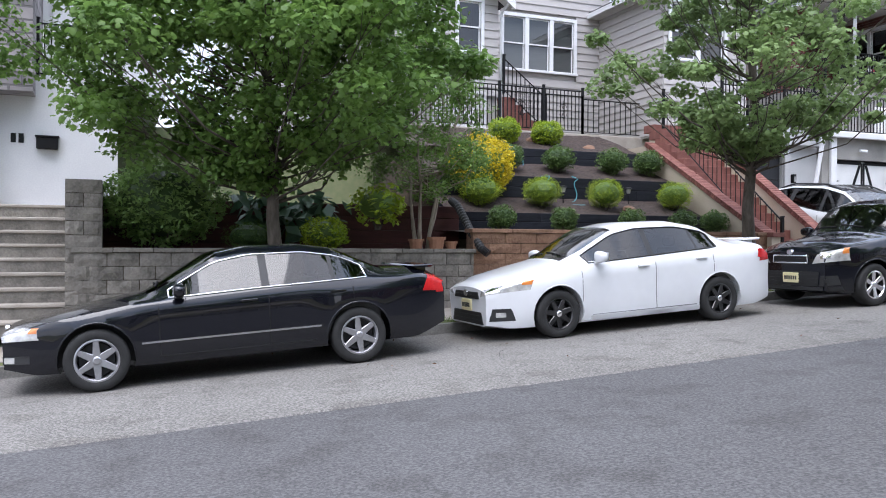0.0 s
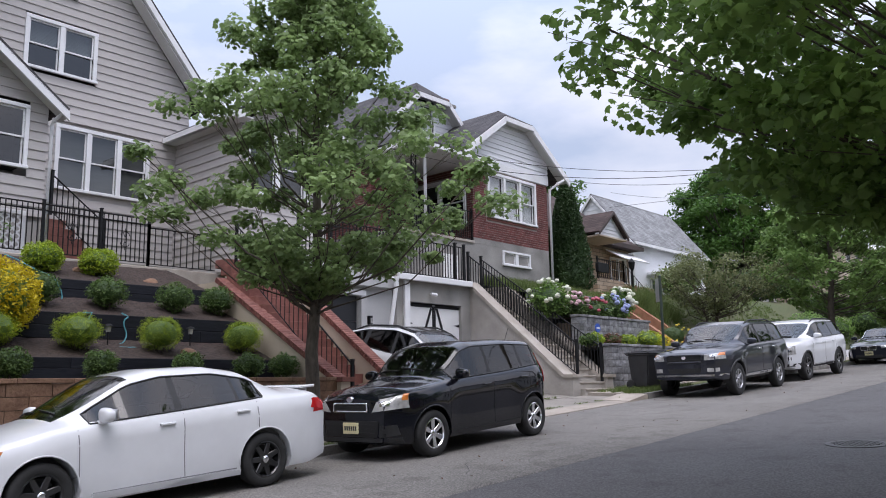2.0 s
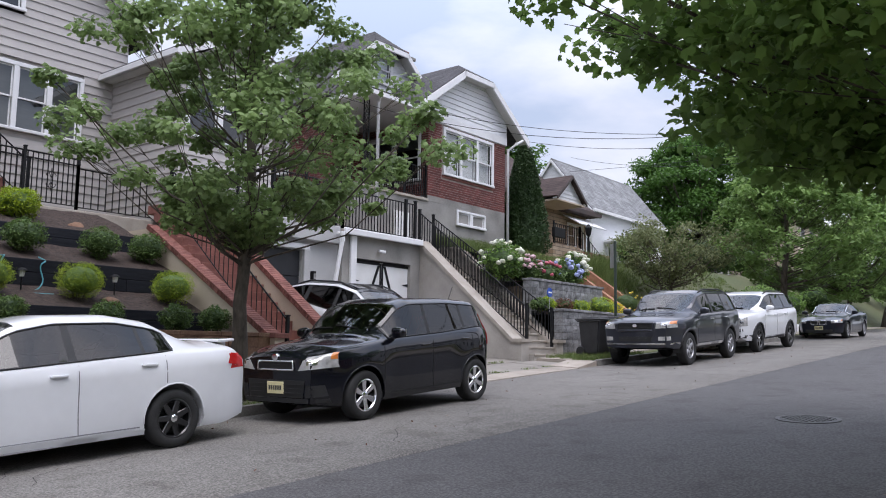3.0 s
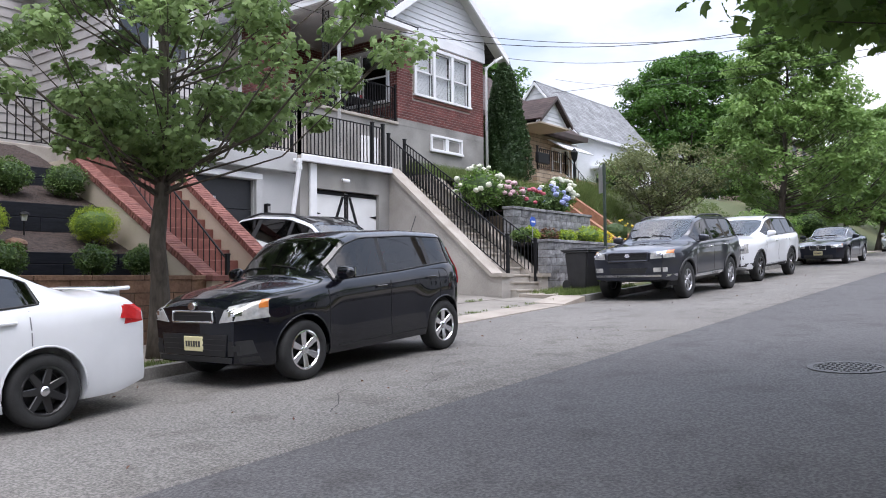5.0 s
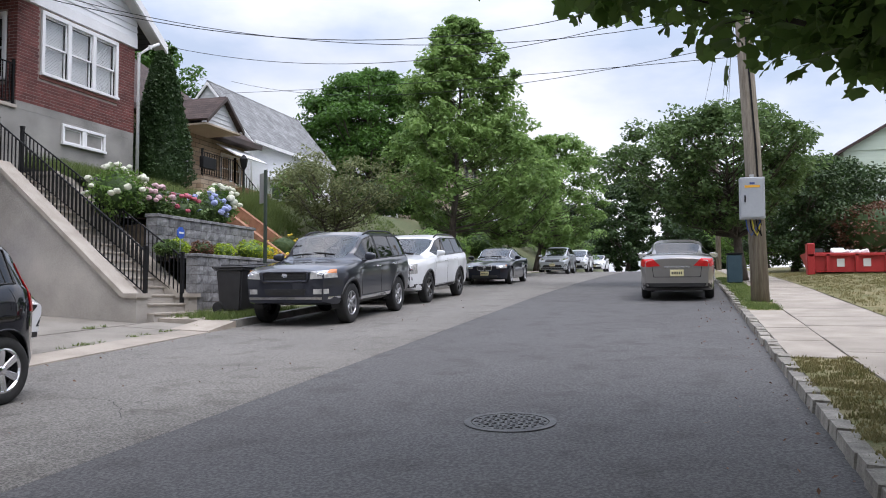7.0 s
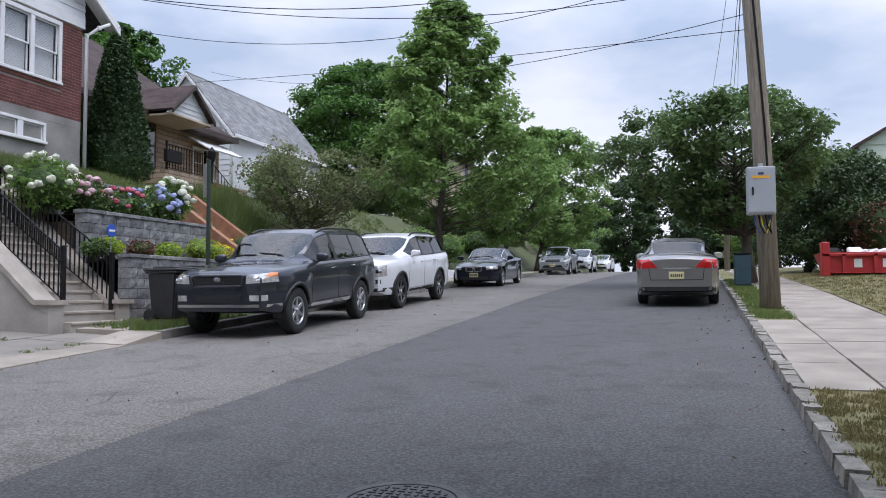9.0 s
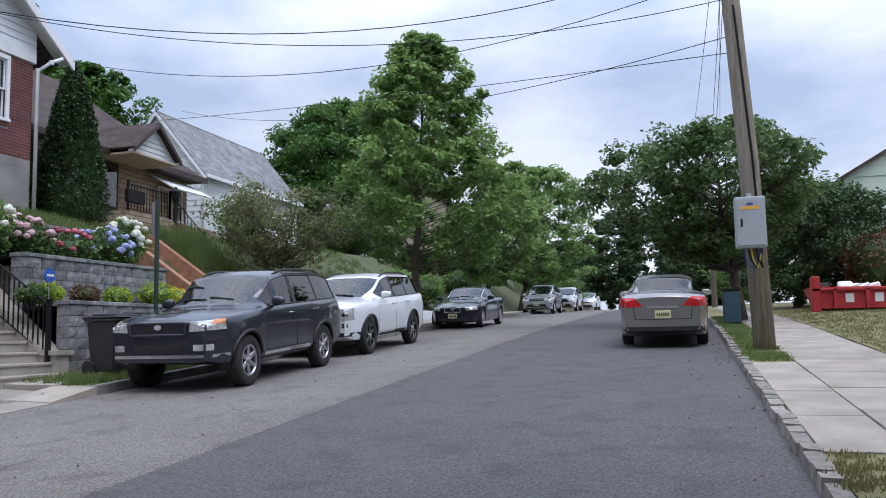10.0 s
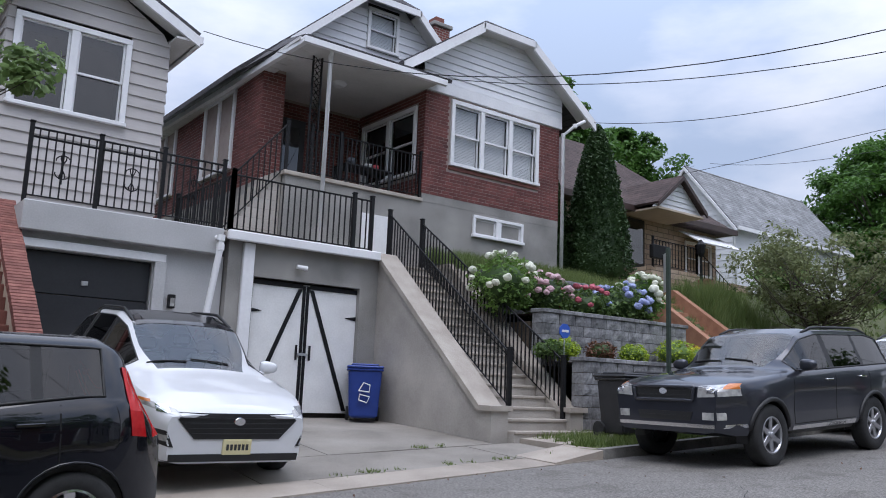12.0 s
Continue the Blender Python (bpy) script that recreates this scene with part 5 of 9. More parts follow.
# red brick stair beside the garden
stair_red = thing("garden_stair", (13.3, 15, 1.6), "red brick garden stair between cream stucco walls", "stairs", "", "structure")
Z0, Z1, Y0, Y1 = 1.0, 4.6, 13.0, 17.4
n = 19
for k in range(n):
    y = Y0 + (Y1 - Y0) * k / n
    z = Z0 + (Z1 - Z0) * (k + 1) / n
    part("step", newbox(12.62, 13.82, y, y + 0.42, z - 0.19, z, 0.008), M_REDSTEP, stair_red)
for x0_, x1_, top0, top1, ye in ((12.40, 12.62, 1.78, 4.05, 17.2), (13.82, 14.04, 1.80, 4.62, 17.2)):
    bm = bmesh.new()
    prism(bm, [(12.98, 0.4), (19, 0.4), (19, top1), (ye, top1), (13.2, top0), (12.98, top0)], "x", x0_, x1_)
    part("stair_wall", bm, M_CREAM, stair_red, "cream stucco stair wall")
    # coping of single red bricks on edge
    ln = math.hypot(ye - 13.2, top1 - top0)
    an = math.atan2(top1 - top0, ye - 13.2)
    nb = int(ln / 0.078)
    bm = newbox(-0.15, 0.15, -0.034, 0.034, 0, 0.11, 0.006)
    me = bpy.data.meshes.new("brick")
    bm.to_mesh(me)
    bm.free()
    me.materials.append(M_REDCOPING)
    for k in range(nb):
        f = (k + 0.5) / nb
        share("brick", me, stair_red, Matrix.Translation(((x0_ + x1_) / 2 + random.uniform(-0.004, 0.004), 13.2 + (ye - 13.2) * f, top0 + (top1 - top0) * f)) @ Matrix.Rotation(an, 4, "X"))
    part("newel_cap", newbox(x0_ - 0.05, x1_ + 0.05, 12.9, 13.24, top0, top0 + 0.09, 0.01), M_REDCOPING, stair_red)


# ---- railings ----
def railing(name, p0, p1, h, label, n_bal, posts=(0.0, 1.0), post_w=0.03, post_h=0.08, bal_r=0.010, rails=(0.08, 1.0), scroll=(), group="iron railings"):
    p0, p1 = Vector(p0), Vector(p1)
    mid = (p0 + p1) / 2
    root = thing(name, (mid.x, mid.y, min(p0.z, p1.z)), label, "railing", group)
    d = p1 - p0
    for f in rails:
        bm = bmesh.new()
        tube(bm, [p0 + Vector((0, 0, h * f)), p1 + Vector((0, 0, h * f))], 0.017 if f > 0.5 else 0.012, 6)
        part("rail", bm, M_IRON, root)
    for f in posts:
        c = p0 + d * f
        bm = newbox(c.x - post_w, c.x + post_w, c.y - post_w, c.y + post_w, c.z - 0.02, c.z + h + post_h, 0.004)
        box(bm, c.x - post_w * 1.3, c.x + post_w * 1.3, c.y - post_w * 1.3, c.y + post_w * 1.3, c.z + h + post_h, c.z + h + post_h + 0.025, 0.006)
        part("post", bm, M_IRON, root)
    bm = newbox(-bal_r, bal_r, -bal_r, bal_r, 0, h * (rails[-1] - rails[0]))
    me = bpy.data.meshes.new("baluster")
    bm.to_mesh(me)
    bm.free()
    me.materials.append(M_IRON)
    for k in range(1, n_bal):
        c = p0 + d * (k / n_bal)
        share("baluster", me, root, Matrix.Translation(c + Vector((0, 0, h * rails[0]))))
    for f in scroll:
        c = p0 + d * f + Vector((0, 0, h * 0.52))
        t = d.normalized()
        bm = bmesh.new()
        for sg in (1, -1):
            for up in (1, -1):
                pts = [c + t * (sg * 0.11 * math.sin(a) * (a / 5)) + Vector((0, 0, up * (0.05 + 0.11 * (1 - math.cos(a)) * 0.6))) for a in [i * 5.2 / 12 for i in range(13)]]
                tube(bm, pts, 0.009, 4)
        tube(bm, [c - Vector((0, 0, 0.26)), c + Vector((0, 0, 0.26))], 0.008, 4)
        part("scroll", bm, M_IRON, root)
    return root


railing("stair_railing", (12.78, 13.1, 1.25), (12.78, 17.0, 4.5), 0.85, "thin black iron handrail on the red stair", 26, bal_r=0.006)

# ---- stone stair and walls of the brick house ----
stair = thing("entry_stair", (20.9, 15, 1.3), "pale stone stair up to a terrace between stucco walls", "stairs", "", "structure")
Z0, Z1, Y0, Y1 = 1.36, 4.55, 12.80, 17.25
n = 18
for k in range(n):
    y = Y0 + (Y1 - Y0) * k / n
    z = Z0 + (Z1 - Z0) * (k + 1) / n
    bm = newbox(20.5, 21.98, y, y + 0.45, z - 0.20, z - 0.04)
    st = part("step", bm, M_STUCCO_LT, stair)
    part("tread", newbox(20.5, 21.98, y - 0.025, y + 0.43, z - 0.045, z, 0.008), M_STEP, st)
for x0_, x1_, xo0, xo1 in ((20.16, 20.5, 20.10, 20.56), (21.86, 22.16, 21.82, 22.22)):
    bm = bmesh.new()
    prism(bm, [(12.95, 1.0), (17.6, 1.0), (17.6, 4.52), (16.32, 4.52), (13.20, 1.83), (12.95, 1.83)], "x", x0_, x1_)
    part("stair_wall", bm, M_STUCCO_LT, stair, "smooth pale stucco stair wall")
    bm = bmesh.new()
    prism(bm, [(12.90, 1.83), (13.22, 1.83), (16.34, 4.52), (17.6, 4.52), (17.6, 4.60), (16.31, 4.60), (13.18, 1.91), (12.90, 1.91)], "x", xo0, xo1)
    part("stair_coping", bm, M_STEP, stair)
railing("stair_railing", (20.66, 13.12, 1.84), (20.66, 16.75, 4.60), 0.88, "black iron stair railing with square posts", 38, post_w=0.035)
railing("stair_railing", (21.84, 13.10, 1.74), (21.70, 17.1, 4.58), 0.92, "black iron stair railing with square posts", 40, post_w=0.035)

ret_low = thing("retaining_wall_low", (24, 12.95, 1.6), "charcoal split-face block retaining wall", "retaining wall", "block retaining walls", "structure")
course_wall(ret_low, 22.17, 27.0, 12.95, lambda x: rz(x) + 0.1, 2.75, 0.42, 0.19, 0.28, M_RETBLOCK, cap=M_RETBLOCK)
ret_up = thing("retaining_wall_high", (24, 14.0, 2.7), "charcoal split-face block retaining wall", "retaining wall", "block retaining walls", "structure")
course_wall(ret_up, 22.17, 26.3, 13.95, lambda x: 2.70, 3.62, 0.42, 0.19, 0.28, M_RETBLOCK, cap=M_RETBLOCK)
ret_top = thing("retaining_wall_top", (24, 15.5, 3.6), "charcoal split-face block retaining wall", "retaining wall", "block retaining walls", "structure")
course_wall(ret_top, 22.17, 26.6, 15.5, lambda x: 3.60, 4.46, 0.42, 0.19, 0.28, M_RETBLOCK, cap=M_RETBLOCK)
bed("mulch_bed", 22.17, 27.2, 13.2, 14.0, 2.66, 2.70, M_MULCH)
bed("mulch_bed", 22.17, 26.4, 14.2, 15.5, 3.52, 3.6, M_MULCH)
bed("grass_bank", 22.17, 27.0, 15.75, 18.0, 4.40, 4.95, M_GRASS_GROUND)
tagged(part("terrace_fill", newbox(22.2, 26.2, 14.3, 17.7, 1.2, 3.4), M_SOIL), "soil behind the block walls", "soil", "", "structure")

# ---- garages and terraces ----
gar = thing("garage_front", (18.4, 16.4, 1.5), "grey stucco garage front below a railed terrace", "garage", "", "structure")
part("wall_panel", newbox(17.2, 17.68, 16.3, 16.6, 1.2, 4.45), M_STUCCO, gar)
part("wall_panel", newbox(17.68, 19.78, 16.3, 16.6, 3.88, 4.45), M_STUCCO, gar)
part("wall_panel", newbox(19.78, 20.16, 16.3, 16.6, 1.2, 4.45), M_STUCCO, gar)
part("side_wall", newbox(17.18, 17.30, 16.62, 19.5, 1.2, 4.45), M_STUCCO, gar)
part("terrace_slab", newbox(17.1, 20.12, 16.18, 20.5, 4.45, 4.56, 0.01), M_STUCCO_LT, gar)
part("fascia_gutter", newbox(17.1, 20.08, 16.10, 16.18, 4.42, 4.58, 0.015), M_TRIM, gar)
part("corner_post", newbox(17.44, 17.64, 16.22, 16.298, 1.5, 4.42, 0.01), M_TRIM, gar, "white painted corner board")
gdoor = thing("garage_door", (18.73, 16.42, 1.54), "white double garage doors with black strap bracing", "garage door", "", "structure")
xc = 18.73
for sg in (-1, 1):
    xa, xb = sorted((xc + sg * 0.008, xc + sg * 1.05))
    leaf = part("door_leaf", newbox(xa, xb, 16.40, 16.45, 1.62, 3.84, 0.004), M_WHITEDOOR, gdoor)
    part("stile", newbox(*sorted((xc + sg * 0.010, xc + sg * 0.065)), 16.385, 16.399, 1.62, 3.82), M_IRON, leaf)
    bm = bmesh.new()
    foot = 0.86 if sg > 0 else 0.94
    prism(bm, [(xc + sg * 0.07, 3.76), (xc + sg * 0.15, 3.76), (xc + sg * (foot + 0.08), 1.66), (xc + sg * foot, 1.66)], "y", 16.383, 16.397)
    part("brace", bm, M_IRON, leaf)
    part("top_band", newbox(*sorted((xc + sg * 0.07, xc + sg * 1.05)), 16.387, 16.399, 3.77, 3.84), M_IRON, leaf)
    part("handle", newbox(xc + sg * 0.13 - 0.012, xc + sg * 0.13 + 0.012, 16.35, 16.399, 2.52, 2.78, 0.004), M_IRON, leaf)
    for z in (3.32,):
        bm = bmesh.new()
        prism(bm, [(xc + sg * 1.045, z - 0.04), (xc + sg * 1.045, z + 0.04), (xc + sg * 0.83, z + 0.005), (xc + sg * 0.83, z - 0.005)], "y", 16.386, 16.398)
        part("hinge", bm, M_IRON, leaf)
part("latch", newbox(xc - 0.1, xc + 0.1, 16.36, 16.385, 2.60, 2.64), M_ALU, gdoor)
# Sheet behind the door leaves, coloured dark for the shade inside.
tagged(part("garage_shade_panel", newbox(17.68, 19.78, 16.5, 16.58, 1.3, 3.88), M_ROOMSHADE_DOOR), "dark panel for the shade inside the garage", "garage", "", "structure")

gg = thing("garage_front", (15, 16.4, 1.4), "grey painted concrete garage front below a terrace", "garage", "", "structure")
part("wall_panel", newbox(14.04, 14.12, 16.45, 16.8, 1.0, 4.16), M_GREYPAINT, gg)
part("wall_panel", newbox(14.12, 16.02, 16.45, 16.8, 3.92, 4.16), M_GREYPAINT, gg)
part("wall_panel", newbox(16.02, 17.18, 16.45, 16.8, 1.0, 4.16), M_GREYPAINT, gg)
part("terrace_slab", newbox(14.04, 17.08, 16.25, 20.6, 4.16, 4.60, 0.015), M_GREYPAINT, gg)
part("lintel", newbox(14.05, 16.2, 16.36, 16.448, 3.93, 4.06, 0.01), M_TRIM, gg)
part("door_jamb", newbox(16.03, 16.22, 16.36, 16.448, 1.3, 3.93, 0.01), M_GREYPAINT, gg)
gd = thing("garage_door", (14.8, 16.6, 1.4), "black panelled garage door", "garage door", "", "structure")
for k in range(4):
    part("door_panel", newbox(14.13, 16.01, 16.52, 16.57, 1.4 + k * 0.63, 1.4 + k * 0.63 + 0.62, 0.008), M_BLACKDOOR, gd)
part("handle", newbox(15.0, 15.1, 16.49, 16.519, 3.45, 3.52, 0.01), M_ALU, gd)
lamp = thing("wall_lamp", (16.35, 16.38, 3.3), "small black wall lantern beside the garage", "wall lamp")
part("lantern", newbox(16.30, 16.40, 16.34, 16.449, 3.22, 3.44, 0.01), M_IRON, lamp)
part("lens", newbox(16.315, 16.385, 16.33, 16.339, 3.25, 3.38), M_LAMP, lamp)
cam_ = thing("security_camera", (18.56, 16.2, 4.1), "small white security camera on the garage wall", "camera")
bm = bmesh.new()
tube(bm, [(18.5, 16.29, 4.14), (18.5, 16.22, 4.12)], 0.025, 10)
part("bracket", bm, M_TRIM, cam_)
bm = bmesh.new()
tube(bm, [(18.42, 16.2, 4.12), (18.60, 16.16, 4.10)], [0.035, 0.045], 12)
part("camera_body", bm, M_TRIM, cam_)


def downpipe(pts, r, label):
    bm = bmesh.new()
    tube(bm, pts, r, 8)
    root = thing("downpipe", pts[-1], label, "downpipe")
    part("pipe", bm, M_TRIM, root, smooth=True)
    for p in pts[1:-1]:
        bm = bmesh.new()
        tube(bm, [(p[0], p[1], p[2] - 0.05), (p[0], p[1], p[2] + 0.05)], r * 1.2, 8)
        part("collar", bm, M_TRIM, root)
    return root


downpipe([(16.95, 16.2, 4.42), (16.95, 16.05, 4.40), (16.95, 16.05, 4.25), (16.75, 16.3, 2.0), (16.75, 16.35, 1.5)], 0.055, "grey drain pipe bent over the garage wall")
downpipe([(19.34, 17.1, 8.72), (19.38, 17.25, 8.55), (19.38, 17.25, 4.6)], 0.045, "white downpipe beside the porch column")
downpipe([(26.6, 17.15, 8.88), (26.35, 17.25, 8.72), (26.2, 17.5, 8.5), (26.2, 17.5, 5.0)], 0.045, "white downpipe at the brick house corner")
railing("terrace_railing", (17.2, 16.32, 4.56), (19.96, 16.32, 4.56), 1.0, "black iron terrace railing with square posts", 24, posts=(0, 0.86, 1.0), post_w=0.035)
railing("terrace_railing", (17.2, 16.32, 4.56), (17.2, 19.0, 4.56), 1.0, "black iron terrace railing with square posts", 22, posts=(0, 1.0), post_w=0.035)
railing("terrace_fence", (14.06, 16.4, 4.60), (17.05, 16.4, 4.60), 1.1, "ornate black iron terrace fence with scrolls", 26, posts=(0, 0.33, 0.66, 1.0), scroll=(0.16, 0.5, 0.83), rails=(0.08, 0.88, 1.0))
railing("garden_fence", (7.0, 19.4, 4.58), (11.95, 19.4, 4.58), 1.15, "ornate black iron fence with scrolls above the garden", 44, posts=(0.0, 0.5, 0.76, 1.0), scroll=(0.63, 0.88), rails=(0.08, 0.88, 1.0))
railing("garden_fence", (11.95, 19.4, 4.58), (14.0, 19.4, 4.58), 0.95, "plain black iron fence above the garden", 12)
part("garden_plinth", newbox(6.0, 14.05, 19.3, 19.52, 4.0, 4.58, 0.02), M_STEP)
tagged(bpy.data.objects["garden_plinth"], "low stone plinth below the garden fence", "plinth", "", "structure")


# ---- houses ----
VX, VY = Vector((1, 0, 0)), Vector((0, 1, 0))


def boards(root, O, d, n, z0, z1, lo, hi, exposure, material, openings=(), name="siding_board"):
    """Lapped boards on a wall plane: lo(z) and hi(z) bound the wall along d; openings are (a0, a1, z0, z1)."""
    O, d, n = Vector(O), Vector(d), Vector(n)
    k = 0
    z = z0
    while z < z1 - 0.01:
        ze = min(z + exposure, z1)
        segs = [(lo(z), hi(z), lo(ze), hi(ze))]
        for a0, a1, c0, c1 in openings:
            if min(ze, c1) - max(z, c0) > exposure * 0.3:
                out = []
                for s in segs:
                    if s[0] < a0 - 0.02:
                        out.append((s[0], min(s[1], a0), s[2], min(s[3], a0)))
                    if s[1] > a1 + 0.02:
                        out.append((max(s[0], a1), s[1], max(s[2], a1), s[3]))
                segs = out
        for a, b, c, e in segs:
            if b - a < 0.03:
                continue
            if e - c < 0.01:
                c = e = (c + e) / 2
                c, e = c - 0.005, e + 0.005
            bm = bmesh.new()
            P = lambda s, h, t: O + d * s + n * t + Vector((0, 0, h - O.z))
            v = [bm.verts.new(P(a, z, 0.034)), bm.verts.new(P(b, z, 0.034)), bm.verts.new(P(e, ze + 0.012, 0.006)), bm.verts.new(P(c, ze + 0.012, 0.006)),
                 bm.verts.new(P(a, z, -0.02)), bm.verts.new(P(b, z, -0.02)), bm.verts.new(P(e, ze + 0.012, -0.02)), bm.verts.new(P(c, ze + 0.012, -0.02))]
            fs = [bm.faces.new([v[i] for i in q]) for q in ((0, 1, 2, 3), (5, 4, 7, 6), (4, 5, 1, 0), (3, 2, 6, 7), (4, 0, 3, 7), (1, 5, 6, 2))]
            bmesh.ops.recalc_face_normals(bm, faces=fs)
            part(name, bm, material, root)
        z = ze
        k += 1


def wpt(O, d, n, a, t, z):
    return Vector(O) + Vector(d) * a + Vector(n) * t + Vector((0, 0, z - O[2]))


def wbox(O, d, n, a0, a1, t0, t1, z0, z1, bevel=0.0):
    """A box in wall coordinates: a along the wall, t out of it."""
    bm = bmesh.new()
    box(bm, a0, a1, t0, t1, z0, z1, bevel)
    d, n = Vector(d), Vector(n)
    for v in bm.verts:
        v.co = wpt(O, d, n, v.co.x, v.co.y, v.co.z)
    bmesh.ops.recalc_face_normals(bm, faces=bm.faces)
    return bm


def wquad(O, d, n, a0, a1, t, z0, z1):
    """A single sheet in wall coordinates that faces out of the wall."""
    bm = bmesh.new()
    f = bm.faces.new([bm.verts.new(wpt(O, d, n, a, t, z)) for a, z in ((a0, z0), (a1, z0), (a1, z1), (a0, z1))])
    f.normal_update()
    if f.normal.dot(Vector(n)) < 0:
        f.normal_flip()
    return bm


def window(name, O, d, n, a0, a1, z0, z1, units=1, label="white framed double-hung window", blind=0.0, frame=0.10, mull=0.12, shade=M_CURTAIN, fixed=False):
    """A set of double-hung units in one white frame, with panes, sash rails, blinds and a box behind, coloured dark for
    the room's shade.
    """
    c = wpt(O, d, n, (a0 + a1) / 2, 0, z0)
    root = thing(name, c, label, "window", "", "structure")
    fr = wbox(O, d, n, a0 - frame, a1 + frame, 0.0, 0.055, z1, z1 + frame, 0.006)
    part("window_head", fr, M_TRIM, root)
    part("window_sill", wbox(O, d, n, a0 - frame - 0.02, a1 + frame + 0.02, 0.0, 0.085, z0 - 0.07, z0, 0.008), M_TRIM, root)
    for s in (a0 - frame, a1):
        part("window_frame", wbox(O, d, n, s, s + frame, 0.0, 0.055, z0, z1, 0.006), M_TRIM, root)
    w = (a1 - a0 - mull * (units - 1)) / units
    zm = (z0 + z1) / 2
    for u in range(units):
        s = a0 + u * (w + mull)
        if u:
            part("mullion", wbox(O, d, n, s - mull, s, 0.0, 0.05, z0, z1, 0.006), M_TRIM, root)
        for t, za, zb in (((-0.035, z0, z1),) if fixed else ((-0.035, zm - 0.02, z1), (-0.07, z0, zm + 0.02))):
            sash = bmesh.new()
            f = 0.038
            for q in ((s, s + f, za, zb), (s + w - f, s + w, za, zb), (s + f, s + w - f, za, za + f), (s + f, s + w - f, zb - f, zb)):
                box(sash, q[0], q[1], t, t + 0.03, q[2], q[3])
            for v in sash.verts:
                v.co = wpt(O, d, n, v.co.x, v.co.y, v.co.z)
            bmesh.ops.recalc_face_normals(sash, faces=sash.faces)
            sh = part("sash", sash, M_TRIM, root)
            p = part("pane", wquad(O, d, n, s + f - 0.003, s + w - f + 0.003, t + 0.014, za + f - 0.003, zb - f + 0.003), M_GLASS_CLEAR if blind > 0.9 else M_GLASS, sh)
            p.visible_shadow = False
        if blind:
            zb = z1 - 0.03
            z_low = z1 - (z1 - z0) * blind
            bl = bmesh.new()
            z = zb
            while z > z_low:
                v = box(bl, s + 0.03, s + w - 0.03, -0.112, -0.10, z - 0.034, z - 0.004)
                z -= 0.036
            for v in bl.verts:
                v.co = wpt(O, d, n, v.co.x, v.co.y, v.co.z)
            b = part("blind", bl, shade, root, "white slatted blind")
            b["kind"] = "stuff"
    # Shallow box behind the panes; its near-black colour stands for room shade.
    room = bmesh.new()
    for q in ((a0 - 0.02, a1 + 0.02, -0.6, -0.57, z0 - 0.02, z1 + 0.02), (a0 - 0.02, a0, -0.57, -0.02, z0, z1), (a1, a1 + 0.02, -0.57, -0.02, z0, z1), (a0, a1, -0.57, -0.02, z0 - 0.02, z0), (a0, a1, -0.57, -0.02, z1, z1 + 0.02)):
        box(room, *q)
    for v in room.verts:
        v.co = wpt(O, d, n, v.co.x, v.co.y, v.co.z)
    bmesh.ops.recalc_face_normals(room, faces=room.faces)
    part("room_shade_box", room, M_ROOMSHADE_DOOR, root)
    return root


def roof_plane(root, quad, thick, material, name="roof", trim=None):
    """A roof slope from four corners (eave, eave, ridge, ridge), with its thickness below."""
    bm = bmesh.new()
    q = [Vector(p) for p in quad]
    nn = (q[1] - q[0]).cross(q[3] - q[0]).normalized()
    if nn.z < 0:
        nn = -nn
    slab_ring(bm, [p - nn * thick for p in q], q)
    return part(name, bm, material, root)


def strip(root, a, b, w, h, material, name):
    """A board from a to b, w wide across (horizontally) and h deep below its top line."""
    bm = bmesh.new()
    a, b = Vector(a), Vector(b)
    d = (b - a).normalized()
    s = Vector((-d.y, d.x, 0))
    if s.length < 1e-3:
        s = Vector((0, 1, 0))
    s = s.normalized() * w / 2
    dn = Vector((0, 0, -h))
    slab_ring(bm, [a - s + dn, b - s + dn, b + s + dn, a + s + dn], [a - s, b - s, b + s, a + s])
    return part(name, bm, material, root)


NF = Vector((0, -1, 0))
# grey-taupe gabled house
house = thing("house", (10.6, 22, 4.5), "taupe clapboard house with a steep gable and white trim", "house")
AX, AZ = 10.66, 14.15
wall = part("wall", newbox(6.9, 14.1, 21.55, 30, 3.5, 8.6), M_SIDING, house)
lo_m = lambda z: 6.9 if z < 9.1 else max(6.9, AX - (AZ - z) / 1.22)
hi_m = lambda z: 14.15 if z < 9.1 else min(14.15, AX + (AZ - z) / 1.22)
OPEN = [(10.48, 12.99, 6.60, 8.28), (9.6, 11.42, 9.52, 10.9), (10.2, 10.84, 11.62, 12.3)]
boards(wall, (0, 21.5, 0), VX, NF, 4.3, AZ - 0.25, lo_m, hi_m, 0.215, M_SIDING, OPEN)
# Near-black sheet behind the gable boards, attic shade given as colour.
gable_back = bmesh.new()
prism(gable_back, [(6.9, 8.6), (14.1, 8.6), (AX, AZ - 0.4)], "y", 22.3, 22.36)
part("gable_shade_sheet", gable_back, M_ROOMSHADE_DOOR, wall)
WF = (0, 21.48, 0)
window("window_1", WF, VX, NF, 10.58, 12.89, 6.68, 8.18, 3)
window("window_2", WF, VX, NF, 9.70, 11.32, 9.60, 10.80, 2, blind=0.42)
window("window_3", WF, VX, NF, 10.28, 10.76, 11.70, 12.22, 1, frame=0.08)
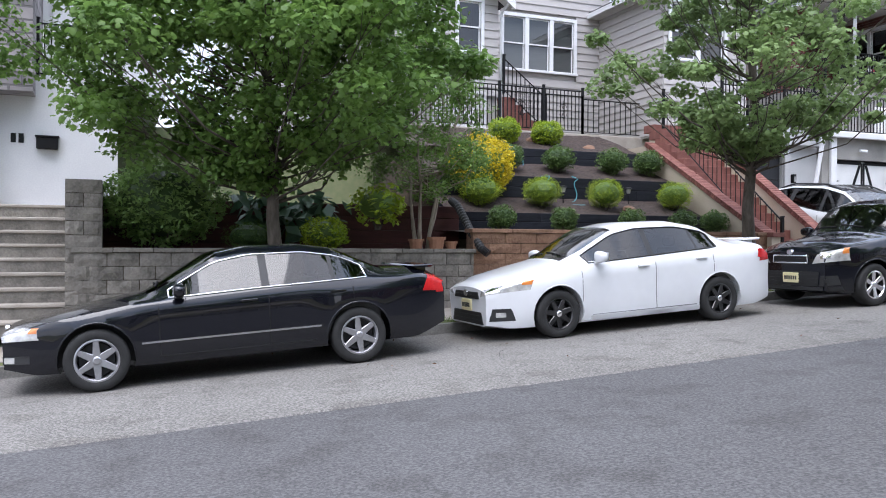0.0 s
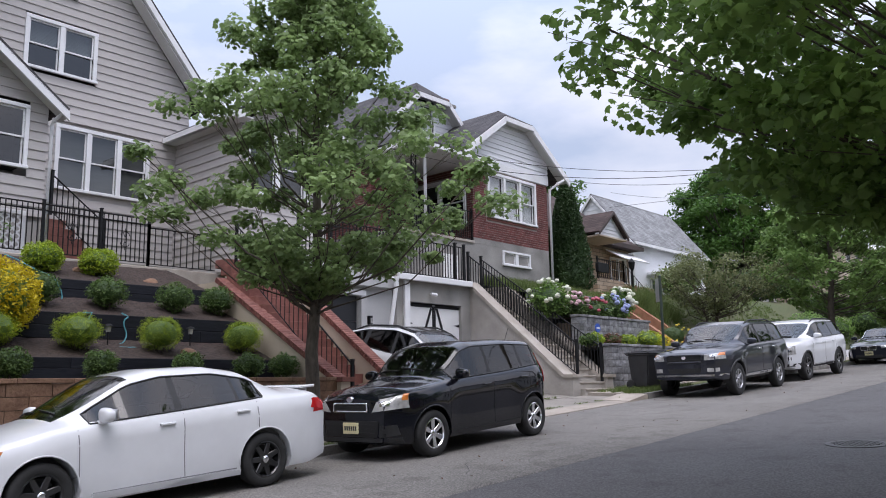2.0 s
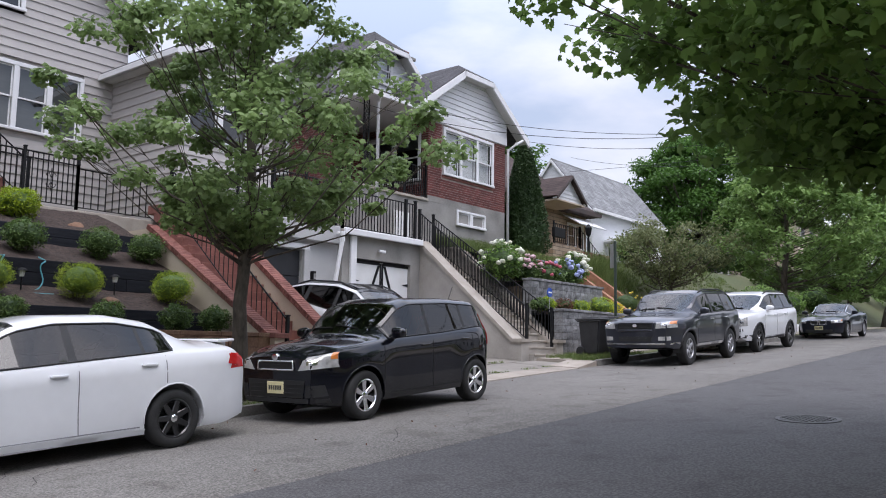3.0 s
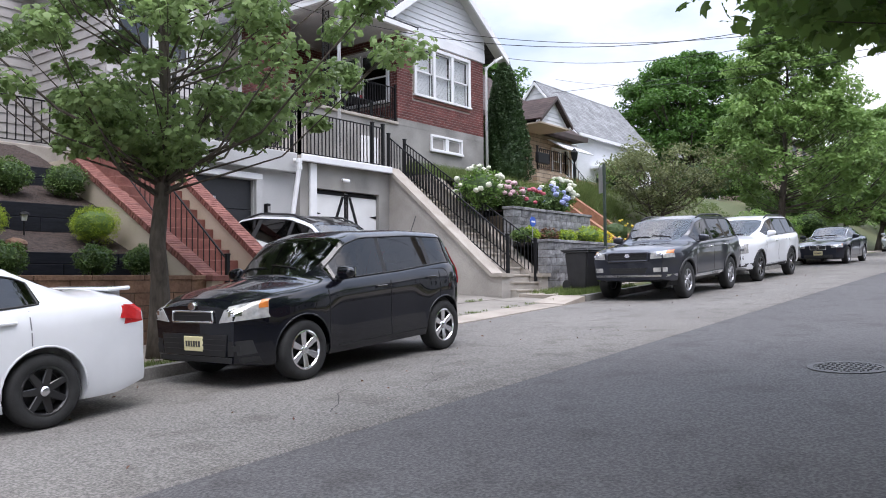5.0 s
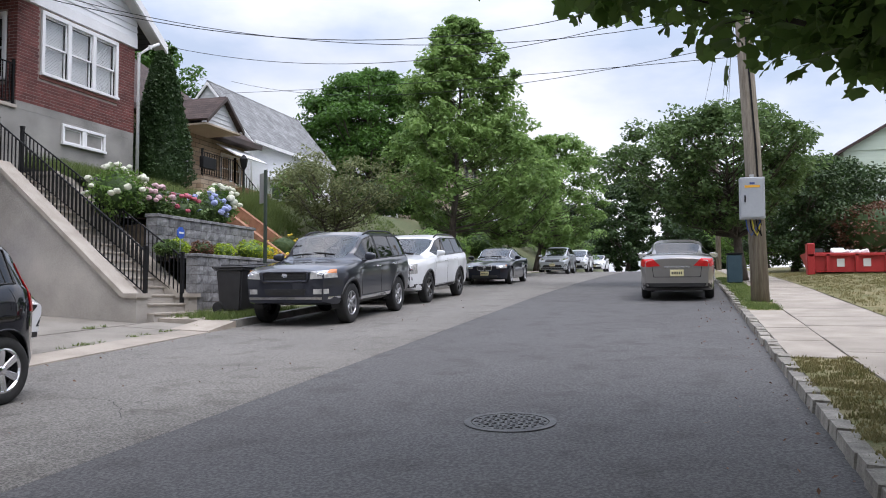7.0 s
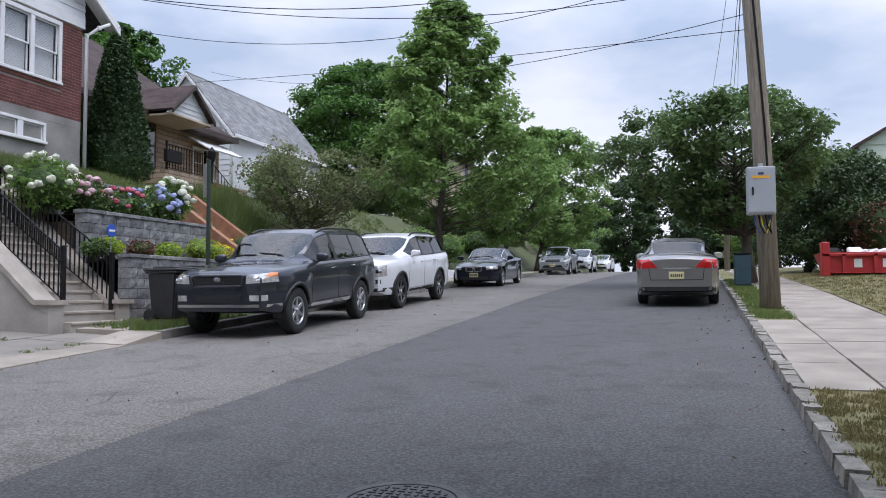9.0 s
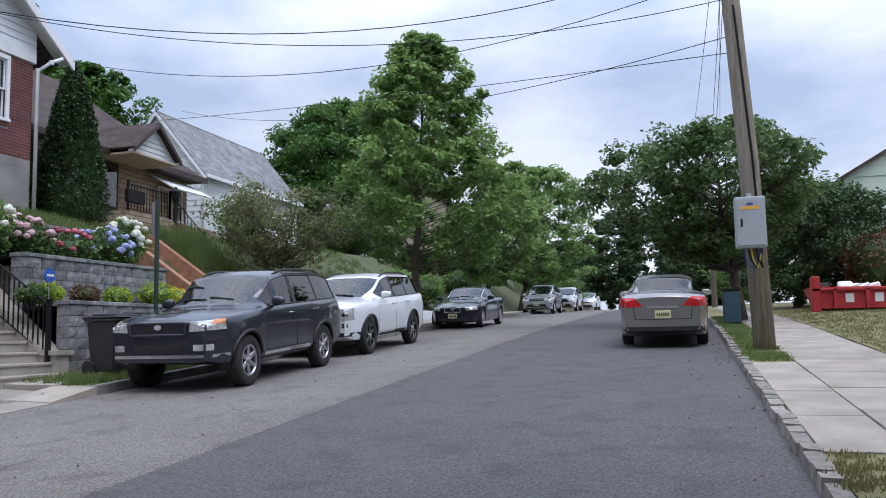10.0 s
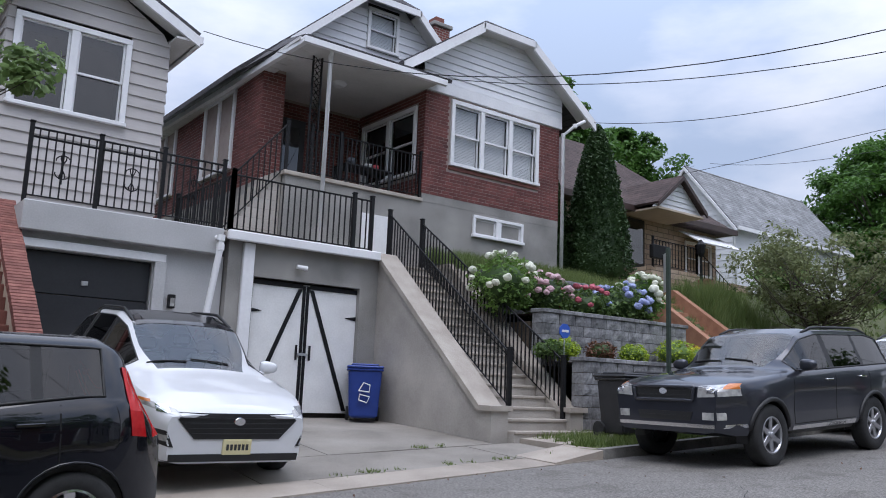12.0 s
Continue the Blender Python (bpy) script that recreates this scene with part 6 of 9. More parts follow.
for sg in (-1, 1):
    xe = AX + sg * 4.05
    roof_plane(house, [(xe, 20.95, AZ + 0.25 - 4.05 * 1.17), (xe, 31, AZ + 0.25 - 4.05 * 1.17), (AX, 31, AZ + 0.25), (AX, 20.95, AZ + 0.25)], 0.14, M_SHINGLE_DK)
    strip(house, (xe, 20.98, AZ + 0.15 - 4.05 * 1.17), (AX, 20.98, AZ + 0.15), 0.10, 0.24, M_TRIM, "rake_board")
    strip(house, (xe - sg * 0.1, 21.22, AZ + 0.0 - 4.05 * 1.17), (AX, 21.22, AZ - 0.10), 0.40, 0.05, M_SOFFIT, "soffit")
ch = part("chimney", newbox(13.2, 13.9, 24.2, 24.9, 10, 13.5, 0.02), M_BRICK, house)
part("chimney_cap", newbox(13.1, 14.0, 24.1, 25.0, 13.5, 13.62, 0.02), M_STUCCO, ch)
bm = bmesh.new()
tube(bm, [(13.55, 24.55, 13.62), (13.55, 24.55, 13.95)], 0.13, 10)
part("flue", bm, M_ALU, ch)
# left rear lower roof
roof_plane(house, [(3.6, 22.6, 9.6), (3.6, 30, 9.6), (7.2, 30, 11.3), (7.2, 22.6, 11.3)], 0.14, M_SHINGLE_DK)
strip(house, (3.6, 22.55, 9.6), (7.2, 22.55, 11.3), 0.08, 0.22, M_TRIM, "rake_board")
part("wall", newbox(3.9, 6.9, 22.8, 30, 3.5, 9.6), M_SIDING, house)
# gabled porch bay
PX, PZ = 8.05, 9.30
bay = part("porch_wall", newbox(6.55, 9.58, 19.85, 21.5, 4.55, 5.6), M_SIDING, house)
lo_p = lambda z: 6.55 if z < 8.0 else max(6.55, PX - (PZ - z) / 0.78)
hi_p = lambda z: 9.6 if z < 8.0 else min(9.6, PX + (PZ - z) / 0.78)
boards(bay, (0, 19.8, 0), VX, NF, 5.5, PZ - 0.1, lo_p, hi_p, 0.215, M_SIDING, [(8.36, 9.2, 6.5, 8.0), (7.0, 7.86, 6.5, 8.0)])
boards(bay, (9.58, 19.8, 0), VY, VX, 4.6, 8.1, lambda z: 0.0, lambda z: 1.72, 0.215, M_SIDING)
window("window_4", (0, 19.78, 0), VX, NF, 8.47, 9.10, 6.60, 7.90, 1, frame=0.09)
window("window_5", (0, 19.78, 0), VX, NF, 7.1, 7.76, 6.60, 7.90, 1, frame=0.09)
for sg in (-1, 1):
    xe = PX + sg * 1.85
    roof_plane(house, [(xe, 19.35, PZ + 0.12 - 1.85 * 0.78), (xe, 21.6, PZ + 0.12 - 1.85 * 0.78), (PX, 21.6, PZ + 0.12), (PX, 19.35, PZ + 0.12)], 0.08, M_SHINGLE_DK)
    strip(house, (xe, 19.38, PZ + 0.05 - 1.85 * 0.78), (PX, 19.38, PZ + 0.05), 0.06, 0.20, M_TRIM, "rake_board")
    strip(house, (xe, 19.6, PZ - 0.03 - 1.85 * 0.78), (PX, 19.6, PZ - 0.03), 0.36, 0.04, M_SOFFIT, "soffit")
lat = thing("lattice_panel", (8.5, 19.6, 4.65), "white diagonal lattice panel below the porch", "lattice")
for k in range(-5, 10):
    for sg in (1, -1):
        bm = bmesh.new()
        a = 7.75 + k * 0.17 if sg > 0 else 7.75 + k * 0.17 + 0.85
        za, zb = 4.65, 5.5
        x_lo, x_hi = 7.75, 9.15
        xa, xb = a, a + sg * 0.85
        t0, t1 = 0.0, 1.0
        for lim in (x_lo, x_hi):
            if abs(xb - xa) > 1e-6:
                t = (lim - xa) / (xb - xa)
                inside0 = x_lo - 1e-6 <= xa <= x_hi + 1e-6
                if (xa < x_lo and lim == x_lo) or (xa > x_hi and lim == x_hi):
                    t0 = max(t0, t)
                if (xb > x_hi and lim == x_hi) or (xb < x_lo and lim == x_lo):
                    t1 = min(t1, t)
        if t1 - t0 > 0.05:
            p0 = Vector((xa + (xb - xa) * t0, 19.62 - 0.006 * sg, za + (zb - za) * t0))
            p1 = Vector((xa + (xb - xa) * t1, 19.62 - 0.006 * sg, za + (zb - za) * t1))
            strip_d = (p1 - p0).normalized()
            s = Vector((-strip_d.z, 0, strip_d.x)) * 0.02
            slab_ring(bm, [p0 - s, p1 - s, p1 + s, p0 + s], [q + Vector((0, -0.008, 0)) for q in (p0 - s, p1 - s, p1 + s, p0 + s)])
            part("slat", bm, M_TRIM, lat)
        else:
            bm.free()
for q in ((7.72, 9.18, 5.48, 5.56), (7.72, 9.18, 4.6, 4.67), (7.72, 7.79, 4.67, 5.48), (9.11, 9.18, 4.67, 5.48)):
    part("frame", newbox(q[0], q[1], 19.58, 19.64, q[2], q[3]), M_TRIM, lat)
stoop = thing("brick_stoop", (10.2, 20.2, 4.6), "small red brick stoop with steps behind the fence", "steps")
for k in range(5):
    part("step", newbox(9.62 , 11.0 - k * 0.22, 19.75, 20.9, 4.55 + k * 0.19, 4.55 + (k + 1) * 0.19, 0.008), M_REDSTEP, stoop)
railing("stoop_railing", (11.0, 19.72, 4.65), (9.75, 19.72, 5.6), 0.9, "black iron handrail on the brick stoop", 10)
downpipe([(9.85, 19.45, 7.95), (9.7, 19.7, 7.75), (9.68, 19.75, 7.6), (9.68, 19.75, 4.65)], 0.04, "taupe downpipe at the porch corner")

# right wing of the taupe house
WX, WZ = 15.2, 9.25
wing = part("wing_wall", newbox(13.8, 16.5, 18.45, 24, 4.55, 5.0), M_SIDING, house)
boards(wing, (0, 18.38, 0), VX, NF, 4.62, WZ, lambda z: 13.8 if z < 8.35 else WX - (WZ - z) / 0.62, lambda z: 16.55 if z < 8.35 else WX + (WZ - z) / 0.62, 0.215, M_SIDING, [(13.92, 15.86, 6.5, 8.2)])
boards(wing, (13.8, 18.38, 0), VY, -VX, 4.6, 8.45, lambda z: 0.0, lambda z: 3.1, 0.215, M_SIDING)
boards(wing, (16.55, 18.38, 0), VY, VX, 4.6, 8.4, lambda z: 0.0, lambda z: 6, 0.215, M_SIDING)
window("window_6", (0, 18.35, 0), VX, NF, 14.02, 15.76, 6.62, 8.1, 2, mull=0.14)
for sg in (-1, 1):
    xe = WX + sg * 1.78
    roof_plane(house, [(xe, 17.95, WZ + 0.2 - 1.78 * 0.5), (xe, 24, WZ + 0.2 - 1.78 * 0.5), (WX, 24, WZ + 0.2), (WX, 17.95, WZ + 0.2)], 0.07, M_SHINGLE_DK)
    strip(house, (xe, 17.98, WZ + 0.13 - 1.78 * 0.5), (WX, 17.98, WZ + 0.13), 0.06, 0.2, M_TRIM, "rake_board")
    strip(house, (xe, 18.18, WZ + 0.02 - 1.78 * 0.5), (WX, 18.18, WZ + 0.02), 0.38, 0.04, M_SOFFIT, "soffit")
    strip(house, (xe, 17.95, WZ + 0.14 - 1.78 * 0.5), (xe, 23, WZ + 0.14 - 1.78 * 0.5), 0.12, 0.14, M_TRIM, "gutter")
    strip(house, (WX + sg * 1.55, 17.98, 8.4), (WX + sg * 1.55, 23, 8.4), 0.42, 0.04, M_SOFFIT, "soffit")

# red brick bungalow
bung = thing("house", (23, 20, 4.5), "red brick bungalow on a stucco base with clipped gables", "house")
F = 17.6


def brick_panel(x0, x1, y0, y1, z0, z1, mt=M_MORTAR, name="wall_panel"):
    return part(name, newbox(x0, x1, y0, y1, z0, z1), mt, bung)


brick_panel(18.75, 26.15, F, F + 0.25, 4.3, 6.12, M_STUCCO, "base_wall")
brick_panel(22.0, 26.15, F - 0.004, F + 0.25, 6.12, 6.30, M_STUCCO, "base_wall")
brick_panel(22.0, 22.72, F, F + 0.22, 6.30, 8.66)
brick_panel(25.40, 26.15, F, F + 0.22, 6.30, 8.66)
brick_panel(22.72, 25.40, F, F + 0.22, 6.30, 7.08)
brick_panel(22.72, 25.40, F, F + 0.22, 8.56, 8.66)
brick_panel(25.93, 26.15, F + 0.22, 27, 4.3, 8.66)
brick_panel(22.0, 22.2, F + 0.22, 17.85, 6.30, 8.66)
brick_panel(22.0, 22.2, 17.85, 20.2, 6.30, 6.75)
brick_panel(22.0, 22.2, 20.2, 20.6, 6.30, 8.66)
brick_panel(22.0, 22.2, 17.85, 20.2, 8.35, 8.66)
window("window_7", (0, F - 0.01, 0), VX, NF, 22.80, 25.32, 7.12, 8.50, 3, blind=0.95, label="white triple window with closed blinds")
window("window_8", (22.0, 0, 0), VY, -VX, 17.98, 20.08, 6.85, 8.25, 2, blind=0.3)
window("window_9", (0, F - 0.006, 0), VX, NF, 23.50, 24.90, 5.60, 5.97, 2, frame=0.07, mull=0.16, label="small white basement window", fixed=True)
part("sill_course", newbox(22.68, 25.44, F - 0.035, F - 0.002, 6.96, 7.045, 0.005), M_REDCOPING, bung)
# porch: floor, left body, back wall, ceiling
brick_panel(18.75, 22.0, F + 0.25, 20.6, 4.3, 6.10, M_STUCCO, "porch_base")
part("porch_floor", newbox(18.7, 22.0, F - 0.05, 20.6, 6.10, 6.18, 0.01), M_STEP, bung)
brick_panel(18.7, 19.2, 18.85, 27, 6.18, 8.66)
brick_panel(19.2, 22.0, 20.4, 20.6, 6.18, 8.66)
brick_panel(18.68, 18.75, 18.85, 27, 4.3, 6.18, M_STUCCO, "base_wall")
part("porch_ceiling", newbox(18.6, 22.0, 17.1, 20.6, 8.66, 8.72), M_SOFFIT, bung)
ed = thing("door_1", (20.0, 20.38, 6.18), "dark entry door with a glazed storm panel", "door", "", "structure")
part("door_leaf", newbox(19.6, 20.5, 20.33, 20.39, 6.18, 8.2, 0.01), M_BLACKDOOR, ed)
part("pane", wquad((0, 20.324, 0), VX, NF, 19.75, 20.35, 0, 6.5, 8.0), M_GLASS, ed)
window("window_10", (18.7, 0, 0), VY, -VX, 20.3, 21.9, 6.75, 8.45, 2, blind=0.5)
window("window_11", (18.7, 0, 0), VY, -VX, 24.0, 25.4, 6.75, 8.45, 2, blind=0.5)
ud = thing("door_2", (20.85, F - 0.02, 4.6), "white painted low door in the stucco base", "door", "", "structure")
part("door_leaf", newbox(20.5, 21.15, F - 0.04, F - 0.004, 4.6, 5.62, 0.006), M_WHITEDOOR, ud)
# porch column of iron tracery
col = thing("porch_column", (19.12, 17.42, 6.18), "black iron tracery porch column", "column")
for dx in (-0.10, 0.10):
    part("upright", newbox(19.30 + dx - 0.014, 19.30 + dx + 0.014, 17.62, 17.65, 6.18, 8.66), M_IRON, col)
bm = bmesh.new()
for k in range(18):
    z = 6.22 + k * 0.135
    pts = [(19.30 + 0.085 * math.sin(a), 17.635, z + 0.065 + 0.06 * math.sin(2 * a)) for a in [i * 2 * math.pi / 12 for i in range(13)]]
    tube(bm, pts, 0.010, 4)
tr = part("tracery", bm, M_IRON, col)
railing("porch_railing", (19.3, 17.66, 6.18), (21.98, 17.66, 6.18), 0.95, "black iron porch railing", 26, posts=(0, 0.25, 1.0))
# porch side steps
pst = thing("porch_steps", (18.2, 18.2, 4.6), "grey stucco side steps up to the porch", "steps")
for k in range(8):
    part("step", newbox(17.45 + k * 0.17, 18.74, 17.75, 18.8, 4.57 + k * 0.2, 4.57 + (k + 1) * 0.2, 0.008), M_STUCCO_LT, pst)
railing("step_railing", (17.45, 17.72, 4.62), (18.8, 17.72, 6.2), 0.95, "black iron railing beside the porch steps", 12, post_w=0.03)
# bay gable
GX, GZ, SL, CZ = 24.05, 11.08, 0.71, 10.52
part("frieze", newbox(21.95, 26.2, F - 0.06, F + 0.1, 8.66, 8.93, 0.01), M_TRIM, bung)
boards(bung, (0, F - 0.02, 0), VX, NF, 8.93, CZ + 0.02, lambda z: max(21.9, GX - (GZ - 0.12 - z) / SL), lambda z: min(26.2, GX + (GZ - 0.12 - z) / SL), 0.17, M_WHITESIDING)
cw = (GZ - CZ) / SL
for sg in (-1, 1):
    xe = GX + sg * 2.95
    ze = GZ - 2.95 * SL
    bm = bmesh.new()
    pts = [(xe, F - 0.42, ze), (xe, 24, ze), (GX, 24, GZ), (GX, F + 0.45, GZ), (GX + sg * cw, F - 0.42, CZ)]
    up = [bm.verts.new(p) for p in pts]
    dn = [bm.verts.new((p[0], p[1], p[2] - 0.10)) for p in pts]
    bm.faces.new(up)
    bm.faces.new(dn[::-1])
    for i in range(5):
        bm.faces.new((up[i], up[(i + 1) % 5], dn[(i + 1) % 5], dn[i]))
    bmesh.ops.recalc_face_normals(bm, faces=bm.faces)
    part("roof", bm, M_SHINGLE_DK, bung)
    strip(bung, (xe, F - 0.44, ze - 0.04), (GX + sg * cw, F - 0.44, CZ - 0.04), 0.06, 0.24, M_TRIM, "rake_board")
    strip(bung, (xe, F - 0.22, ze - 0.11), (GX + sg * cw, F - 0.22, CZ - 0.11), 0.40, 0.03, M_SOFFIT, "soffit")
strip(bung, (GX - cw - 0.03, F - 0.44, CZ - 0.04), (GX + cw + 0.03, F - 0.44, CZ - 0.04), 0.06, 0.16, M_TRIM, "rake_board")
strip(bung, (GX - cw, F - 0.22, CZ - 0.11), (GX + cw, F - 0.22, CZ - 0.11), 0.40, 0.03, M_SOFFIT, "soffit")
bm = bmesh.new()
a = [bm.verts.new(p) for p in ((GX - cw, F - 0.43, CZ + 0.005), (GX + cw, F - 0.43, CZ + 0.005), (GX, F + 0.47, GZ + 0.01))]
b = [bm.verts.new((v.co.x, v.co.y, v.co.z - 0.09)) for v in a]
bm.faces.new(a), bm.faces.new(b[::-1])
for i in range(3):
    bm.faces.new((a[i], a[(i + 1) % 3], b[(i + 1) % 3], b[i]))
bmesh.ops.recalc_face_normals(bm, faces=bm.faces)
part("clipped_roof", bm, M_SHINGLE_DK, bung)
# main gable behind, with left eave over the porch
MX, MZ, MS, MC, MY = 22.15, 12.15, 0.90, 11.45, 19.75
boards(bung, (0, MY, 0), VX, NF, 9.4, MC + 0.02, lambda z: MX - (MZ - 0.15 - z) / MS, lambda z: MX + (MZ - 0.15 - z) / MS, 0.2, M_WHITESIDING, [(21.66, 22.6, 10.2, 11.3)])
window("window_12", (0, MY - 0.02, 0), VX, NF, 21.74, 22.5, 10.28, 11.2, 1, frame=0.08, blind=0.95)
mw = (MZ - MC) / MS
for sg in (-1, 1):
    w = 3.95
    xe, ze = MX + sg * w, MZ - w * MS
    bm = bmesh.new()
    pts = [(xe, MY - 0.42, ze), (xe, 27.5, ze), (MX, 27.5, MZ), (MX, MY + 0.4, MZ), (MX + sg * mw, MY - 0.42, MC)]
    up = [bm.verts.new(p) for p in pts]
    dn = [bm.verts.new((p[0], p[1], p[2] - 0.12)) for p in pts]
    bm.faces.new(up)
    bm.faces.new(dn[::-1])
    for i in range(5):
        bm.faces.new((up[i], up[(i + 1) % 5], dn[(i + 1) % 5], dn[i]))
    bmesh.ops.recalc_face_normals(bm, faces=bm.faces)
    part("roof", bm, M_SHINGLE_DK, bung)
    fr = 0.68
    xr, zr = MX + sg * w * fr, MZ - w * fr * MS
    strip(bung, (xr, MY - 0.44, zr - 0.04), (MX + sg * mw, MY - 0.44, MC - 0.04), 0.06, 0.22, M_TRIM, "rake_board")
    strip(bung, (xr, MY - 0.22, zr - 0.11), (MX + sg * mw, MY - 0.22, MC - 0.11), 0.40, 0.03, M_SOFFIT, "soffit")
strip(bung, (MX - mw - 0.03, MY - 0.44, MC - 0.04), (MX + mw + 0.03, MY - 0.44, MC - 0.04), 0.06, 0.16, M_TRIM, "rake_board")
bm = bmesh.new()
a = [bm.verts.new(p) for p in ((MX - mw, MY - 0.43, MC + 0.005), (MX + mw, MY - 0.43, MC + 0.005), (MX, MY + 0.42, MZ + 0.01))]
b = [bm.verts.new((v.co.x, v.co.y, v.co.z - 0.09)) for v in a]
bm.faces.new(a), bm.faces.new(b[::-1])
for i in range(3):
    bm.faces.new((a[i], a[(i + 1) % 3], b[(i + 1) % 3], b[i]))
bmesh.ops.recalc_face_normals(bm, faces=bm.faces)
part("clipped_roof", bm, M_SHINGLE_DK, bung)
roof_plane(bung, [(18.75, 17.05, 8.80), (22.3, 17.05, 8.80), (22.3, MY + 0.1, 9.75), (19.48, MY + 0.1, 9.75)], 0.08, M_SHINGLE_DK, "porch_roof")
roof_plane(bung, [(18.7, 17.06, 8.79), (18.4, MY - 0.3, 8.66), (19.48, MY + 0.1, 9.78), (19.47, MY + 0.08, 9.77)], 0.06, M_SHINGLE_DK, "porch_roof")
strip(bung, (18.64, 17.0, 8.71), (22.1, 17.0, 8.71), 0.10, 0.12, M_TRIM, "gutter")
strip(bung, (18.68, 17.0, 8.70), (18.3, 27.4, 8.48), 0.10, 0.12, M_TRIM, "gutter")
for k in range(34):
    y = 17.08 + k * 0.305
    z = 8.62 - 0.008 * k
    part("soffit", newbox(18.72 - 0.0115 * k, 18.98 - 0.0085 * k, y, y + 0.295, z - 0.02, z, 0.004), M_SOFFIT, bung)
chm = part("chimney", newbox(24.6, 25.15, 21.0, 21.6, 9.2, 12.15, 0.02), M_BRICK, bung)
part("chimney_cap", newbox(24.54, 25.21, 20.94, 21.66, 12.15, 12.27, 0.02), M_STUCCO, chm)
part("flue", newbox(24.72, 25.03, 21.12, 21.48, 12.27, 12.5, 0.02), M_REDCOPING, chm)
lampc = thing("ceiling_lamp", (20.37, 18.62, 8.60), "small round white porch ceiling lamp", "ceiling lamp")
bm = bmesh.new()
tube(bm, [(20.37, 18.62, 8.66), (20.37, 18.62, 8.63), (20.37, 18.62, 8.57)], [0.17, 0.17, 0.10], 18)
part("shade", bm, M_TRIM, lampc, smooth=False)
# table and cushions behind the porch railing
ptb = thing("porch_table", (20.9, 18.3, 6.18), "low dark table with clutter on the porch", "table")
part("tabletop", newbox(20.3, 21.5, 18.0, 18.6, 6.70, 6.74, 0.01), M_BLACKDOOR, ptb)
for lx in (20.36, 21.44):
    for ly in (18.06, 18.54):
        part("leg", newbox(lx - 0.025, lx + 0.025, ly - 0.025, ly + 0.025, 6.18, 6.70), M_BLACKDOOR, ptb)
for lx, ly, w_, h_, c_, nm, lb in ((20.55, 18.2, 0.09, 0.16, (0.10, 0.11, 0.13), "plant_pot", "dark glazed pot on the porch table"), (20.95, 18.2, 0.12, 0.10, (0.62, 0.62, 0.60), "bowl", "white bowl on the porch table"), (21.2, 18.25, 0.07, 0.14, (0.45, 0.06, 0.07), "jug", "small red jug on the porch table")):
    ob_ = thing(nm, (lx, ly, 6.74), lb, nm.replace("_", " "))
    bm = bmesh.new()
    tube(bm, [(lx, ly, 6.74), (lx, ly, 6.74 + h_ * 0.6), (lx, ly, 6.74 + h_)], [w_ * 0.7, w_, w_ * 0.85], 14)
    part("vessel", bm, mat(nm + "_glaze", c_, tuple(v * 0.85 for v in c_), 8, 0.4), ob_, smooth=True)
part("chimney_cap", newbox(25.12, 25.88, 22.42, 23.18, 12.3, 12.4, 0.02), M_STUCCO, chm)

# tan stone house with brown hip roof
st = thing("house", (33, 22, 4.8), "tan stone house with a brown hipped shingle roof", "house")
part("wall", newbox(28.4, 36.2, 20.0, 27, 4.2, 7.85), M_FIELDSTONE, st)
bm = bmesh.new()
e = [(27.9, 19.55, 7.85), (36.65, 19.55, 7.85), (36.65, 27.4, 7.85), (27.9, 27.4, 7.85)]
rg = [(31.0, 23.5, 11.1), (33.6, 23.5, 11.1)]
ev = [bm.verts.new(p) for p in e]
el = [bm.verts.new((p[0], p[1], p[2] - 0.16)) for p in e]
rv = [bm.verts.new(p) for p in rg]
for q in ((ev[0], ev[1], rv[1], rv[0]), (ev[2], ev[3], rv[0], rv[1])):
    bm.faces.new(q)
bm.faces.new((ev[1], ev[2], rv[1]))
bm.faces.new((ev[3], ev[0], rv[0]))
bm.faces.new(el[::-1])
for i in range(4):
    bm.faces.new((el[i], el[(i + 1) % 4], ev[(i + 1) % 4], ev[i]))
bmesh.ops.recalc_face_normals(bm, faces=bm.faces)
part("roof", bm, M_SHINGLE_BR, st)
strip(st, (27.9, 19.5, 7.86), (36.7, 19.5, 7.86), 0.1, 0.18, M_BROWNTRIM, "gutter")
EX, EZ = 32.45, 8.85
for sg in (-1, 1):
    roof_plane(st, [(EX + sg * 1.2, 18.55, 7.85), (EX + sg * 1.2, 20.9, 7.85), (EX, 21.6, EZ), (EX, 18.55, EZ)], 0.08, M_SHINGLE_BR)
    strip(st, (EX + sg * 1.2, 18.53, 7.83), (EX, 18.53, EZ - 0.02), 0.06, 0.14, M_BROWNTRIM, "rake_board")
boards(st, (0, 18.75, 0), VX, NF, 7.72, EZ - 0.12, lambda z: EX - (EZ - 0.1 - z) / 0.86, lambda z: EX + (EZ - 0.1 - z) / 0.86, 0.16, M_WHITESIDING)
part("portico_soffit", newbox(EX - 1.12, EX + 1.12, 18.6, 20.0, 7.66, 7.72), M_CREAM, st)
d3 = thing("door_3", (31.9, 19.97, 5.9), "dark front door with a pale storm door", "door", "", "structure")
part("door_leaf", newbox(31.45, 32.35, 19.93, 19.99, 5.9, 7.6, 0.01), M_ROOMSHADE_DOOR, d3)
part("frame", newbox(31.35, 31.44, 19.9, 19.99, 5.9, 7.66), M_BROWNTRIM, d3)
part("pane", wquad((0, 19.92, 0), VX, NF, 31.55, 32.25, 0, 6.2, 7.5), M_GLASS, d3)
window("window_13", (0, 19.98, 0), VX, NF, 34.5, 35.8, 6.2, 7.2, 2, frame=0.06)
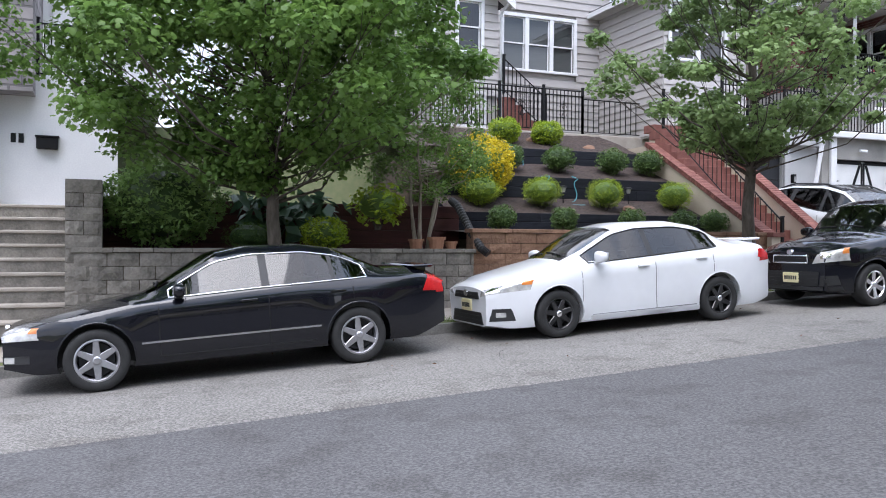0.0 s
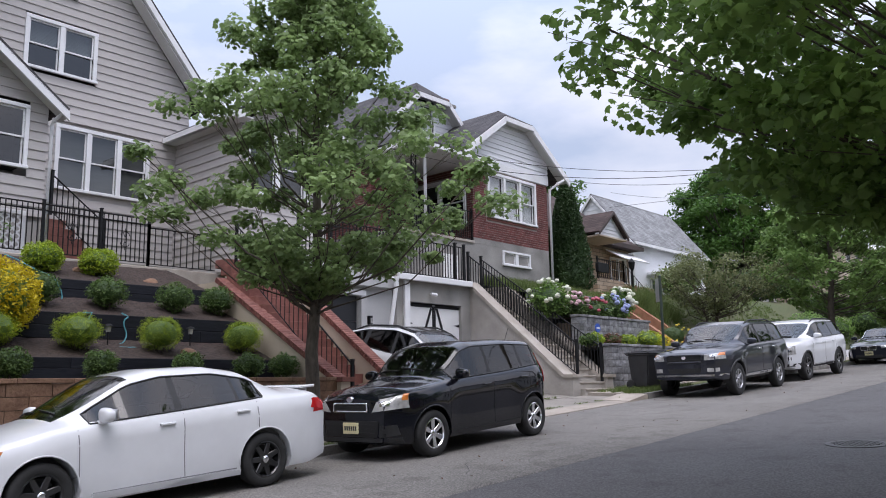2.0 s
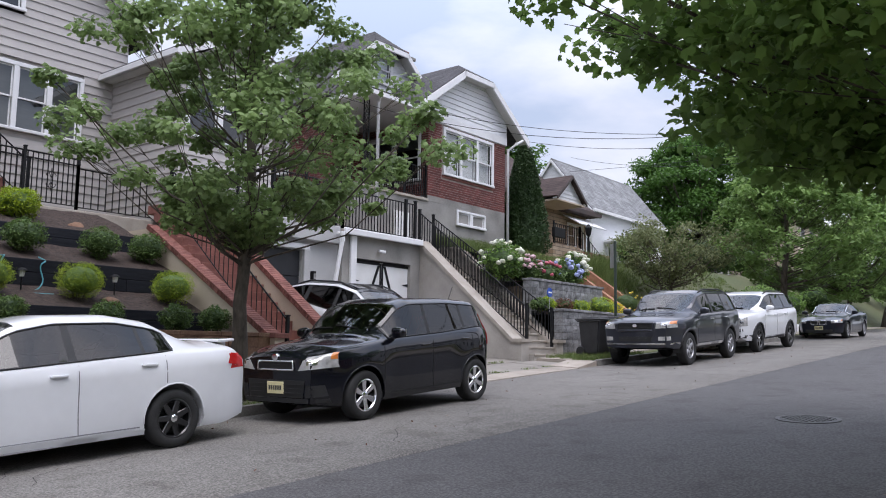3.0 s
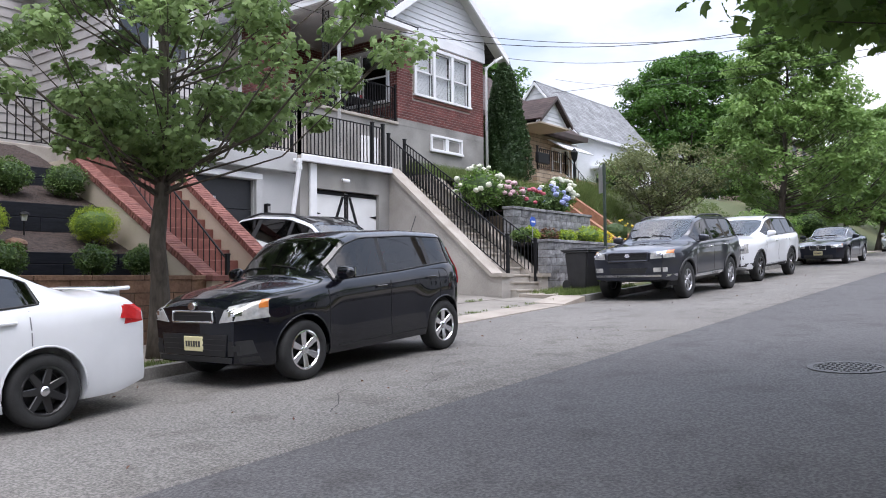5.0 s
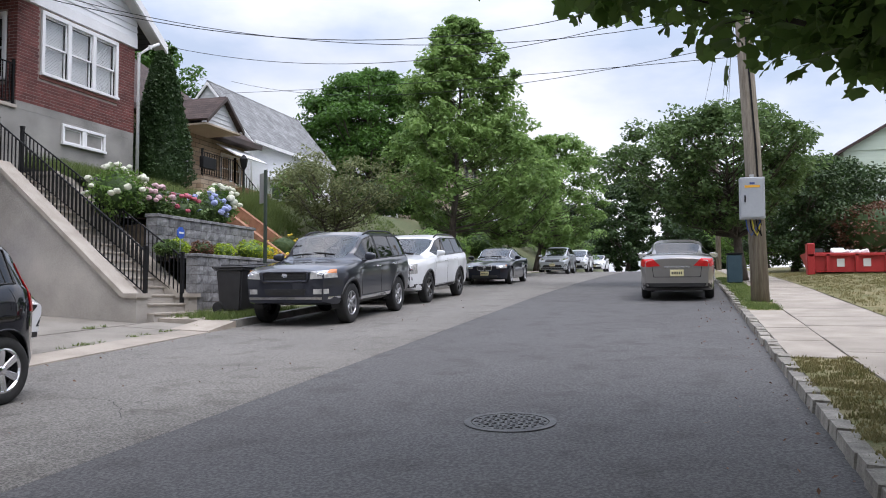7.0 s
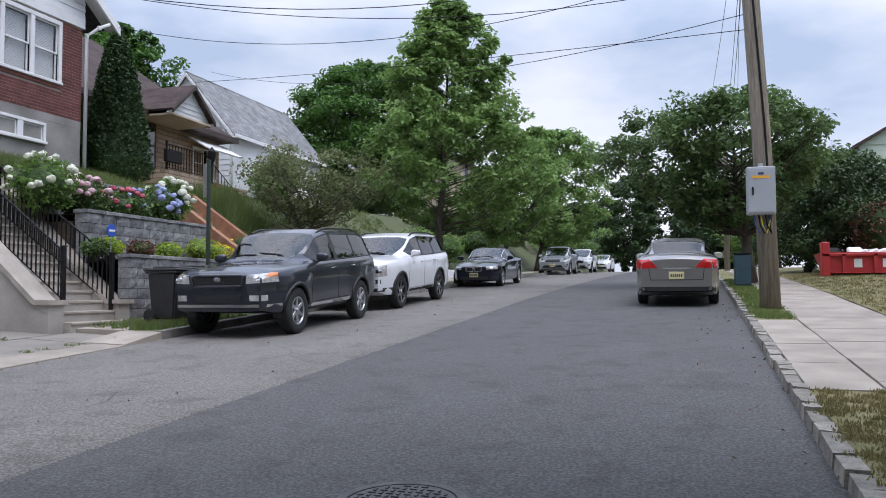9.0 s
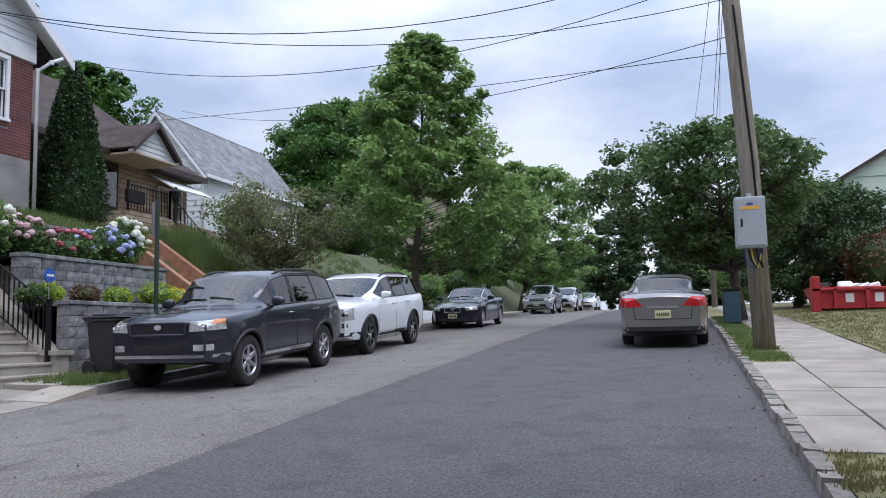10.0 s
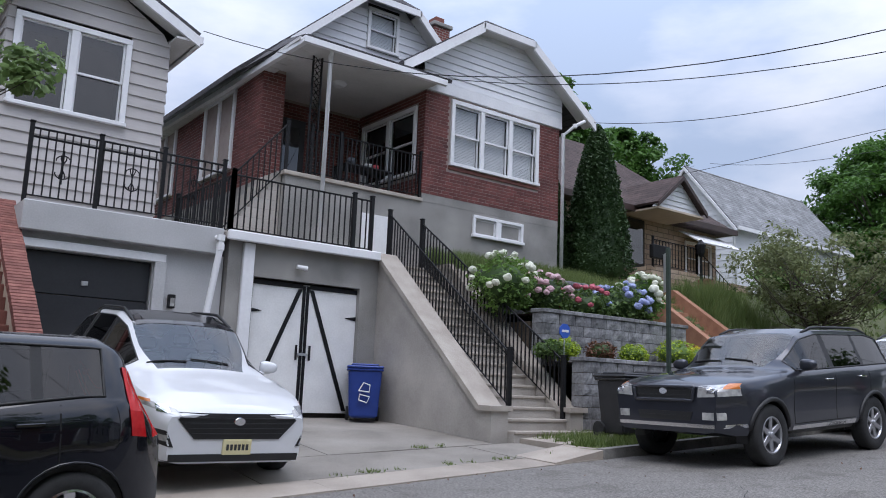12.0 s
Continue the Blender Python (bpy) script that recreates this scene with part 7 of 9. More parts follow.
aw = thing("awning", (35.2, 19.6, 7.3), "white ribbed metal window awning", "awning")
for k in range(12):
    x = 34.1 + k * 0.19
    bm = bmesh.new()
    slab_ring(bm, [(x, 19.95, 7.52 + 0.006 * (k % 2)), (x + 0.185, 19.95, 7.52 + 0.006 * (k % 2)), (x + 0.185, 19.05, 7.02), (x, 19.05, 7.02)], [(x, 19.95, 7.56 + 0.006 * (k % 2)), (x + 0.185, 19.95, 7.56 + 0.006 * (k % 2)), (x + 0.185, 19.03, 7.06), (x, 19.03, 7.06)])
    part("rib", bm, M_TRIM, aw)
part("porch_wall", newbox(33.2, 36.4, 18.9, 20.0, 4.6, 5.85), M_FIELDSTONE, st)
part("stoop", newbox(31.0, 33.2, 18.6, 20.0, 4.4, 5.88), M_FIELDSTONE, st)
for k in range(5):
    part("step", newbox(33.2 + k * 0.3, 33.5 + k * 0.3, 18.2, 18.9, 4.4, 5.7 - k * 0.2, 0.01), M_REDSTEP, st)
railing("stoop_railing", (31.1, 18.62, 5.88), (33.2, 18.62, 5.88), 0.8, "bronze coloured iron stoop railing", 14)
railing("stoop_railing", (33.2, 18.62, 5.88), (34.7, 18.3, 4.7), 0.8, "bronze coloured iron stoop railing", 10)
ctr = thing("hanging_planter", (31.0, 18.55, 6.0), "dark rectangular planter box on the stoop rail", "planter")
part("planter_box", newbox(30.9, 31.7, 18.45, 18.6, 6.1, 6.5, 0.02), M_IRON, ctr)

# white gabled house with grey roof
wh = thing("house", (45, 25, 5.2), "white clapboard house with a steep grey shingle roof", "house")
RY, RZ = 24.6, 11.9
boards(wh, (40.9, 0, 0), VY, -VX, 4.8, RZ - 0.1, lambda z: max(22.4, RY - (RZ - z) / 1.22), lambda z: min(27.2, RY + (RZ - z) / 1.22), 0.24, M_WHITESIDING)
part("wall", newbox(41.0, 50, 22.45, 27.1, 4.5, 9.0), M_WHITESIDING, wh)
for sg in (-1, 1):
    ye = RY + sg * 2.5
    roof_plane(wh, [(40.75, ye, RZ - 2.5 * 1.18), (50.2, ye, RZ - 2.5 * 1.18), (50.2, RY, RZ + 0.08), (40.75, RY, RZ + 0.08)], 0.12, M_SHINGLE_GR)
    strip(wh, (40.72, ye, RZ - 0.08 - 2.5 * 1.18), (40.72, RY, RZ), 0.06, 0.16, M_TRIM, "rake_board")
strip(wh, (40.8, 22.08, 9.0), (50, 22.08, 9.0), 0.1, 0.14, M_TRIM, "gutter")
downpipe([(40.95, 22.2, 8.9), (40.95, 22.35, 8.7), (40.95, 22.35, 5.0)], 0.045, "white downpipe on the white house")
part("porch_awning", newbox(42.5, 46, 20.9, 22.4, 7.4, 7.55, 0.03), M_TRIM, wh)
window("window_14", (0, 22.42, 0), VX, NF, 43.0, 45.2, 5.9, 7.2, 2, frame=0.08)

# white house with stone corner and steps at the foot of the street
lh = thing("house", (-4, 17, 1.0), "white painted house with grey fieldstone front above", "house")
part("wall", newbox(-7.0, -1.72, 15.5, 26, 0, 4.1), M_WHITEWALL, lh)
part("stone_wall", newbox(-7.0, -1.02, 15.45, 26, 4.1, 9.0), M_GREYSTONE, lh)
part("wall", newbox(-1.72, 0.3, 16.0, 26, 0, 4.46), M_WHITEWALL, lh)
part("wall", newbox(-1.02, 1.2, 17.6, 26, 4.46, 9.0), M_WHITEWALL, lh)
window("window_15", (0, 17.58, 0), VX, NF, -0.75, -0.1, 5.2, 7.0, 1, blind=0.4)
railing("balcony_railing", (-1.0, 16.15, 4.46), (0.3, 16.15, 4.46), 0.95, "black iron balcony railing", 12)
mb = thing("mailbox", (-0.85, 15.96, 3.2), "black wall mailbox beside small dark numerals", "mailbox")
part("mailbox_body", newbox(-1.0, -0.66, 15.86, 15.998, 3.2, 3.4, 0.015), M_IRON, mb)
part("mailbox_lid", newbox(-1.02, -0.64, 15.84, 15.998, 3.4, 3.43, 0.01), M_IRON, mb)
for k in range(2):
    part("numeral_bar", newbox(-1.40 + k * 0.12, -1.32 + k * 0.12, 15.985, 15.998, 3.30, 3.46), M_IRON, mb)
ls = thing("house_steps", (-1.3, 14, 0.4), "weathered stone steps up to the white house", "steps", "", "structure")
for k in range(9):
    y = 12.95 + k * 0.30
    z = 0.28 + (k + 1) * 0.215
    s_ = part("step", newbox(-2.4, -0.42, y, y + 0.34, z - 0.22, z - 0.05), M_BLOCK, ls)
    part("tread", newbox(-2.4, -0.40, y - 0.03, y + 0.33, z - 0.05, z, 0.01), M_STEP, s_)
part("landing", newbox(-2.4, -0.42, 15.6, 16.0, 0.5, 2.215), M_STEP, ls)
pil = thing("block_pier", (-0.12, 14.2, 0.5), "grey block pier and wall beside the steps", "garden wall", "", "structure")
course_wall(pil, -0.42, 0.08, 13.02, lambda x: 0.2, 2.5, 0.5, 0.2, 1.6, M_BLOCK)
railing("step_railing", (-1.75, 12.9, 0.45), (-1.75, 15.4, 2.2), 0.9, "black iron handrail on the stone steps", 3)


# ---- trees and plants ----
def leaf_cloud(name, centres, sizes, per, leaf, material, parent=None, seed=1, flat=0.6, shape="oval", droop=0.3, kind="", label=""):
    """Many single leaves scattered in clumps, as one mesh of real leaf shapes."""
    rng = np.random.default_rng(seed)
    C = np.repeat(np.asarray(centres, float), per, 0)
    S = np.repeat(np.asarray(sizes, float), per)
    n = len(C)
    off = rng.normal(size=(n, 3))
    off /= np.linalg.norm(off, axis=1, keepdims=True)
    off *= (rng.random(n) ** 0.45)[:, None]
    off[:, 2] *= flat
    P = C + off * S[:, None]
    nrm = off * 0.7 + rng.normal(size=(n, 3)) * 0.55 + np.array([0, 0, 0.85])
    nrm /= np.linalg.norm(nrm, axis=1, keepdims=True)
    ax = rng.normal(size=(n, 3))
    ax[:, 2] -= droop
    ax -= nrm * (ax * nrm).sum(1, keepdims=True)
    ax /= np.linalg.norm(ax, axis=1, keepdims=True) + 1e-9
    sd = np.cross(nrm, ax)
    L = leaf * rng.uniform(0.65, 1.25, n)
    if shape == "maple":
        tmpl = [(0, -0.5, 0), (0.20, -0.40, 0.03), (0.42, -0.30, -0.03), (0.37, -0.06, 0.05), (0.5, 0.18, -0.04), (0.24, 0.22, 0.05), (0, 0.60, -0.06), (-0.24, 0.22, 0.05), (-0.5, 0.18, -0.04), (-0.37, -0.06, 0.05), (-0.42, -0.30, -0.03), (-0.20, -0.40, 0.03)]
        faces = [(0, 1, 11), (1, 2, 3), (3, 4, 5), (5, 6, 7), (7, 8, 9), (9, 10, 11), (1, 3, 5, 7, 9, 11)]
    elif shape == "oval":
        tmpl = [(0, -0.5, 0), (0.27, 0.0, 0.08), (0, 0.55, 0), (-0.27, 0.0, 0.08)]
        faces = [(0, 1, 2), (0, 2, 3)]
    else:
        tmpl = [(0, -0.5, 0), (0.06, 0.0, 0.0), (0, 0.6, -0.1), (-0.06, 0.0, 0.0)]
        faces = [(0, 1, 2, 3)]
    k = len(tmpl)
    V = np.empty((n, k, 3))
    for i, (a, b, c) in enumerate(tmpl):
        V[:, i] = P + (sd * a + ax * b + nrm * c) * L[:, None]
    if parent is not None:
        V -= np.array(origin(parent))
    V = V.reshape(-1, 3)
    me = bpy.data.meshes.new(name)
    me.vertices.add(len(V))
    me.vertices.foreach_set("co", V.ravel())
    lens = [len(f) for f in faces]
    base = np.concatenate([np.array(f) for f in faces])
    loops = (np.arange(n)[:, None] * k + base[None, :]).ravel()
    me.loops.add(len(loops))
    me.loops.foreach_set("vertex_index", loops.astype(np.int32))
    tot = np.tile(np.array(lens), n)
    me.polygons.add(len(tot))
    me.polygons.foreach_set("loop_start", (np.cumsum(tot) - tot).astype(np.int32))
    me.update(calc_edges=True)
    me.materials.append(material)
    ob = new(name, me)
    ob.parent = parent
    if kind:
        ob["kind"] = kind
    if label:
        ob["label"] = label
    return ob


L_MAPLE = leaf_mat("maple_leaf", (0.082, 0.15, 0.036), (0.22, 0.36, 0.08), 0.45)
L_MID = leaf_mat("grey_green_leaf", (0.125, 0.185, 0.07), (0.31, 0.43, 0.16), 0.45)
L_CHERRY = leaf_mat("cherry_leaf", (0.05, 0.095, 0.033), (0.18, 0.27, 0.09), 0.4)
L_DEEP = leaf_mat("deep_green_leaf", (0.035, 0.085, 0.016), (0.13, 0.26, 0.05), 0.4)
L_NEAR = leaf_mat("overhead_maple_leaf", (0.09, 0.155, 0.04), (0.25, 0.39, 0.10), 0.55)
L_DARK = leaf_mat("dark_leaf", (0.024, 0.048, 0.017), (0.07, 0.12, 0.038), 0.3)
L_BRIGHT = leaf_mat("bright_leaf", (0.11, 0.195, 0.05), (0.29, 0.43, 0.13), 0.45)
L_BRONZE = leaf_mat("bronze_leaf", (0.10, 0.12, 0.05), (0.24, 0.27, 0.12), 0.4)
L_RUST = leaf_mat("rust_leaf", (0.10, 0.045, 0.03), (0.20, 0.10, 0.055), 0.2)
L_GOLD = leaf_mat("golden_leaf", (0.48, 0.38, 0.012), (0.80, 0.66, 0.03), 0.3)
L_LIME = leaf_mat("lime_leaf", (0.16, 0.26, 0.015), (0.46, 0.56, 0.05), 0.35)
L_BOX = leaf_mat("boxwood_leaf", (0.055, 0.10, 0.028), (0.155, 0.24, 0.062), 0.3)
L_EVER = leaf_mat("arborvitae_leaf", (0.028, 0.058, 0.020), (0.066, 0.118, 0.040), 0.25)
L_GRASS = leaf_mat("grass_blade", (0.075, 0.125, 0.03), (0.22, 0.27, 0.09), 0.35)
L_DRY = leaf_mat("dry_grass_blade", (0.12, 0.13, 0.04), (0.32, 0.26, 0.13), 0.3)
F_WHITE = leaf_mat("white_petal", (0.58, 0.62, 0.42), (0.80, 0.80, 0.70), 0.2)
F_PINK = leaf_mat("pink_petal", (0.55, 0.30, 0.36), (0.72, 0.52, 0.55), 0.2)
F_RED = leaf_mat("red_petal", (0.36, 0.05, 0.10), (0.55, 0.14, 0.18), 0.2)
F_BLUE = leaf_mat("blue_petal", (0.20, 0.26, 0.55), (0.42, 0.46, 0.72), 0.2)
F_YELLOW = leaf_mat("yellow_petal", (0.65, 0.48, 0.04), (0.80, 0.65, 0.10), 0.2)


def tree(base, trunk_r, h_fork, crown, leaf, per, clumps, material, label, seed, shape="oval", profile="cone", clump=0.5, bark=M_BARK, category="tree", stems=1, lean=(0, 0), thin=1.0, detail=False, rise=0.0):
    """A tapered trunk, limbs that reach the clumps, twigs, and a crown of single leaves; crown = (cx, cy, z0, z1, rx, ry)."""
    rng = random.Random(seed)
    bx, by, bz = base
    cx, cy, z0, z1, rx, ry = crown
    root = thing("tree", base, label, category, "street and garden trees")
    top = Vector((cx + lean[0], cy + lean[1], z0 + (z1 - z0) * 0.86))
    fork = Vector((bx + (cx - bx) * 0.25, by + (cy - by) * 0.25, bz + h_fork))
    axis = []
    for s in range(stems):
        o = Vector((0, 0, 0)) if stems == 1 else Vector((0.2 * math.cos(s * 2.1), 0.2 * math.sin(s * 2.1), 0))
        bm = bmesh.new()
        pts, rad = [], []
        for k in range(11):
            t = k / 10
            if t < 0.35:
                p = Vector(base) + o * 0.5 + (fork + o - Vector(base)) * (t / 0.35)
            else:
                p = (fork + o) + (top + o * 5 - fork - o) * ((t - 0.35) / 0.65)
            p += Vector((rng.uniform(-1, 1), rng.uniform(-1, 1), 0)) * trunk_r * 0.35 * (k > 0)
            pts.append(p)
            rad.append(trunk_r * (1.25 if k == 0 else 1.0 if k == 1 else max(0.10, 1 - t * 0.95)) * (1 if stems == 1 else 0.6))
        tube(bm, pts, rad, 10)
        part("trunk", bm, bark, root, smooth=True)
        axis.append(pts)
    centres, sizes = [], []
    limb_n = 0
    bm = bmesh.new()
    for c in range(clumps):
        f = rng.random() ** {"cone": 0.85, "spire": 1.15, "under": 1.6}.get(profile, 0.8)
        z = z0 + (z1 - z0) * f
        if profile == "cone":
            w = min(1.0, f / 0.22) ** 0.6 * (1 - max(0, f - 0.22) / 0.78) ** 0.8
        elif profile == "vase":
            w = (0.35 + 0.65 * min(1, f / 0.6)) * (1 - max(0, f - 0.75) / 0.5)
        elif profile == "spire":
            w = min(1.0, f / 0.2) ** 0.6 * (1 - max(0, f - 0.2) / 0.8) ** 1.15
        elif profile == "oval":
            w = min(1.0, (f + 0.12) / 0.35) ** 0.7 * (1 - max(0, f - 0.3) / 0.72) ** 0.6
        else:
            w = math.sqrt(max(0.02, 1 - (2 * f - 1) ** 2))
        a = rng.uniform(0, 2 * math.pi)
        q = math.sqrt(rng.uniform(0.12, 1.0)) * w
        wob = 1.0 if profile == "under" else 1 + 0.22 * math.sin(3 * a + seed) + 0.12 * math.sin(7 * a + 2 * f * 9)
        p = Vector((cx + math.cos(a) * rx * q * wob, cy + math.sin(a) * ry * q * wob, z + rise * math.cos(a) * rx * q))
        s = clump * rng.uniform(0.55, 1.25) * (0.6 + 0.4 * w)
        centres.append(p)
        sizes.append(s)
        if c % 2 == 0 or clumps < 60:
            pts = axis[c % stems]
            t = min(0.92, max(0.33, 0.33 + 0.6 * (z - fork.z - 0.5 * (Vector((p.x, p.y, 0)) - Vector((cx, cy, 0))).length) / max(0.5, top.z - fork.z)))
            k = t * 10
            i = min(9, int(k))
            st = pts[i].lerp(pts[i + 1], k - i)
            md = st.lerp(p, 0.5) + Vector((rng.uniform(-0.15, 0.15), rng.uniform(-0.15, 0.15), -0.12 * (p - st).length))
            r0 = trunk_r * 0.30 * thin * (1 - t * 0.6)
            tube(bm, [st, md, p, p + (p - md).normalized() * s * 0.25], [r0, r0 * 0.6, r0 * 0.3, 0.004], 5, cap=False)
            limb_n += 1
            if detail and limb_n <= 40:
                lm = bmesh.new()
                tube(lm, [st, md, p], [r0 * 1.5, r0 * 0.9, r0 * 0.45], 6)
                part("limb", lm, bark, root, smooth=True)
            for _ in range(2):
                e = p + Vector((rng.uniform(-1, 1), rng.uniform(-1, 1), rng.uniform(-0.4, 0.7))) * s * 0.8
                tube(bm, [md.lerp(p, 0.6), e], [r0 * 0.3, 0.003], 4, cap=False)
    part("branchwork", bm, bark, root, smooth=True)["kind"] = "stuff"
    leaf_cloud("crown", centres, sizes, per, leaf, material, root, seed, shape=shape, kind="stuff")
    return root


def shrub(base, r, h, leaf, n, material, label, seed, group="garden shrubs", shape="oval", category="shrub", core=M_MULCH, flowers=None, fl_n=0, fl_r=0.07, fl_per=75):
    """A clipped or loose bush: short stems, an inner body coloured dark for the shade inside, and a skin of single
    leaves.
    """
    root = thing("shrub", base, label, category, group)
    rng = np.random.default_rng(seed)
    bx, by, bz = base
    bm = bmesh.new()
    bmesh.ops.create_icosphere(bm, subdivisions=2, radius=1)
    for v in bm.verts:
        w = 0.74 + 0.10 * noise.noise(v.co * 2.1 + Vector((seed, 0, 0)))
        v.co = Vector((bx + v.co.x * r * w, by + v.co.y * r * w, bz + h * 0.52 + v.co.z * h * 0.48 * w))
    # Core in a darker green: shade between the leaves put into its colour.
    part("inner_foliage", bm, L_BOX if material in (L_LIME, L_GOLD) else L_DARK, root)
    bm = bmesh.new()
    for k in range(5):
        a = k * 1.26
        tube(bm, [(bx + 0.04 * math.cos(a), by + 0.04 * math.sin(a), bz - 0.06), (bx + r * 0.4 * math.cos(a), by + r * 0.4 * math.sin(a), bz + h * 0.45)], [0.014, 0.008], 5)
    part("stem", bm, M_BARK, root)
    d = rng.normal(size=(n, 3))
    d /= np.linalg.norm(d, axis=1, keepdims=True)
    lump = 0.86 + 0.14 * np.sin(d[:, 0] * 5 + seed) * np.cos(d[:, 1] * 4.3 + seed * 2) + 0.05 * rng.normal(size=n)
    c = np.stack([bx + d[:, 0] * r * lump, by + d[:, 1] * r * lump, bz + h * 0.52 + d[:, 2] * h * 0.48 * lump], 1)
    leaf_cloud("foliage", c, np.full(n, leaf * 1.1), 3, leaf, material, root, seed, shape=shape, droop=-0.2, kind="stuff")
    if flowers:
        for k in range(fl_n):
            a, e = rng.uniform(0, 2 * math.pi), rng.uniform(-0.15, 1.0)
            ce = math.sqrt(max(0, 1 - e * e))
            p = (bx + math.cos(a) * ce * r * 1.05, by + math.sin(a) * ce * r * 1.05, bz + h * 0.52 + e * h * 0.5)
            fb = bmesh.new()
            bmesh.ops.create_icosphere(fb, subdivisions=2, radius=1)
            rr = fl_r * rng.uniform(0.5, 0.85)
            for v in fb.verts:
                w = 1 + 0.35 * noise.noise(v.co * 4.5 + Vector((seed, k, 0)))
                v.co = Vector(p) + Vector((v.co.x, v.co.y, v.co.z * 0.8)) * rr * w
            part("flower_head", fb, flowers, root)
    return root


tree((2.49, 12.35, rz(2.5) + 0.13), 0.13, 1.9, (2.15, 12.2, 2.5, 9.6, 3.3, 2.8), 0.09, 240, 400, L_MAPLE, "dense green street maple over the black saloon", 11, shape="maple", profile="cone", clump=0.62, thin=0.6, detail=True)
tree((10.75, 11.8, rz(10.7) + 0.13), 0.14, 1.7, (10.75, 11.75, 3.2, 10.2, 2.95, 2.7), 0.09, 120, 330, L_MID, "airy young street maple with a forked trunk", 5, shape="maple", profile="spire", clump=0.42, thin=0.55, detail=True)
tree((10.4, 0.5, rz(10.4) + 0.13), 0.24, 2.4, (10.4, 1.2, 2.75, 9.8, 4.35, 4.75), 0.105, 120, 640, L_NEAR, "large maple that overhangs the street", 23, shape="maple", profile="under", clump=0.55, thin=0.4, detail=True, rise=0.12)
tree((36.2, 11.4, rz(36.2) + 0.13), 0.18, 1.9, (36.2, 11.0, 4.3, 12.0, 3.1, 2.9), 0.19, 95, 420, L_BRIGHT, "tall green street tree beside the white suv", 31, profile="oval", clump=0.5, thin=0.45)
tree((50, 12.2, rz(50) + 0.13), 0.16, 1.7, (50, 11.9, 4.4, 10.2, 2.8, 2.6), 0.22, 100, 170, L_BRIGHT, "green street tree up the hill", 33, profile="round", clump=0.6)
tree((63, 13.0, rz(63) + 0.13), 0.18, 1.7, (63, 11.5, 4.8, 12.6, 3.8, 3.6), 0.26, 120, 220, L_BRIGHT, "green street tree up the hill", 35, profile="round", clump=0.75)
tree((76, 13.2, rz(76) + 0.13), 0.18, 1.2, (76, 13.0, 4.2, 8.4, 3.0, 3.0), 0.18, 90, 110, L_BRIGHT, "green street tree up the hill", 36, profile="round", clump=0.75)
tree((104, 9.5, rz(104)), 0.3, 2.0, (104, 9.5, rz(104) + 0.4, 15.0, 5.5, 5.0), 0.42, 120, 220, L_DARK, "dark tall tree beyond the crest", 37, profile="round", clump=1.0)
tree((112, 2.0, rz(112)), 0.3, 2.0, (112, 1.0, rz(112) + 0.4, 14.6, 6.5, 6.0), 0.45, 120, 240, L_DARK, "dark tall tree beyond the crest", 38, profile="round", clump=1.1)
tree((118, 18, rz(118)), 0.3, 2.0, (118, 19, rz(118) + 0.3, 13.6, 8, 7), 0.45, 110, 220, L_DARK, "dark tall tree beyond the crest", 39, profile="round", clump=1.1)
tree((57, 22.8, 6.0), 0.4, 3.0, (57, 22.8, 7.0, 16.2, 5.0, 4.8), 0.28, 170, 320, L_DEEP, "big round dark green tree behind the houses", 41, profile="round", clump=1.05)
tree((32.9, 14.7, gz(32.9, 14.7)), 0.10, 0.8, (32.9, 14.6, 4.2, 6.5, 2.7, 2.3), 0.13, 55, 150, L_BRONZE, "low spreading cherry with bronze green leaves", 43, profile="vase", clump=0.5, stems=3)
tree((36.4, 1.35, rz(36.4) + 0.13), 0.19, 1.5, (36.2, 1.9, 4.1, 7.9, 3.4, 3.3), 0.17, 110, 260, L_CHERRY, "broad cherry tree on the verge beside the silver car", 47, profile="vase", clump=0.6, shape="oval")
tree((47.5, -1.6, rz(47.5) + 0.15), 0.15, 0.9, (47.5, -2.0, 3.0, 7.9, 3.2, 2.8), 0.17, 120, 170, L_DARK, "dark dense shrub tree behind the verge", 49, profile="round", clump=0.7)
tree((50, -4.5, rz(50) + 0.15), 0.2, 1.2, (50, -3.6, 3.0, 8.2, 4.0, 3.0), 0.2, 120, 170, L_DARK, "dark dense shrub tree behind the verge", 50, profile="round", clump=0.8)
tree((70, -2.5, rz(70)), 0.2, 1.2, (70, -1.5, 4.0, 9.5, 4.5, 3.6), 0.22, 120, 140, L_MAPLE, "leafy tree on the far verge", 51, profile="round", clump=0.9)
tree((88, 0.5, rz(88)), 0.2, 1.2, (88, 0.0, 4.5, 11.2, 4.5, 3.6), 0.38, 110, 170, L_DARK, "leafy tree on the far verge", 52, profile="round", clump=1.0)
tree((39, 27.5, 6.5), 0.22, 2.5, (38.0, 29.5, 9.5, 16.6, 3.2, 2.6), 0.28, 120, 170, L_DEEP, "dark tree behind the tan stone house", 53, profile="cone", clump=0.7)
tree((44.5, 30, 6.5), 0.22, 2.5, (44, 31, 10, 15.6, 3.0, 2.6), 0.28, 120, 150, L_DEEP, "dark tree behind the tan stone house", 54, profile="round", clump=0.7)
tree((5.25, 13.75, 1.45), 0.06, 1.1, (5.3, 13.8, 2.35, 5.3, 1.25, 1.1), 0.075, 95, 150, L_MAPLE, "multi-stemmed crape myrtle with smooth pale trunks", 57, profile="round", clump=0.32, bark=M_BARK_PALE, stems=4)


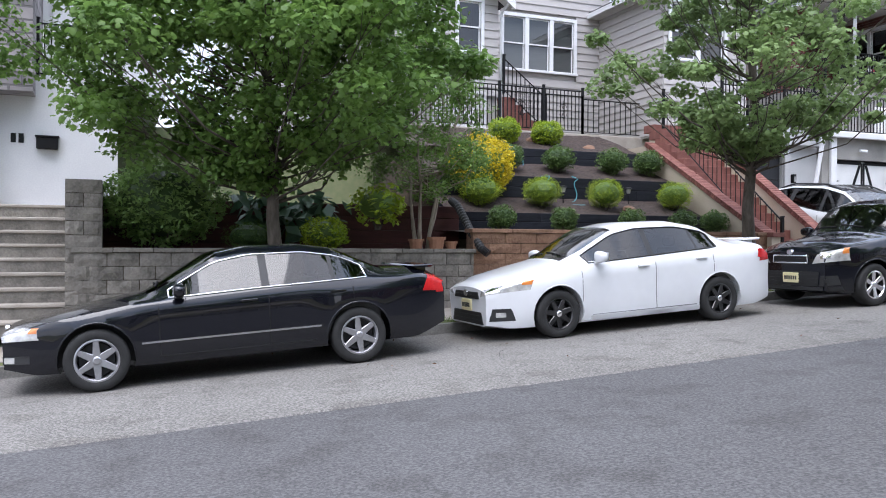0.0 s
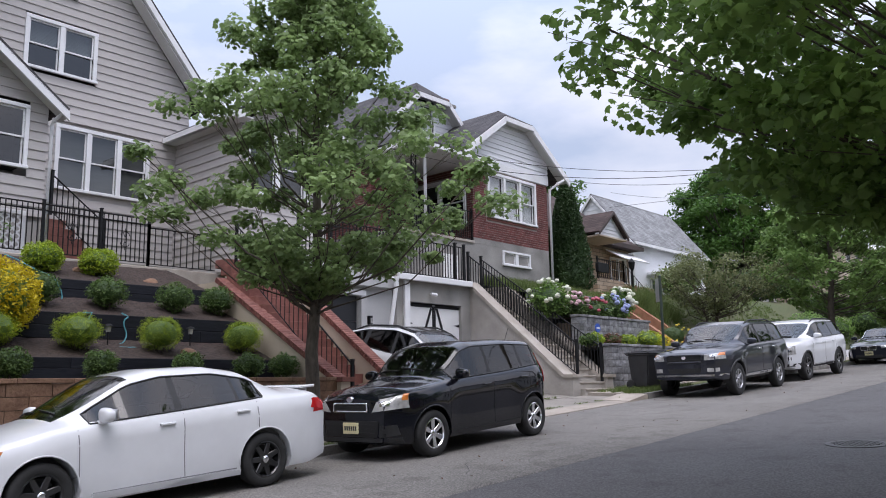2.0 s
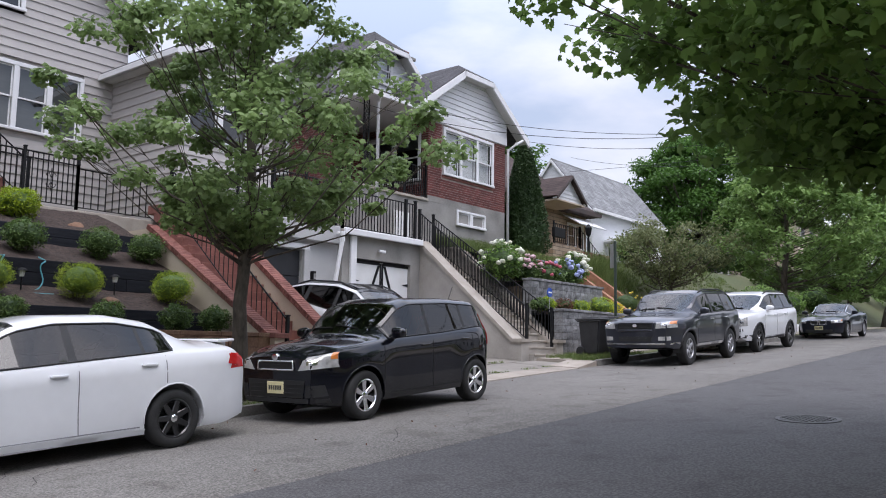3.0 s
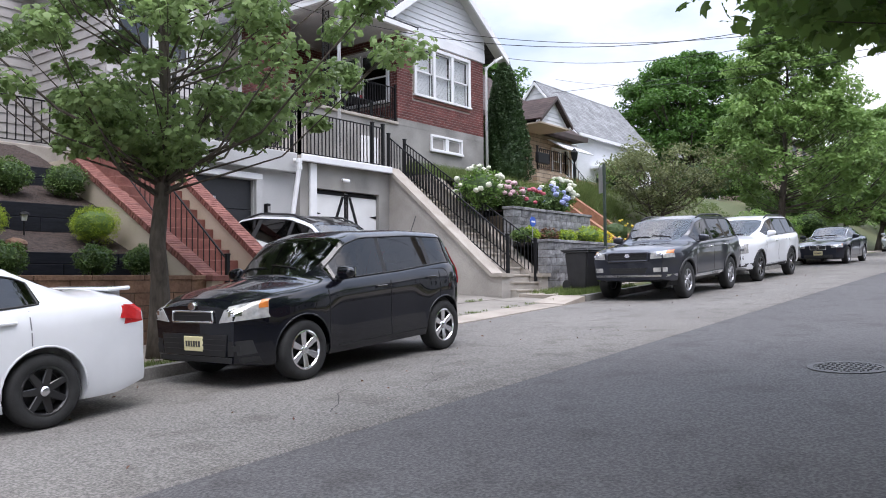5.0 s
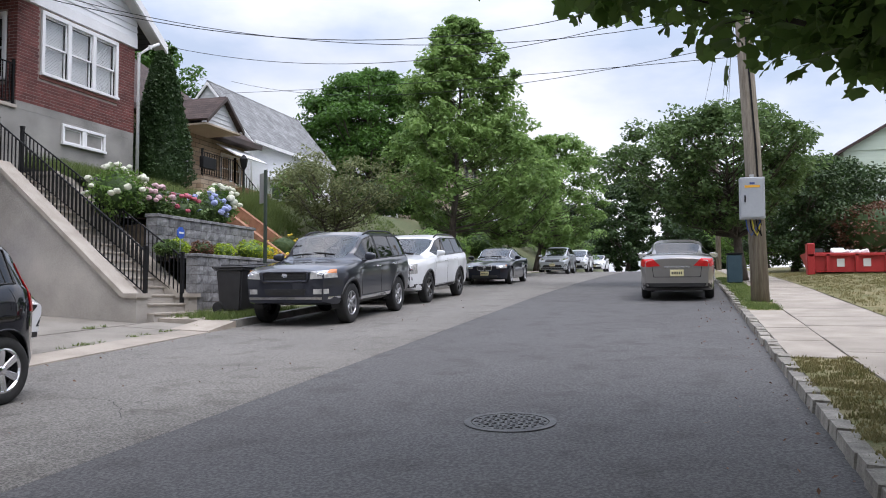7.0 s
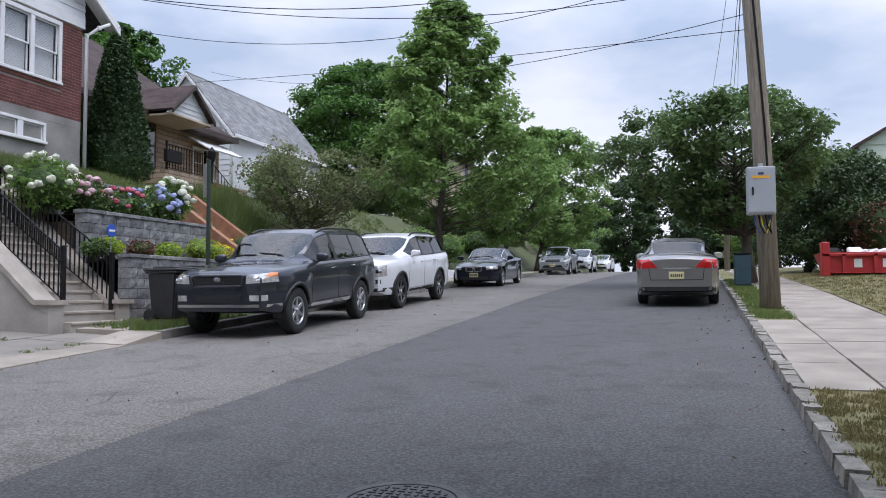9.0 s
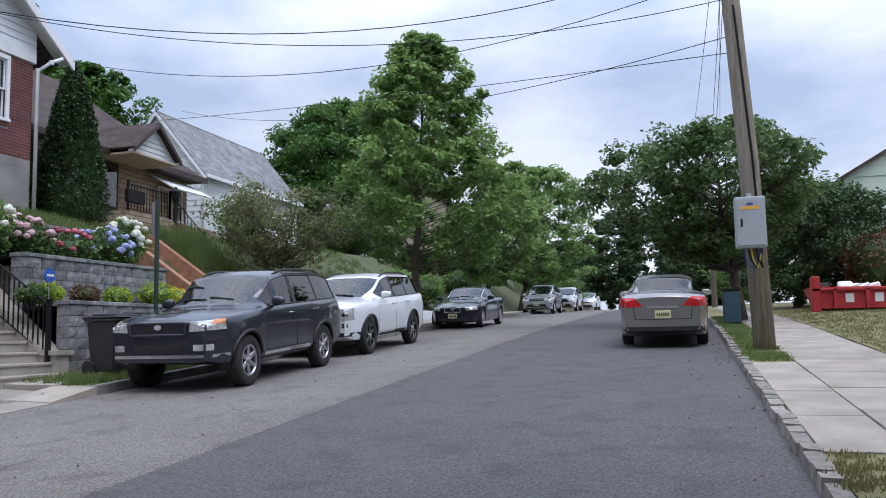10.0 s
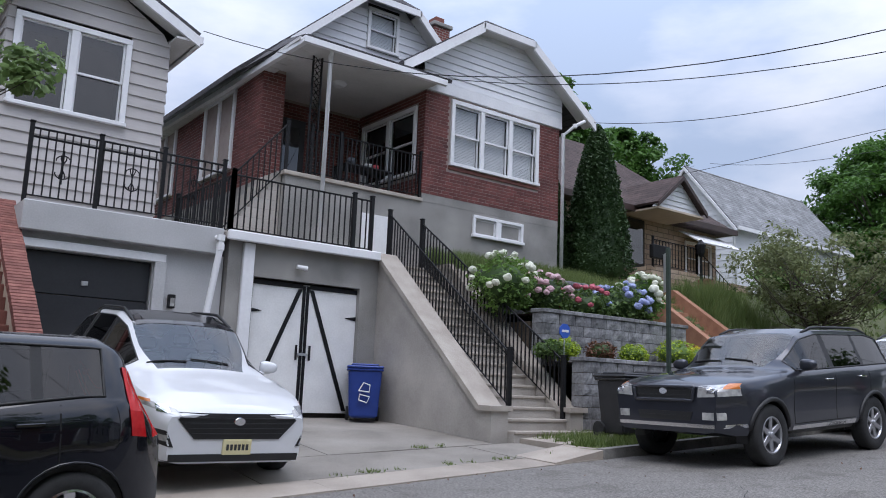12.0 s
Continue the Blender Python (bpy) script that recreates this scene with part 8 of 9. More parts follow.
def conifer(base, r, h, label, seed, n=9000):
    root = thing("arborvitae", base, label, "conifer", "conifers by the house")
    rng = np.random.default_rng(seed)
    f = rng.random(n) ** 0.75
    w = np.minimum(1, (f + 0.03) / 0.12) ** 0.5 * (1 - f) ** 0.62
    a = rng.uniform(0, 2 * np.pi, n)
    lump = 1 + 0.07 * np.sin(9 * a + 14 * f) + 0.05 * rng.normal(size=n)
    c = np.stack([base[0] + np.cos(a) * r * w * lump, base[1] + np.sin(a) * r * w * lump, base[2] + 0.1 + h * f], 1)
    bm = bmesh.new()
    tube(bm, [(base[0], base[1], base[2] - 0.1), (base[0], base[1], base[2] + h * 0.9)], [0.10, 0.02], 8)
    part("trunk", bm, M_BARK, root)
    bm = bmesh.new()
    prof = [(max(0.02, min(1, (k / 12 + 0.03) / 0.12) ** 0.5 * (1 - k / 12) ** 0.62) * r * 0.85, base[2] + 0.1 + h * k / 12) for k in range(13)]
    tube(bm, [(base[0], base[1], z) for _, z in prof], [q for q, _ in prof], 14)
    part("inner_foliage", bm, L_EVER, root, smooth=True)
    leaf_cloud("foliage", c, np.full(n, 0.05), 3, 0.085, L_EVER, root, seed, shape="oval", droop=-1.2, kind="stuff")


conifer((28.0, 18.0, gz(28, 18) - 0.1), 0.95, 4.35, "tall dense dark arborvitae beside the brick house", 61)
conifer((27.2, 18.9, 4.7), 0.7, 3.2, "dark juniper behind the arborvitae", 62, 5000)

# garden shrubs on the tiers
k = 0
for x in (7.09, 8.44, 10.0, 11.28, 12.08):
    k += 1
    shrub((x, 14.3, 1.84), 0.29, 0.52, 0.045, 620, L_BOX, "clipped round dark green boxwood on the mulch", 100 + k, "clipped boxwoods")
for x in (7.13, 8.54, 10.09, 11.9):
    k += 1
    shrub((x, 15.4, 2.37), 0.43, 0.68, 0.05, 1500, L_LIME, "feathery lime green shrub on the mulch", 100 + k, "lime green shrubs", shape="blade")
for x in (8.32, 9.61, 11.06, 12.05):
    k += 1
    shrub((x, 16.6, 3.22), 0.38, 0.66, 0.045, 700, L_BOX, "clipped round dark green boxwood on the mulch", 100 + k, "clipped boxwoods")
for x in (8.95, 10.09):
    k += 1
    shrub((x, 18.0, 4.0), 0.44, 0.66, 0.05, 1200, L_LIME, "feathery lime green shrub on the mulch", 100 + k, "lime green shrubs")
shrub((7.31, 15.85, 2.5), 0.70, 1.45, 0.06, 2600, L_GOLD, "tall golden leaved shrub on the garden tier", 130, "golden shrub")
shrub((0.95, 13.85, 1.46), 0.98, 1.45, 0.08, 1900, L_BRIGHT, "large glossy green bush in the planter", 131, "planter bushes")
shrub((2.25, 13.6, 1.46), 0.42, 0.5, 0.05, 600, L_MAPLE, "low green juniper in the planter", 132, "planter bushes", shape="blade")
shrub((3.45, 13.5, 1.46), 0.42, 0.58, 0.06, 600, L_LIME, "variegated yellow green bush in the planter", 133, "planter bushes")
shrub((4.4, 13.6, 1.9), 0.45, 0.7, 0.13, 130, L_LIME, "lime leaved sapling in the planter", 134, "planter bushes")
for x, y, z in ((2.5, 14.2, 1.75), (3.5, 14.25, 1.65), (2.95, 14.1, 1.5)):
    hs = thing("hosta", (x, y, z), "large leaved blue green hosta in the planter", "plant", "planter bushes")
    leaf_cloud("foliage", [(x, y, z + 0.5)] * 1, [0.55], 46, 0.36, leaf_mat("hosta_leaf", (0.05, 0.10, 0.06), (0.12, 0.20, 0.12), 0.2), hs, int(x * 10), flat=0.7, droop=1.2, kind="stuff")
    bm = bmesh.new()
    tube(bm, [(x, y, 1.4), (x, y, z + 0.5)], [0.03, 0.02], 6)
    part("stem", bm, L_BOX, hs)
# hydrangeas on the block terraces
shrub((21.95, 14.8, 3.45), 0.62, 1.2, 0.10, 420, L_MAPLE, "hydrangea with round white flower heads", 141, "hydrangeas", flowers=F_WHITE, fl_n=34, fl_r=0.115)
shrub((22.9, 14.75, 3.45), 0.55, 0.95, 0.10, 360, L_BOX, "hydrangea with pale pink flower heads", 142, "hydrangeas", flowers=F_PINK, fl_n=30, fl_r=0.11)
shrub((24.05, 14.75, 3.45), 0.62, 0.80, 0.10, 360, L_BOX, "hydrangea with red flower heads", 143, "hydrangeas", flowers=F_RED, fl_n=20, fl_r=0.095)
shrub((25.1, 14.7, 3.45), 0.58, 0.98, 0.10, 380, L_BOX, "hydrangea with blue flower heads", 144, "hydrangeas", flowers=F_BLUE, fl_n=34, fl_r=0.115)
shrub((25.85, 14.75, 3.5), 0.52, 1.25, 0.10, 360, L_MAPLE, "hydrangea with round white flower heads", 145, "hydrangeas", flowers=F_WHITE, fl_n=32, fl_r=0.125)
for x, m_, s_ in ((22.3, L_LIME, 0.30), (23.25, L_RUST, 0.30), (24.15, L_LIME, 0.30), (25.4, L_LIME, 0.42), (26.1, L_GOLD, 0.36), (21.95, L_BOX, 0.26)):
    k += 1
    shrub((x, 13.55, 2.66), s_, s_ * 1.45, 0.05, 420, m_, "small rust coloured shrub on the low wall" if m_ is L_RUST else "small rounded yellow green shrub on the low wall", 160 + k, "low wall shrubs")
for x, y, r_ in ((27.4, 14.4, 0.55), (28.3, 14.2, 0.5), (29.2, 14.6, 0.6)):
    k += 1
    shrub((x, y, gz(x, y) - 0.02), r_, r_ * 1.5, 0.09, 300, L_GRASS, "clump of yellow day lilies on the slope", 180 + k, "day lilies", shape="blade", flowers=F_YELLOW, fl_n=9, fl_r=0.06, fl_per=20)
shrub((45.6, -5.0, rz(45) + 0.1), 2.1, 3.2, 0.14, 1500, L_RUST, "broad brown purple weeping maple shrub", 190, "right side shrubs")


def tufts(name, pts, h, n, material, label, seed):
    """Grass blades in many small tufts, one uncountable mass."""
    rng = np.random.default_rng(seed)
    pts = np.asarray(pts)
    P = pts[rng.integers(0, len(pts), n)] + rng.normal(size=(n, 3)) * np.array([0.05, 0.05, 0])
    a = rng.uniform(0, 2 * np.pi, n)
    hh = h * rng.uniform(0.4, 1.3, n)
    w = 0.006 + 0.004 * rng.random(n)
    lean = rng.normal(size=(n, 2)) * 0.35 * hh[:, None]
    V = np.empty((n, 3, 3))
    V[:, 0] = P + np.stack([np.cos(a) * w, np.sin(a) * w, 0 * a], 1)
    V[:, 1] = P - np.stack([np.cos(a) * w, np.sin(a) * w, 0 * a], 1)
    V[:, 2] = P + np.stack([lean[:, 0], lean[:, 1], hh], 1)
    me = bpy.data.meshes.new(name)
    me.from_pydata(V.reshape(-1, 3).tolist(), [], np.arange(3 * n).reshape(-1, 3).tolist())
    me.materials.append(material)
    return tagged(new(name, me), label, "grass", "", "stuff")


rng_ = np.random.default_rng(3)


def scatter(x0, x1, y0, y1, n, hf):
    xs, ys = rng_.uniform(x0, x1, n), rng_.uniform(y0, y1, n)
    return [(a, b, hf(a, b)) for a, b in zip(xs, ys)]


tufts("verge_grass", scatter(2, 17.0, 1.42, 2.0, 900, lambda x, y: rz(x) + 0.10), 0.035, 26000, L_DRY, "short dry verge grass", 5)
tufts("verge_grass", scatter(23.65, 40, 1.42, 2.0, 900, lambda x, y: rz(x) + 0.10), 0.05, 16000, L_GRASS, "short verge grass round the pole", 6)
tufts("lawn_grass", scatter(16, 45, -5, -0.05, 3000, lambda x, y: rz(x) + 0.13 + 0.02 * min(3, -y)), 0.06, 30000, L_DRY, "patchy lawn grass", 7)
tufts("weeds", scatter(20.7, 23.4, 11.26, 12.6, 260, lambda x, y: rz(x) + 0.12), 0.13, 5000, L_GRASS, "weedy grass round the bins", 8)
tufts("weeds", scatter(-1, 13.2, 11.26, 11.62, 260, lambda x, y: rz(x) + 0.12), 0.09, 4500, L_GRASS, "thin weeds along the kerb", 9)
tufts("bank_grass", scatter(21.9, 26.6, 15.8, 17.4, 600, lambda x, y: 4.4 + 0.55 * (y - 15.75) / 2.25), 0.30, 15000, L_GRASS, "long ornamental grass below the basement window", 10)
tufts("slope_grass", scatter(27.2, 44, 13.0, 18.5, 2600, lambda x, y: gz(x, y)), 0.14, 36000, L_GRASS, "green grass on the sloping front yard", 12)
tufts("fountain_grass", scatter(30.0, 32.0, 15.6, 17.0, 120, lambda x, y: gz(x, y)), 0.6, 5000, L_GRASS, "arching ornamental grass on the slope", 13)
tufts("weeds", scatter(13.8, 20.3, 11.675, 11.695, 12, lambda x, y: drive_h(x, y) + 0.015), 0.045, 260, L_GRASS, "small weeds in the joints of the driveway", 14)
tufts("weeds", scatter(13.8, 19.6, 12.845, 12.865, 9, lambda x, y: drive_h(x, y) + 0.015), 0.05, 220, L_GRASS, "small weeds in the joints of the driveway", 15)


# ---- street furniture and small things ----
# utility pole with meter box and wires
pole = thing("utility_pole", (25.75, 1.62, rz(25.7) + 0.1), "weathered wooden utility pole with a grey box", "utility pole")
bm = bmesh.new()
zb = rz(25.7)
tube(bm, [(25.75, 1.62, zb), (25.75, 1.72, zb + 3.5), (25.72, 1.90, zb + 7), (25.70, 2.08, zb + 10.5)], [0.19, 0.172, 0.155, 0.13], 14)
part("pole_shaft", bm, M_POLEWOOD, pole, smooth=True)
boxm = part("meter_box", newbox(25.33, 25.58, 1.52, 2.02, 3.42, 4.30, 0.015), M_BOXGREY, pole, "grey powder coated steel box")
part("box_door", newbox(25.315, 25.329, 1.55, 1.99, 3.46, 4.26, 0.004), M_BOXGREY, boxm)
part("warning_label", newbox(25.309, 25.314, 1.62, 1.92, 4.08, 4.13), mat("orange_label", (0.75, 0.38, 0.03), (0.8, 0.42, 0.05), 3, 0.6), boxm)
part("name_plate", newbox(25.309, 25.314, 1.72, 1.82, 4.15, 4.19), mat("blue_label", (0.04, 0.06, 0.2), (0.05, 0.07, 0.22), 3, 0.6), boxm)
part("door_latch", newbox(25.295, 25.314, 1.90, 1.93, 3.78, 3.92, 0.005), M_IRON, boxm)
for k, (mt, y) in enumerate(((M_IRON, 1.70), (M_IRON, 1.82), (mat("yellow_cable", (0.6, 0.5, 0.04), (0.65, 0.55, 0.05), 3, 0.6), 1.78), (mat("blue_cable", (0.04, 0.09, 0.3), (0.05, 0.1, 0.35), 3, 0.6), 1.90))):
    bm = bmesh.new()
    tube(bm, [(25.45, y, 3.43), (25.44, y - 0.03, 3.22), (25.46, y - 0.1, 3.08), (25.5, 1.62, 3.2 + 0.05 * k), (25.58, 1.62, 3.45 + 0.1 * k)], 0.014, 6)
    part("cable", bm, mt, pole)
bm = bmesh.new()
tube(bm, [(25.58, 1.60, 3.3), (25.575, 1.66, 5.0), (25.565, 1.76, 6.6), (25.56, 1.84, 7.8)], 0.022, 6)
part("conduit", bm, M_IRON, pole)
part("mount_plate", newbox(25.5, 25.62, 1.72, 1.80, 4.28, 4.38), M_ALU, pole)
pole2 = thing("utility_pole", (58, 1.3, rz(58)), "weathered wooden utility pole up the street", "utility pole")
bm = bmesh.new()
tube(bm, [(58, 1.3, rz(58)), (58, 1.3, rz(58) + 10)], [0.16, 0.11], 12)
part("pole_shaft", bm, M_POLEWOOD, pole2, smooth=True)
part("crossarm", newbox(57.9, 58.0, 0.2, 2.4, rz(58) + 9.2, rz(58) + 9.35), M_POLEWOOD, pole2)


def wire(p, q, sag, r=0.008):
    p, q = Vector(p), Vector(q)
    bm = bmesh.new()
    tube(bm, [p.lerp(q, t) - Vector((0, 0, sag * 4 * t * (1 - t))) for t in [i / 24 for i in range(25)]], r, 5)
    root = thing("overhead_wire", (p + q) / 2 - Vector((0, 0, sag)), "black overhead wire strung to the utility pole", "cable", "overhead wires", "structure")
    part("wire_span", bm, M_IRON, root)


PT = Vector((25.70, 1.95, rz(25.7)))
for z, q, sag in ((7.4, (17.0, 17.9, 8.6), 2.0), (6.4, (22.0, 17.15, 8.8), 1.0), (6.9, (26.9, 17.1, 8.9), 1.0), (5.4, (34.0, 19.6, 9.4), 0.1), (5.7, (41.0, 23.5, 11.9), 0.9), (8.4, (58, 2.2, 12.3 - 0.2), 0.5), (8.9, (58, 0.6, 12.4), 0.5), (7.5, (58, 1.3, 11.0), 0.6), (6.9, (58, 1.2, 10.4), 0.7), (8.6, (-14, 1.2, 8.4), 0.7), (7.6, (-14, 1.2, 7.6), 0.8), (8.0, (33, -9, 8.5), 0.3)):
    wire(PT + Vector((0, 0, z)), q, sag)

# street sign seen edge on
sg_ = thing("street_sign", (22.85, 11.75, rz(22.9)), "dark green steel post with a small parking sign", "street sign")
bm = newbox(22.82, 22.88, 11.72, 11.78, rz(22.9), 4.55, 0.004)
part("post", bm, mat("green_steel", (0.02, 0.035, 0.025), (0.035, 0.05, 0.035), 8, 0.6), sg_)
TS = Matrix.Translation((22.87, 11.76, 0)) @ Matrix.Rotation(radians(53), 4, "Z")
bm = newbox(-0.02, 0.30, -0.006, 0.006, 3.85, 4.5, 0.002, m=TS)
pl_ = part("sign_plate", bm, M_ALU, sg_)
part("sign_face", newbox(0.0, 0.28, -0.010, -0.007, 3.87, 4.48, m=TS), M_WHITEDOOR, pl_)


def wheelie_bin(loc, yaw, col, label, mark=None):
    """A wheeled bin: tapered body, rim, hinged lid, bar and wheels."""
    root = thing("wheelie_bin", (0, 0, 0), label, "wheelie bin", "wheelie bins")
    bm = bmesh.new()
    slab_ring(bm, [(-0.24, -0.26, 0.06), (0.24, -0.26, 0.06), (0.24, 0.24, 0.06), (-0.24, 0.24, 0.06)], [(-0.29, -0.35, 0.88), (0.29, -0.35, 0.88), (0.29, 0.31, 0.88), (-0.29, 0.31, 0.88)])
    bmesh.ops.bevel(bm, geom=list(bm.edges), offset=0.03, segments=2, affect="EDGES")
    part("body", bm, col, root, smooth=False)
    part("rim", newbox(-0.315, 0.315, -0.375, 0.335, 0.86, 0.90, 0.015), col, root)
    bm = newbox(-0.32, 0.32, -0.39, 0.36, 0.905, 0.95, 0.02)
    box(bm, -0.24, 0.24, -0.28, 0.24, 0.945, 0.985, 0.02)
    part("lid", bm, col, root)
    bm = bmesh.new()
    tube(bm, [(-0.25, 0.38, 0.9), (-0.25, 0.42, 0.93), (0.25, 0.42, 0.93), (0.25, 0.38, 0.9)], 0.016, 6)
    part("handle", bm, col, root)
    for sx in (-0.27, 0.27):
        bm = bmesh.new()
        c = bmesh.ops.create_cone(bm, cap_ends=True, segments=20, radius1=0.12, radius2=0.12, depth=0.05)
        bmesh.ops.rotate(bm, verts=c["verts"], cent=(0, 0, 0), matrix=Matrix.Rotation(radians(90), 3, "Y"))
        bmesh.ops.translate(bm, verts=c["verts"], vec=(sx, 0.25, 0.12))
        part("wheel", bm, M_TYRE, root)
    if mark:
        for k, pts in enumerate((((-0.09, 0.36), (0.05, 0.32), (0.09, 0.42), (-0.08, 0.46)), ((-0.1, 0.52), (0.08, 0.5), (0.09, 0.62), (-0.02, 0.66)))):
            bm = bmesh.new()
            tube(bm, [(x, -0.30 - (z - 0.06) * 0.11, z) for x, z in pts + pts[:1]], 0.012, 5)
            part("painted_mark", bm, mark, root)
    root.matrix_basis = pose(*loc, 0, 0, yaw)
    return root


BIN_BLACK = mat("black_bin_plastic", (0.018, 0.018, 0.02), (0.03, 0.03, 0.032), 6, 0.5, bump=0.001, fine=60)
BIN_BLUE = mat("blue_bin_plastic", (0.012, 0.035, 0.20), (0.02, 0.05, 0.26), 5, 0.45, bump=0.001, fine=60)
wheelie_bin((19.70, 15.85, drive_h(19.7, 15.85)), -30, BIN_BLUE, "blue wheelie bin with white painted marks by the garage", M_TRIM)
wheelie_bin((21.88, 11.85, rz(21.88) + 0.15), -8, BIN_BLACK, "black wheelie bin standing in weeds at the kerb")
wheelie_bin((22.56, 11.8, rz(22.56) + 0.15), 6, BIN_BLACK, "black wheelie bin with scuffed pale side at the kerb", M_TRIM)

# manhole
mh = thing("manhole", (13.58, 4.5, rz(13.58)), "round cast iron manhole cover set in the asphalt", "manhole cover")
tilt = Matrix.Translation((13.58, 4.5, rz(13.58) + 0.004)) @ Matrix.Rotation(-math.atan(0.06), 4, "Y")
M_CAST = mat("cast_iron", (0.05, 0.05, 0.052), (0.11, 0.108, 0.105), 8, 0.6, metal=0.3, bump=0.003, fine=60)


def disc(r0, r1, z, seg=48):
    bm = bmesh.new()
    a = [[bm.verts.new(tilt @ Vector((r * math.cos(2 * math.pi * k / seg), r * math.sin(2 * math.pi * k / seg), z + h))) for k in range(seg)] for r, h in ((r0, -0.01), (r0, 0), (r1, 0), (r1, -0.01))]
    for p, q in zip(a, a[1:]):
        for k in range(seg):
            bm.faces.new((p[k], p[(k + 1) % seg], q[(k + 1) % seg], q[k]))
    bmesh.ops.recalc_face_normals(bm, faces=bm.faces)
    return bm


part("frame_ring", disc(0.315, 0.37, 0.006), M_CAST, mh)
part("cover", disc(0.001, 0.305, 0.004), M_CAST, mh)
for i in range(-5, 6):
    for j in range(-5, 6):
        x, y = i * 0.053, j * 0.053
        if x * x + y * y < 0.078:
            lx, ly = (0.020, 0.008) if (i + j) % 2 else (0.008, 0.020)
            bm = newbox(x - lx, x + lx, y - ly, y + ly, 0.003, 0.011)
            bmesh.ops.transform(bm, matrix=tilt, verts=bm.verts)
            part("tread_bar", bm, M_CAST, mh)

# corrugated drain hose over the wall
hose = thing("drain_pipe", (5.95, 13.1, 1.5), "black corrugated drain pipe hanging over the block wall", "drain pipe")
bm = bmesh.new()
pts, rad = [], []
ctl = [(6.12, 14.5, 2.42), (6.08, 14.1, 2.30), (6.02, 13.6, 2.02), (6.0, 13.25, 1.76), (6.06, 12.98, 1.52), (6.14, 12.9, 1.44)]
for k in range(60):
    t = k / 59 * (len(ctl) - 1)
    i = min(len(ctl) - 2, int(t))
    pts.append(Vector(ctl[i]).lerp(Vector(ctl[i + 1]), t - i))
    rad.append(0.075 if k % 2 else 0.062)
tube(bm, pts, rad, 12)
part("hose", bm, M_PLASTIC, hose)

# garden path lights
for x, y, z in ((9.25, 15.75, 2.52), (10.95, 15.8, 2.54)):
    pl = thing("path_light", (x, y, z), "small dark solar path light in the mulch", "path light", "path lights")
    bm = bmesh.new()
    tube(bm, [(x, y, z - 0.02), (x, y, z + 0.26)], 0.012, 6)
    part("stake", bm, M_IRON, pl)
    bm = bmesh.new()
    tube(bm, [(x, y, z + 0.22), (x, y, z + 0.32)], [0.04, 0.055], 10)
    part("lens", bm, M_LAMP, pl)
    bm = bmesh.new()
    tube(bm, [(x, y, z + 0.32), (x, y, z + 0.35), (x, y, z + 0.37)], [0.085, 0.07, 0.02], 10)
    part("cap", bm, M_IRON, pl)
# garden hose
gh_ = thing("garden_hose", (9.0, 16.2, 2.5), "turquoise garden hose trailing over the tiers", "hose")
M_HOSE = mat("turquoise_hose", (0.05, 0.22, 0.27), (0.08, 0.30, 0.35), 5, 0.5)
ctl = [(8.3, 18.2, 4.35), (8.75, 17.6, 4.0), (8.9, 17.15, 3.78), (8.95, 17.0, 3.2), (9.0, 16.4, 3.12), (9.05, 15.98, 3.1), (8.95, 15.95, 2.6), (9.1, 15.85, 2.46), (9.5, 15.8, 2.48), (9.75, 15.7, 2.47), (9.6, 15.6, 2.46), (9.35, 15.7, 2.47), (9.6, 15.85, 2.55), (9.7, 15.96, 3.0), (9.72, 16.1, 3.13)]
bm = bmesh.new()
pts = []
for k in range(90):
    t = k / 89 * (len(ctl) - 1)
    i = min(len(ctl) - 2, int(t))
    pts.append(Vector(ctl[i]).lerp(Vector(ctl[i + 1]), t - i) + Vector((0.04 * math.sin(k * 0.9), 0.02 * math.cos(k * 0.7), 0)))
tube(bm, pts, 0.012, 6)
part("hose_line", bm, M_HOSE, gh_)
for x, y, z, s in ((10.55, 15.2, 2.36, 0.16), (9.9, 18.3, 4.15, 0.22), (11.2, 17.9, 3.98, 0.18)):
    bm = bmesh.new()
    bmesh.ops.create_icosphere(bm, subdivisions=2, radius=s)
    for v in bm.verts:
        v.co = Vector((x, y, z)) + Vector((v.co.x, v.co.y, v.co.z * 0.65)) * (1 + 0.35 * noise.noise(v.co * 5 + Vector((x, 0, 0))))
    r_ = thing("rock", (x, y, z - s * 0.4), "rough brown rock lying on the mulch", "rock", "garden rocks")
    part("stone", bm, M_BROWNBLOCK, r_)
for x, y, r_ in ((5.0, 13.35, 0.13), (5.35, 13.3, 0.15), (5.65, 13.38, 0.11)):
    p_ = thing("flower_pot", (x, y, 1.46), "terracotta flower pot on the planter bed", "flower pot", "flower pots")
    bm = bmesh.new()
    tube(bm, [(x, y, 1.45), (x, y, 1.45 + r_ * 1.5), (x, y, 1.45 + r_ * 1.5), (x, y, 1.45 + r_ * 1.8)], [r_ * 0.7, r_ * 0.95, r_ * 1.1, r_ * 1.1], 14)
    part("pot", bm, M_TERRACOTTA, p_)
sgn = thing("yard_sign", (22.0, 13.4, 2.7), "small blue octagonal yard sign on a stake", "yard sign")
bm = bmesh.new()
tube(bm, [(22.05, 13.3, 2.66), (22.05, 13.3, 3.1)], 0.008, 5)
part("stake", bm, M_ALU, sgn)
bm = bmesh.new()
prism(bm, [(22.05 + 0.13 * math.cos(radians(22.5 + 45 * i)), 3.18 + 0.13 * math.sin(radians(22.5 + 45 * i))) for i in range(8)], "y", 13.28, 13.30)
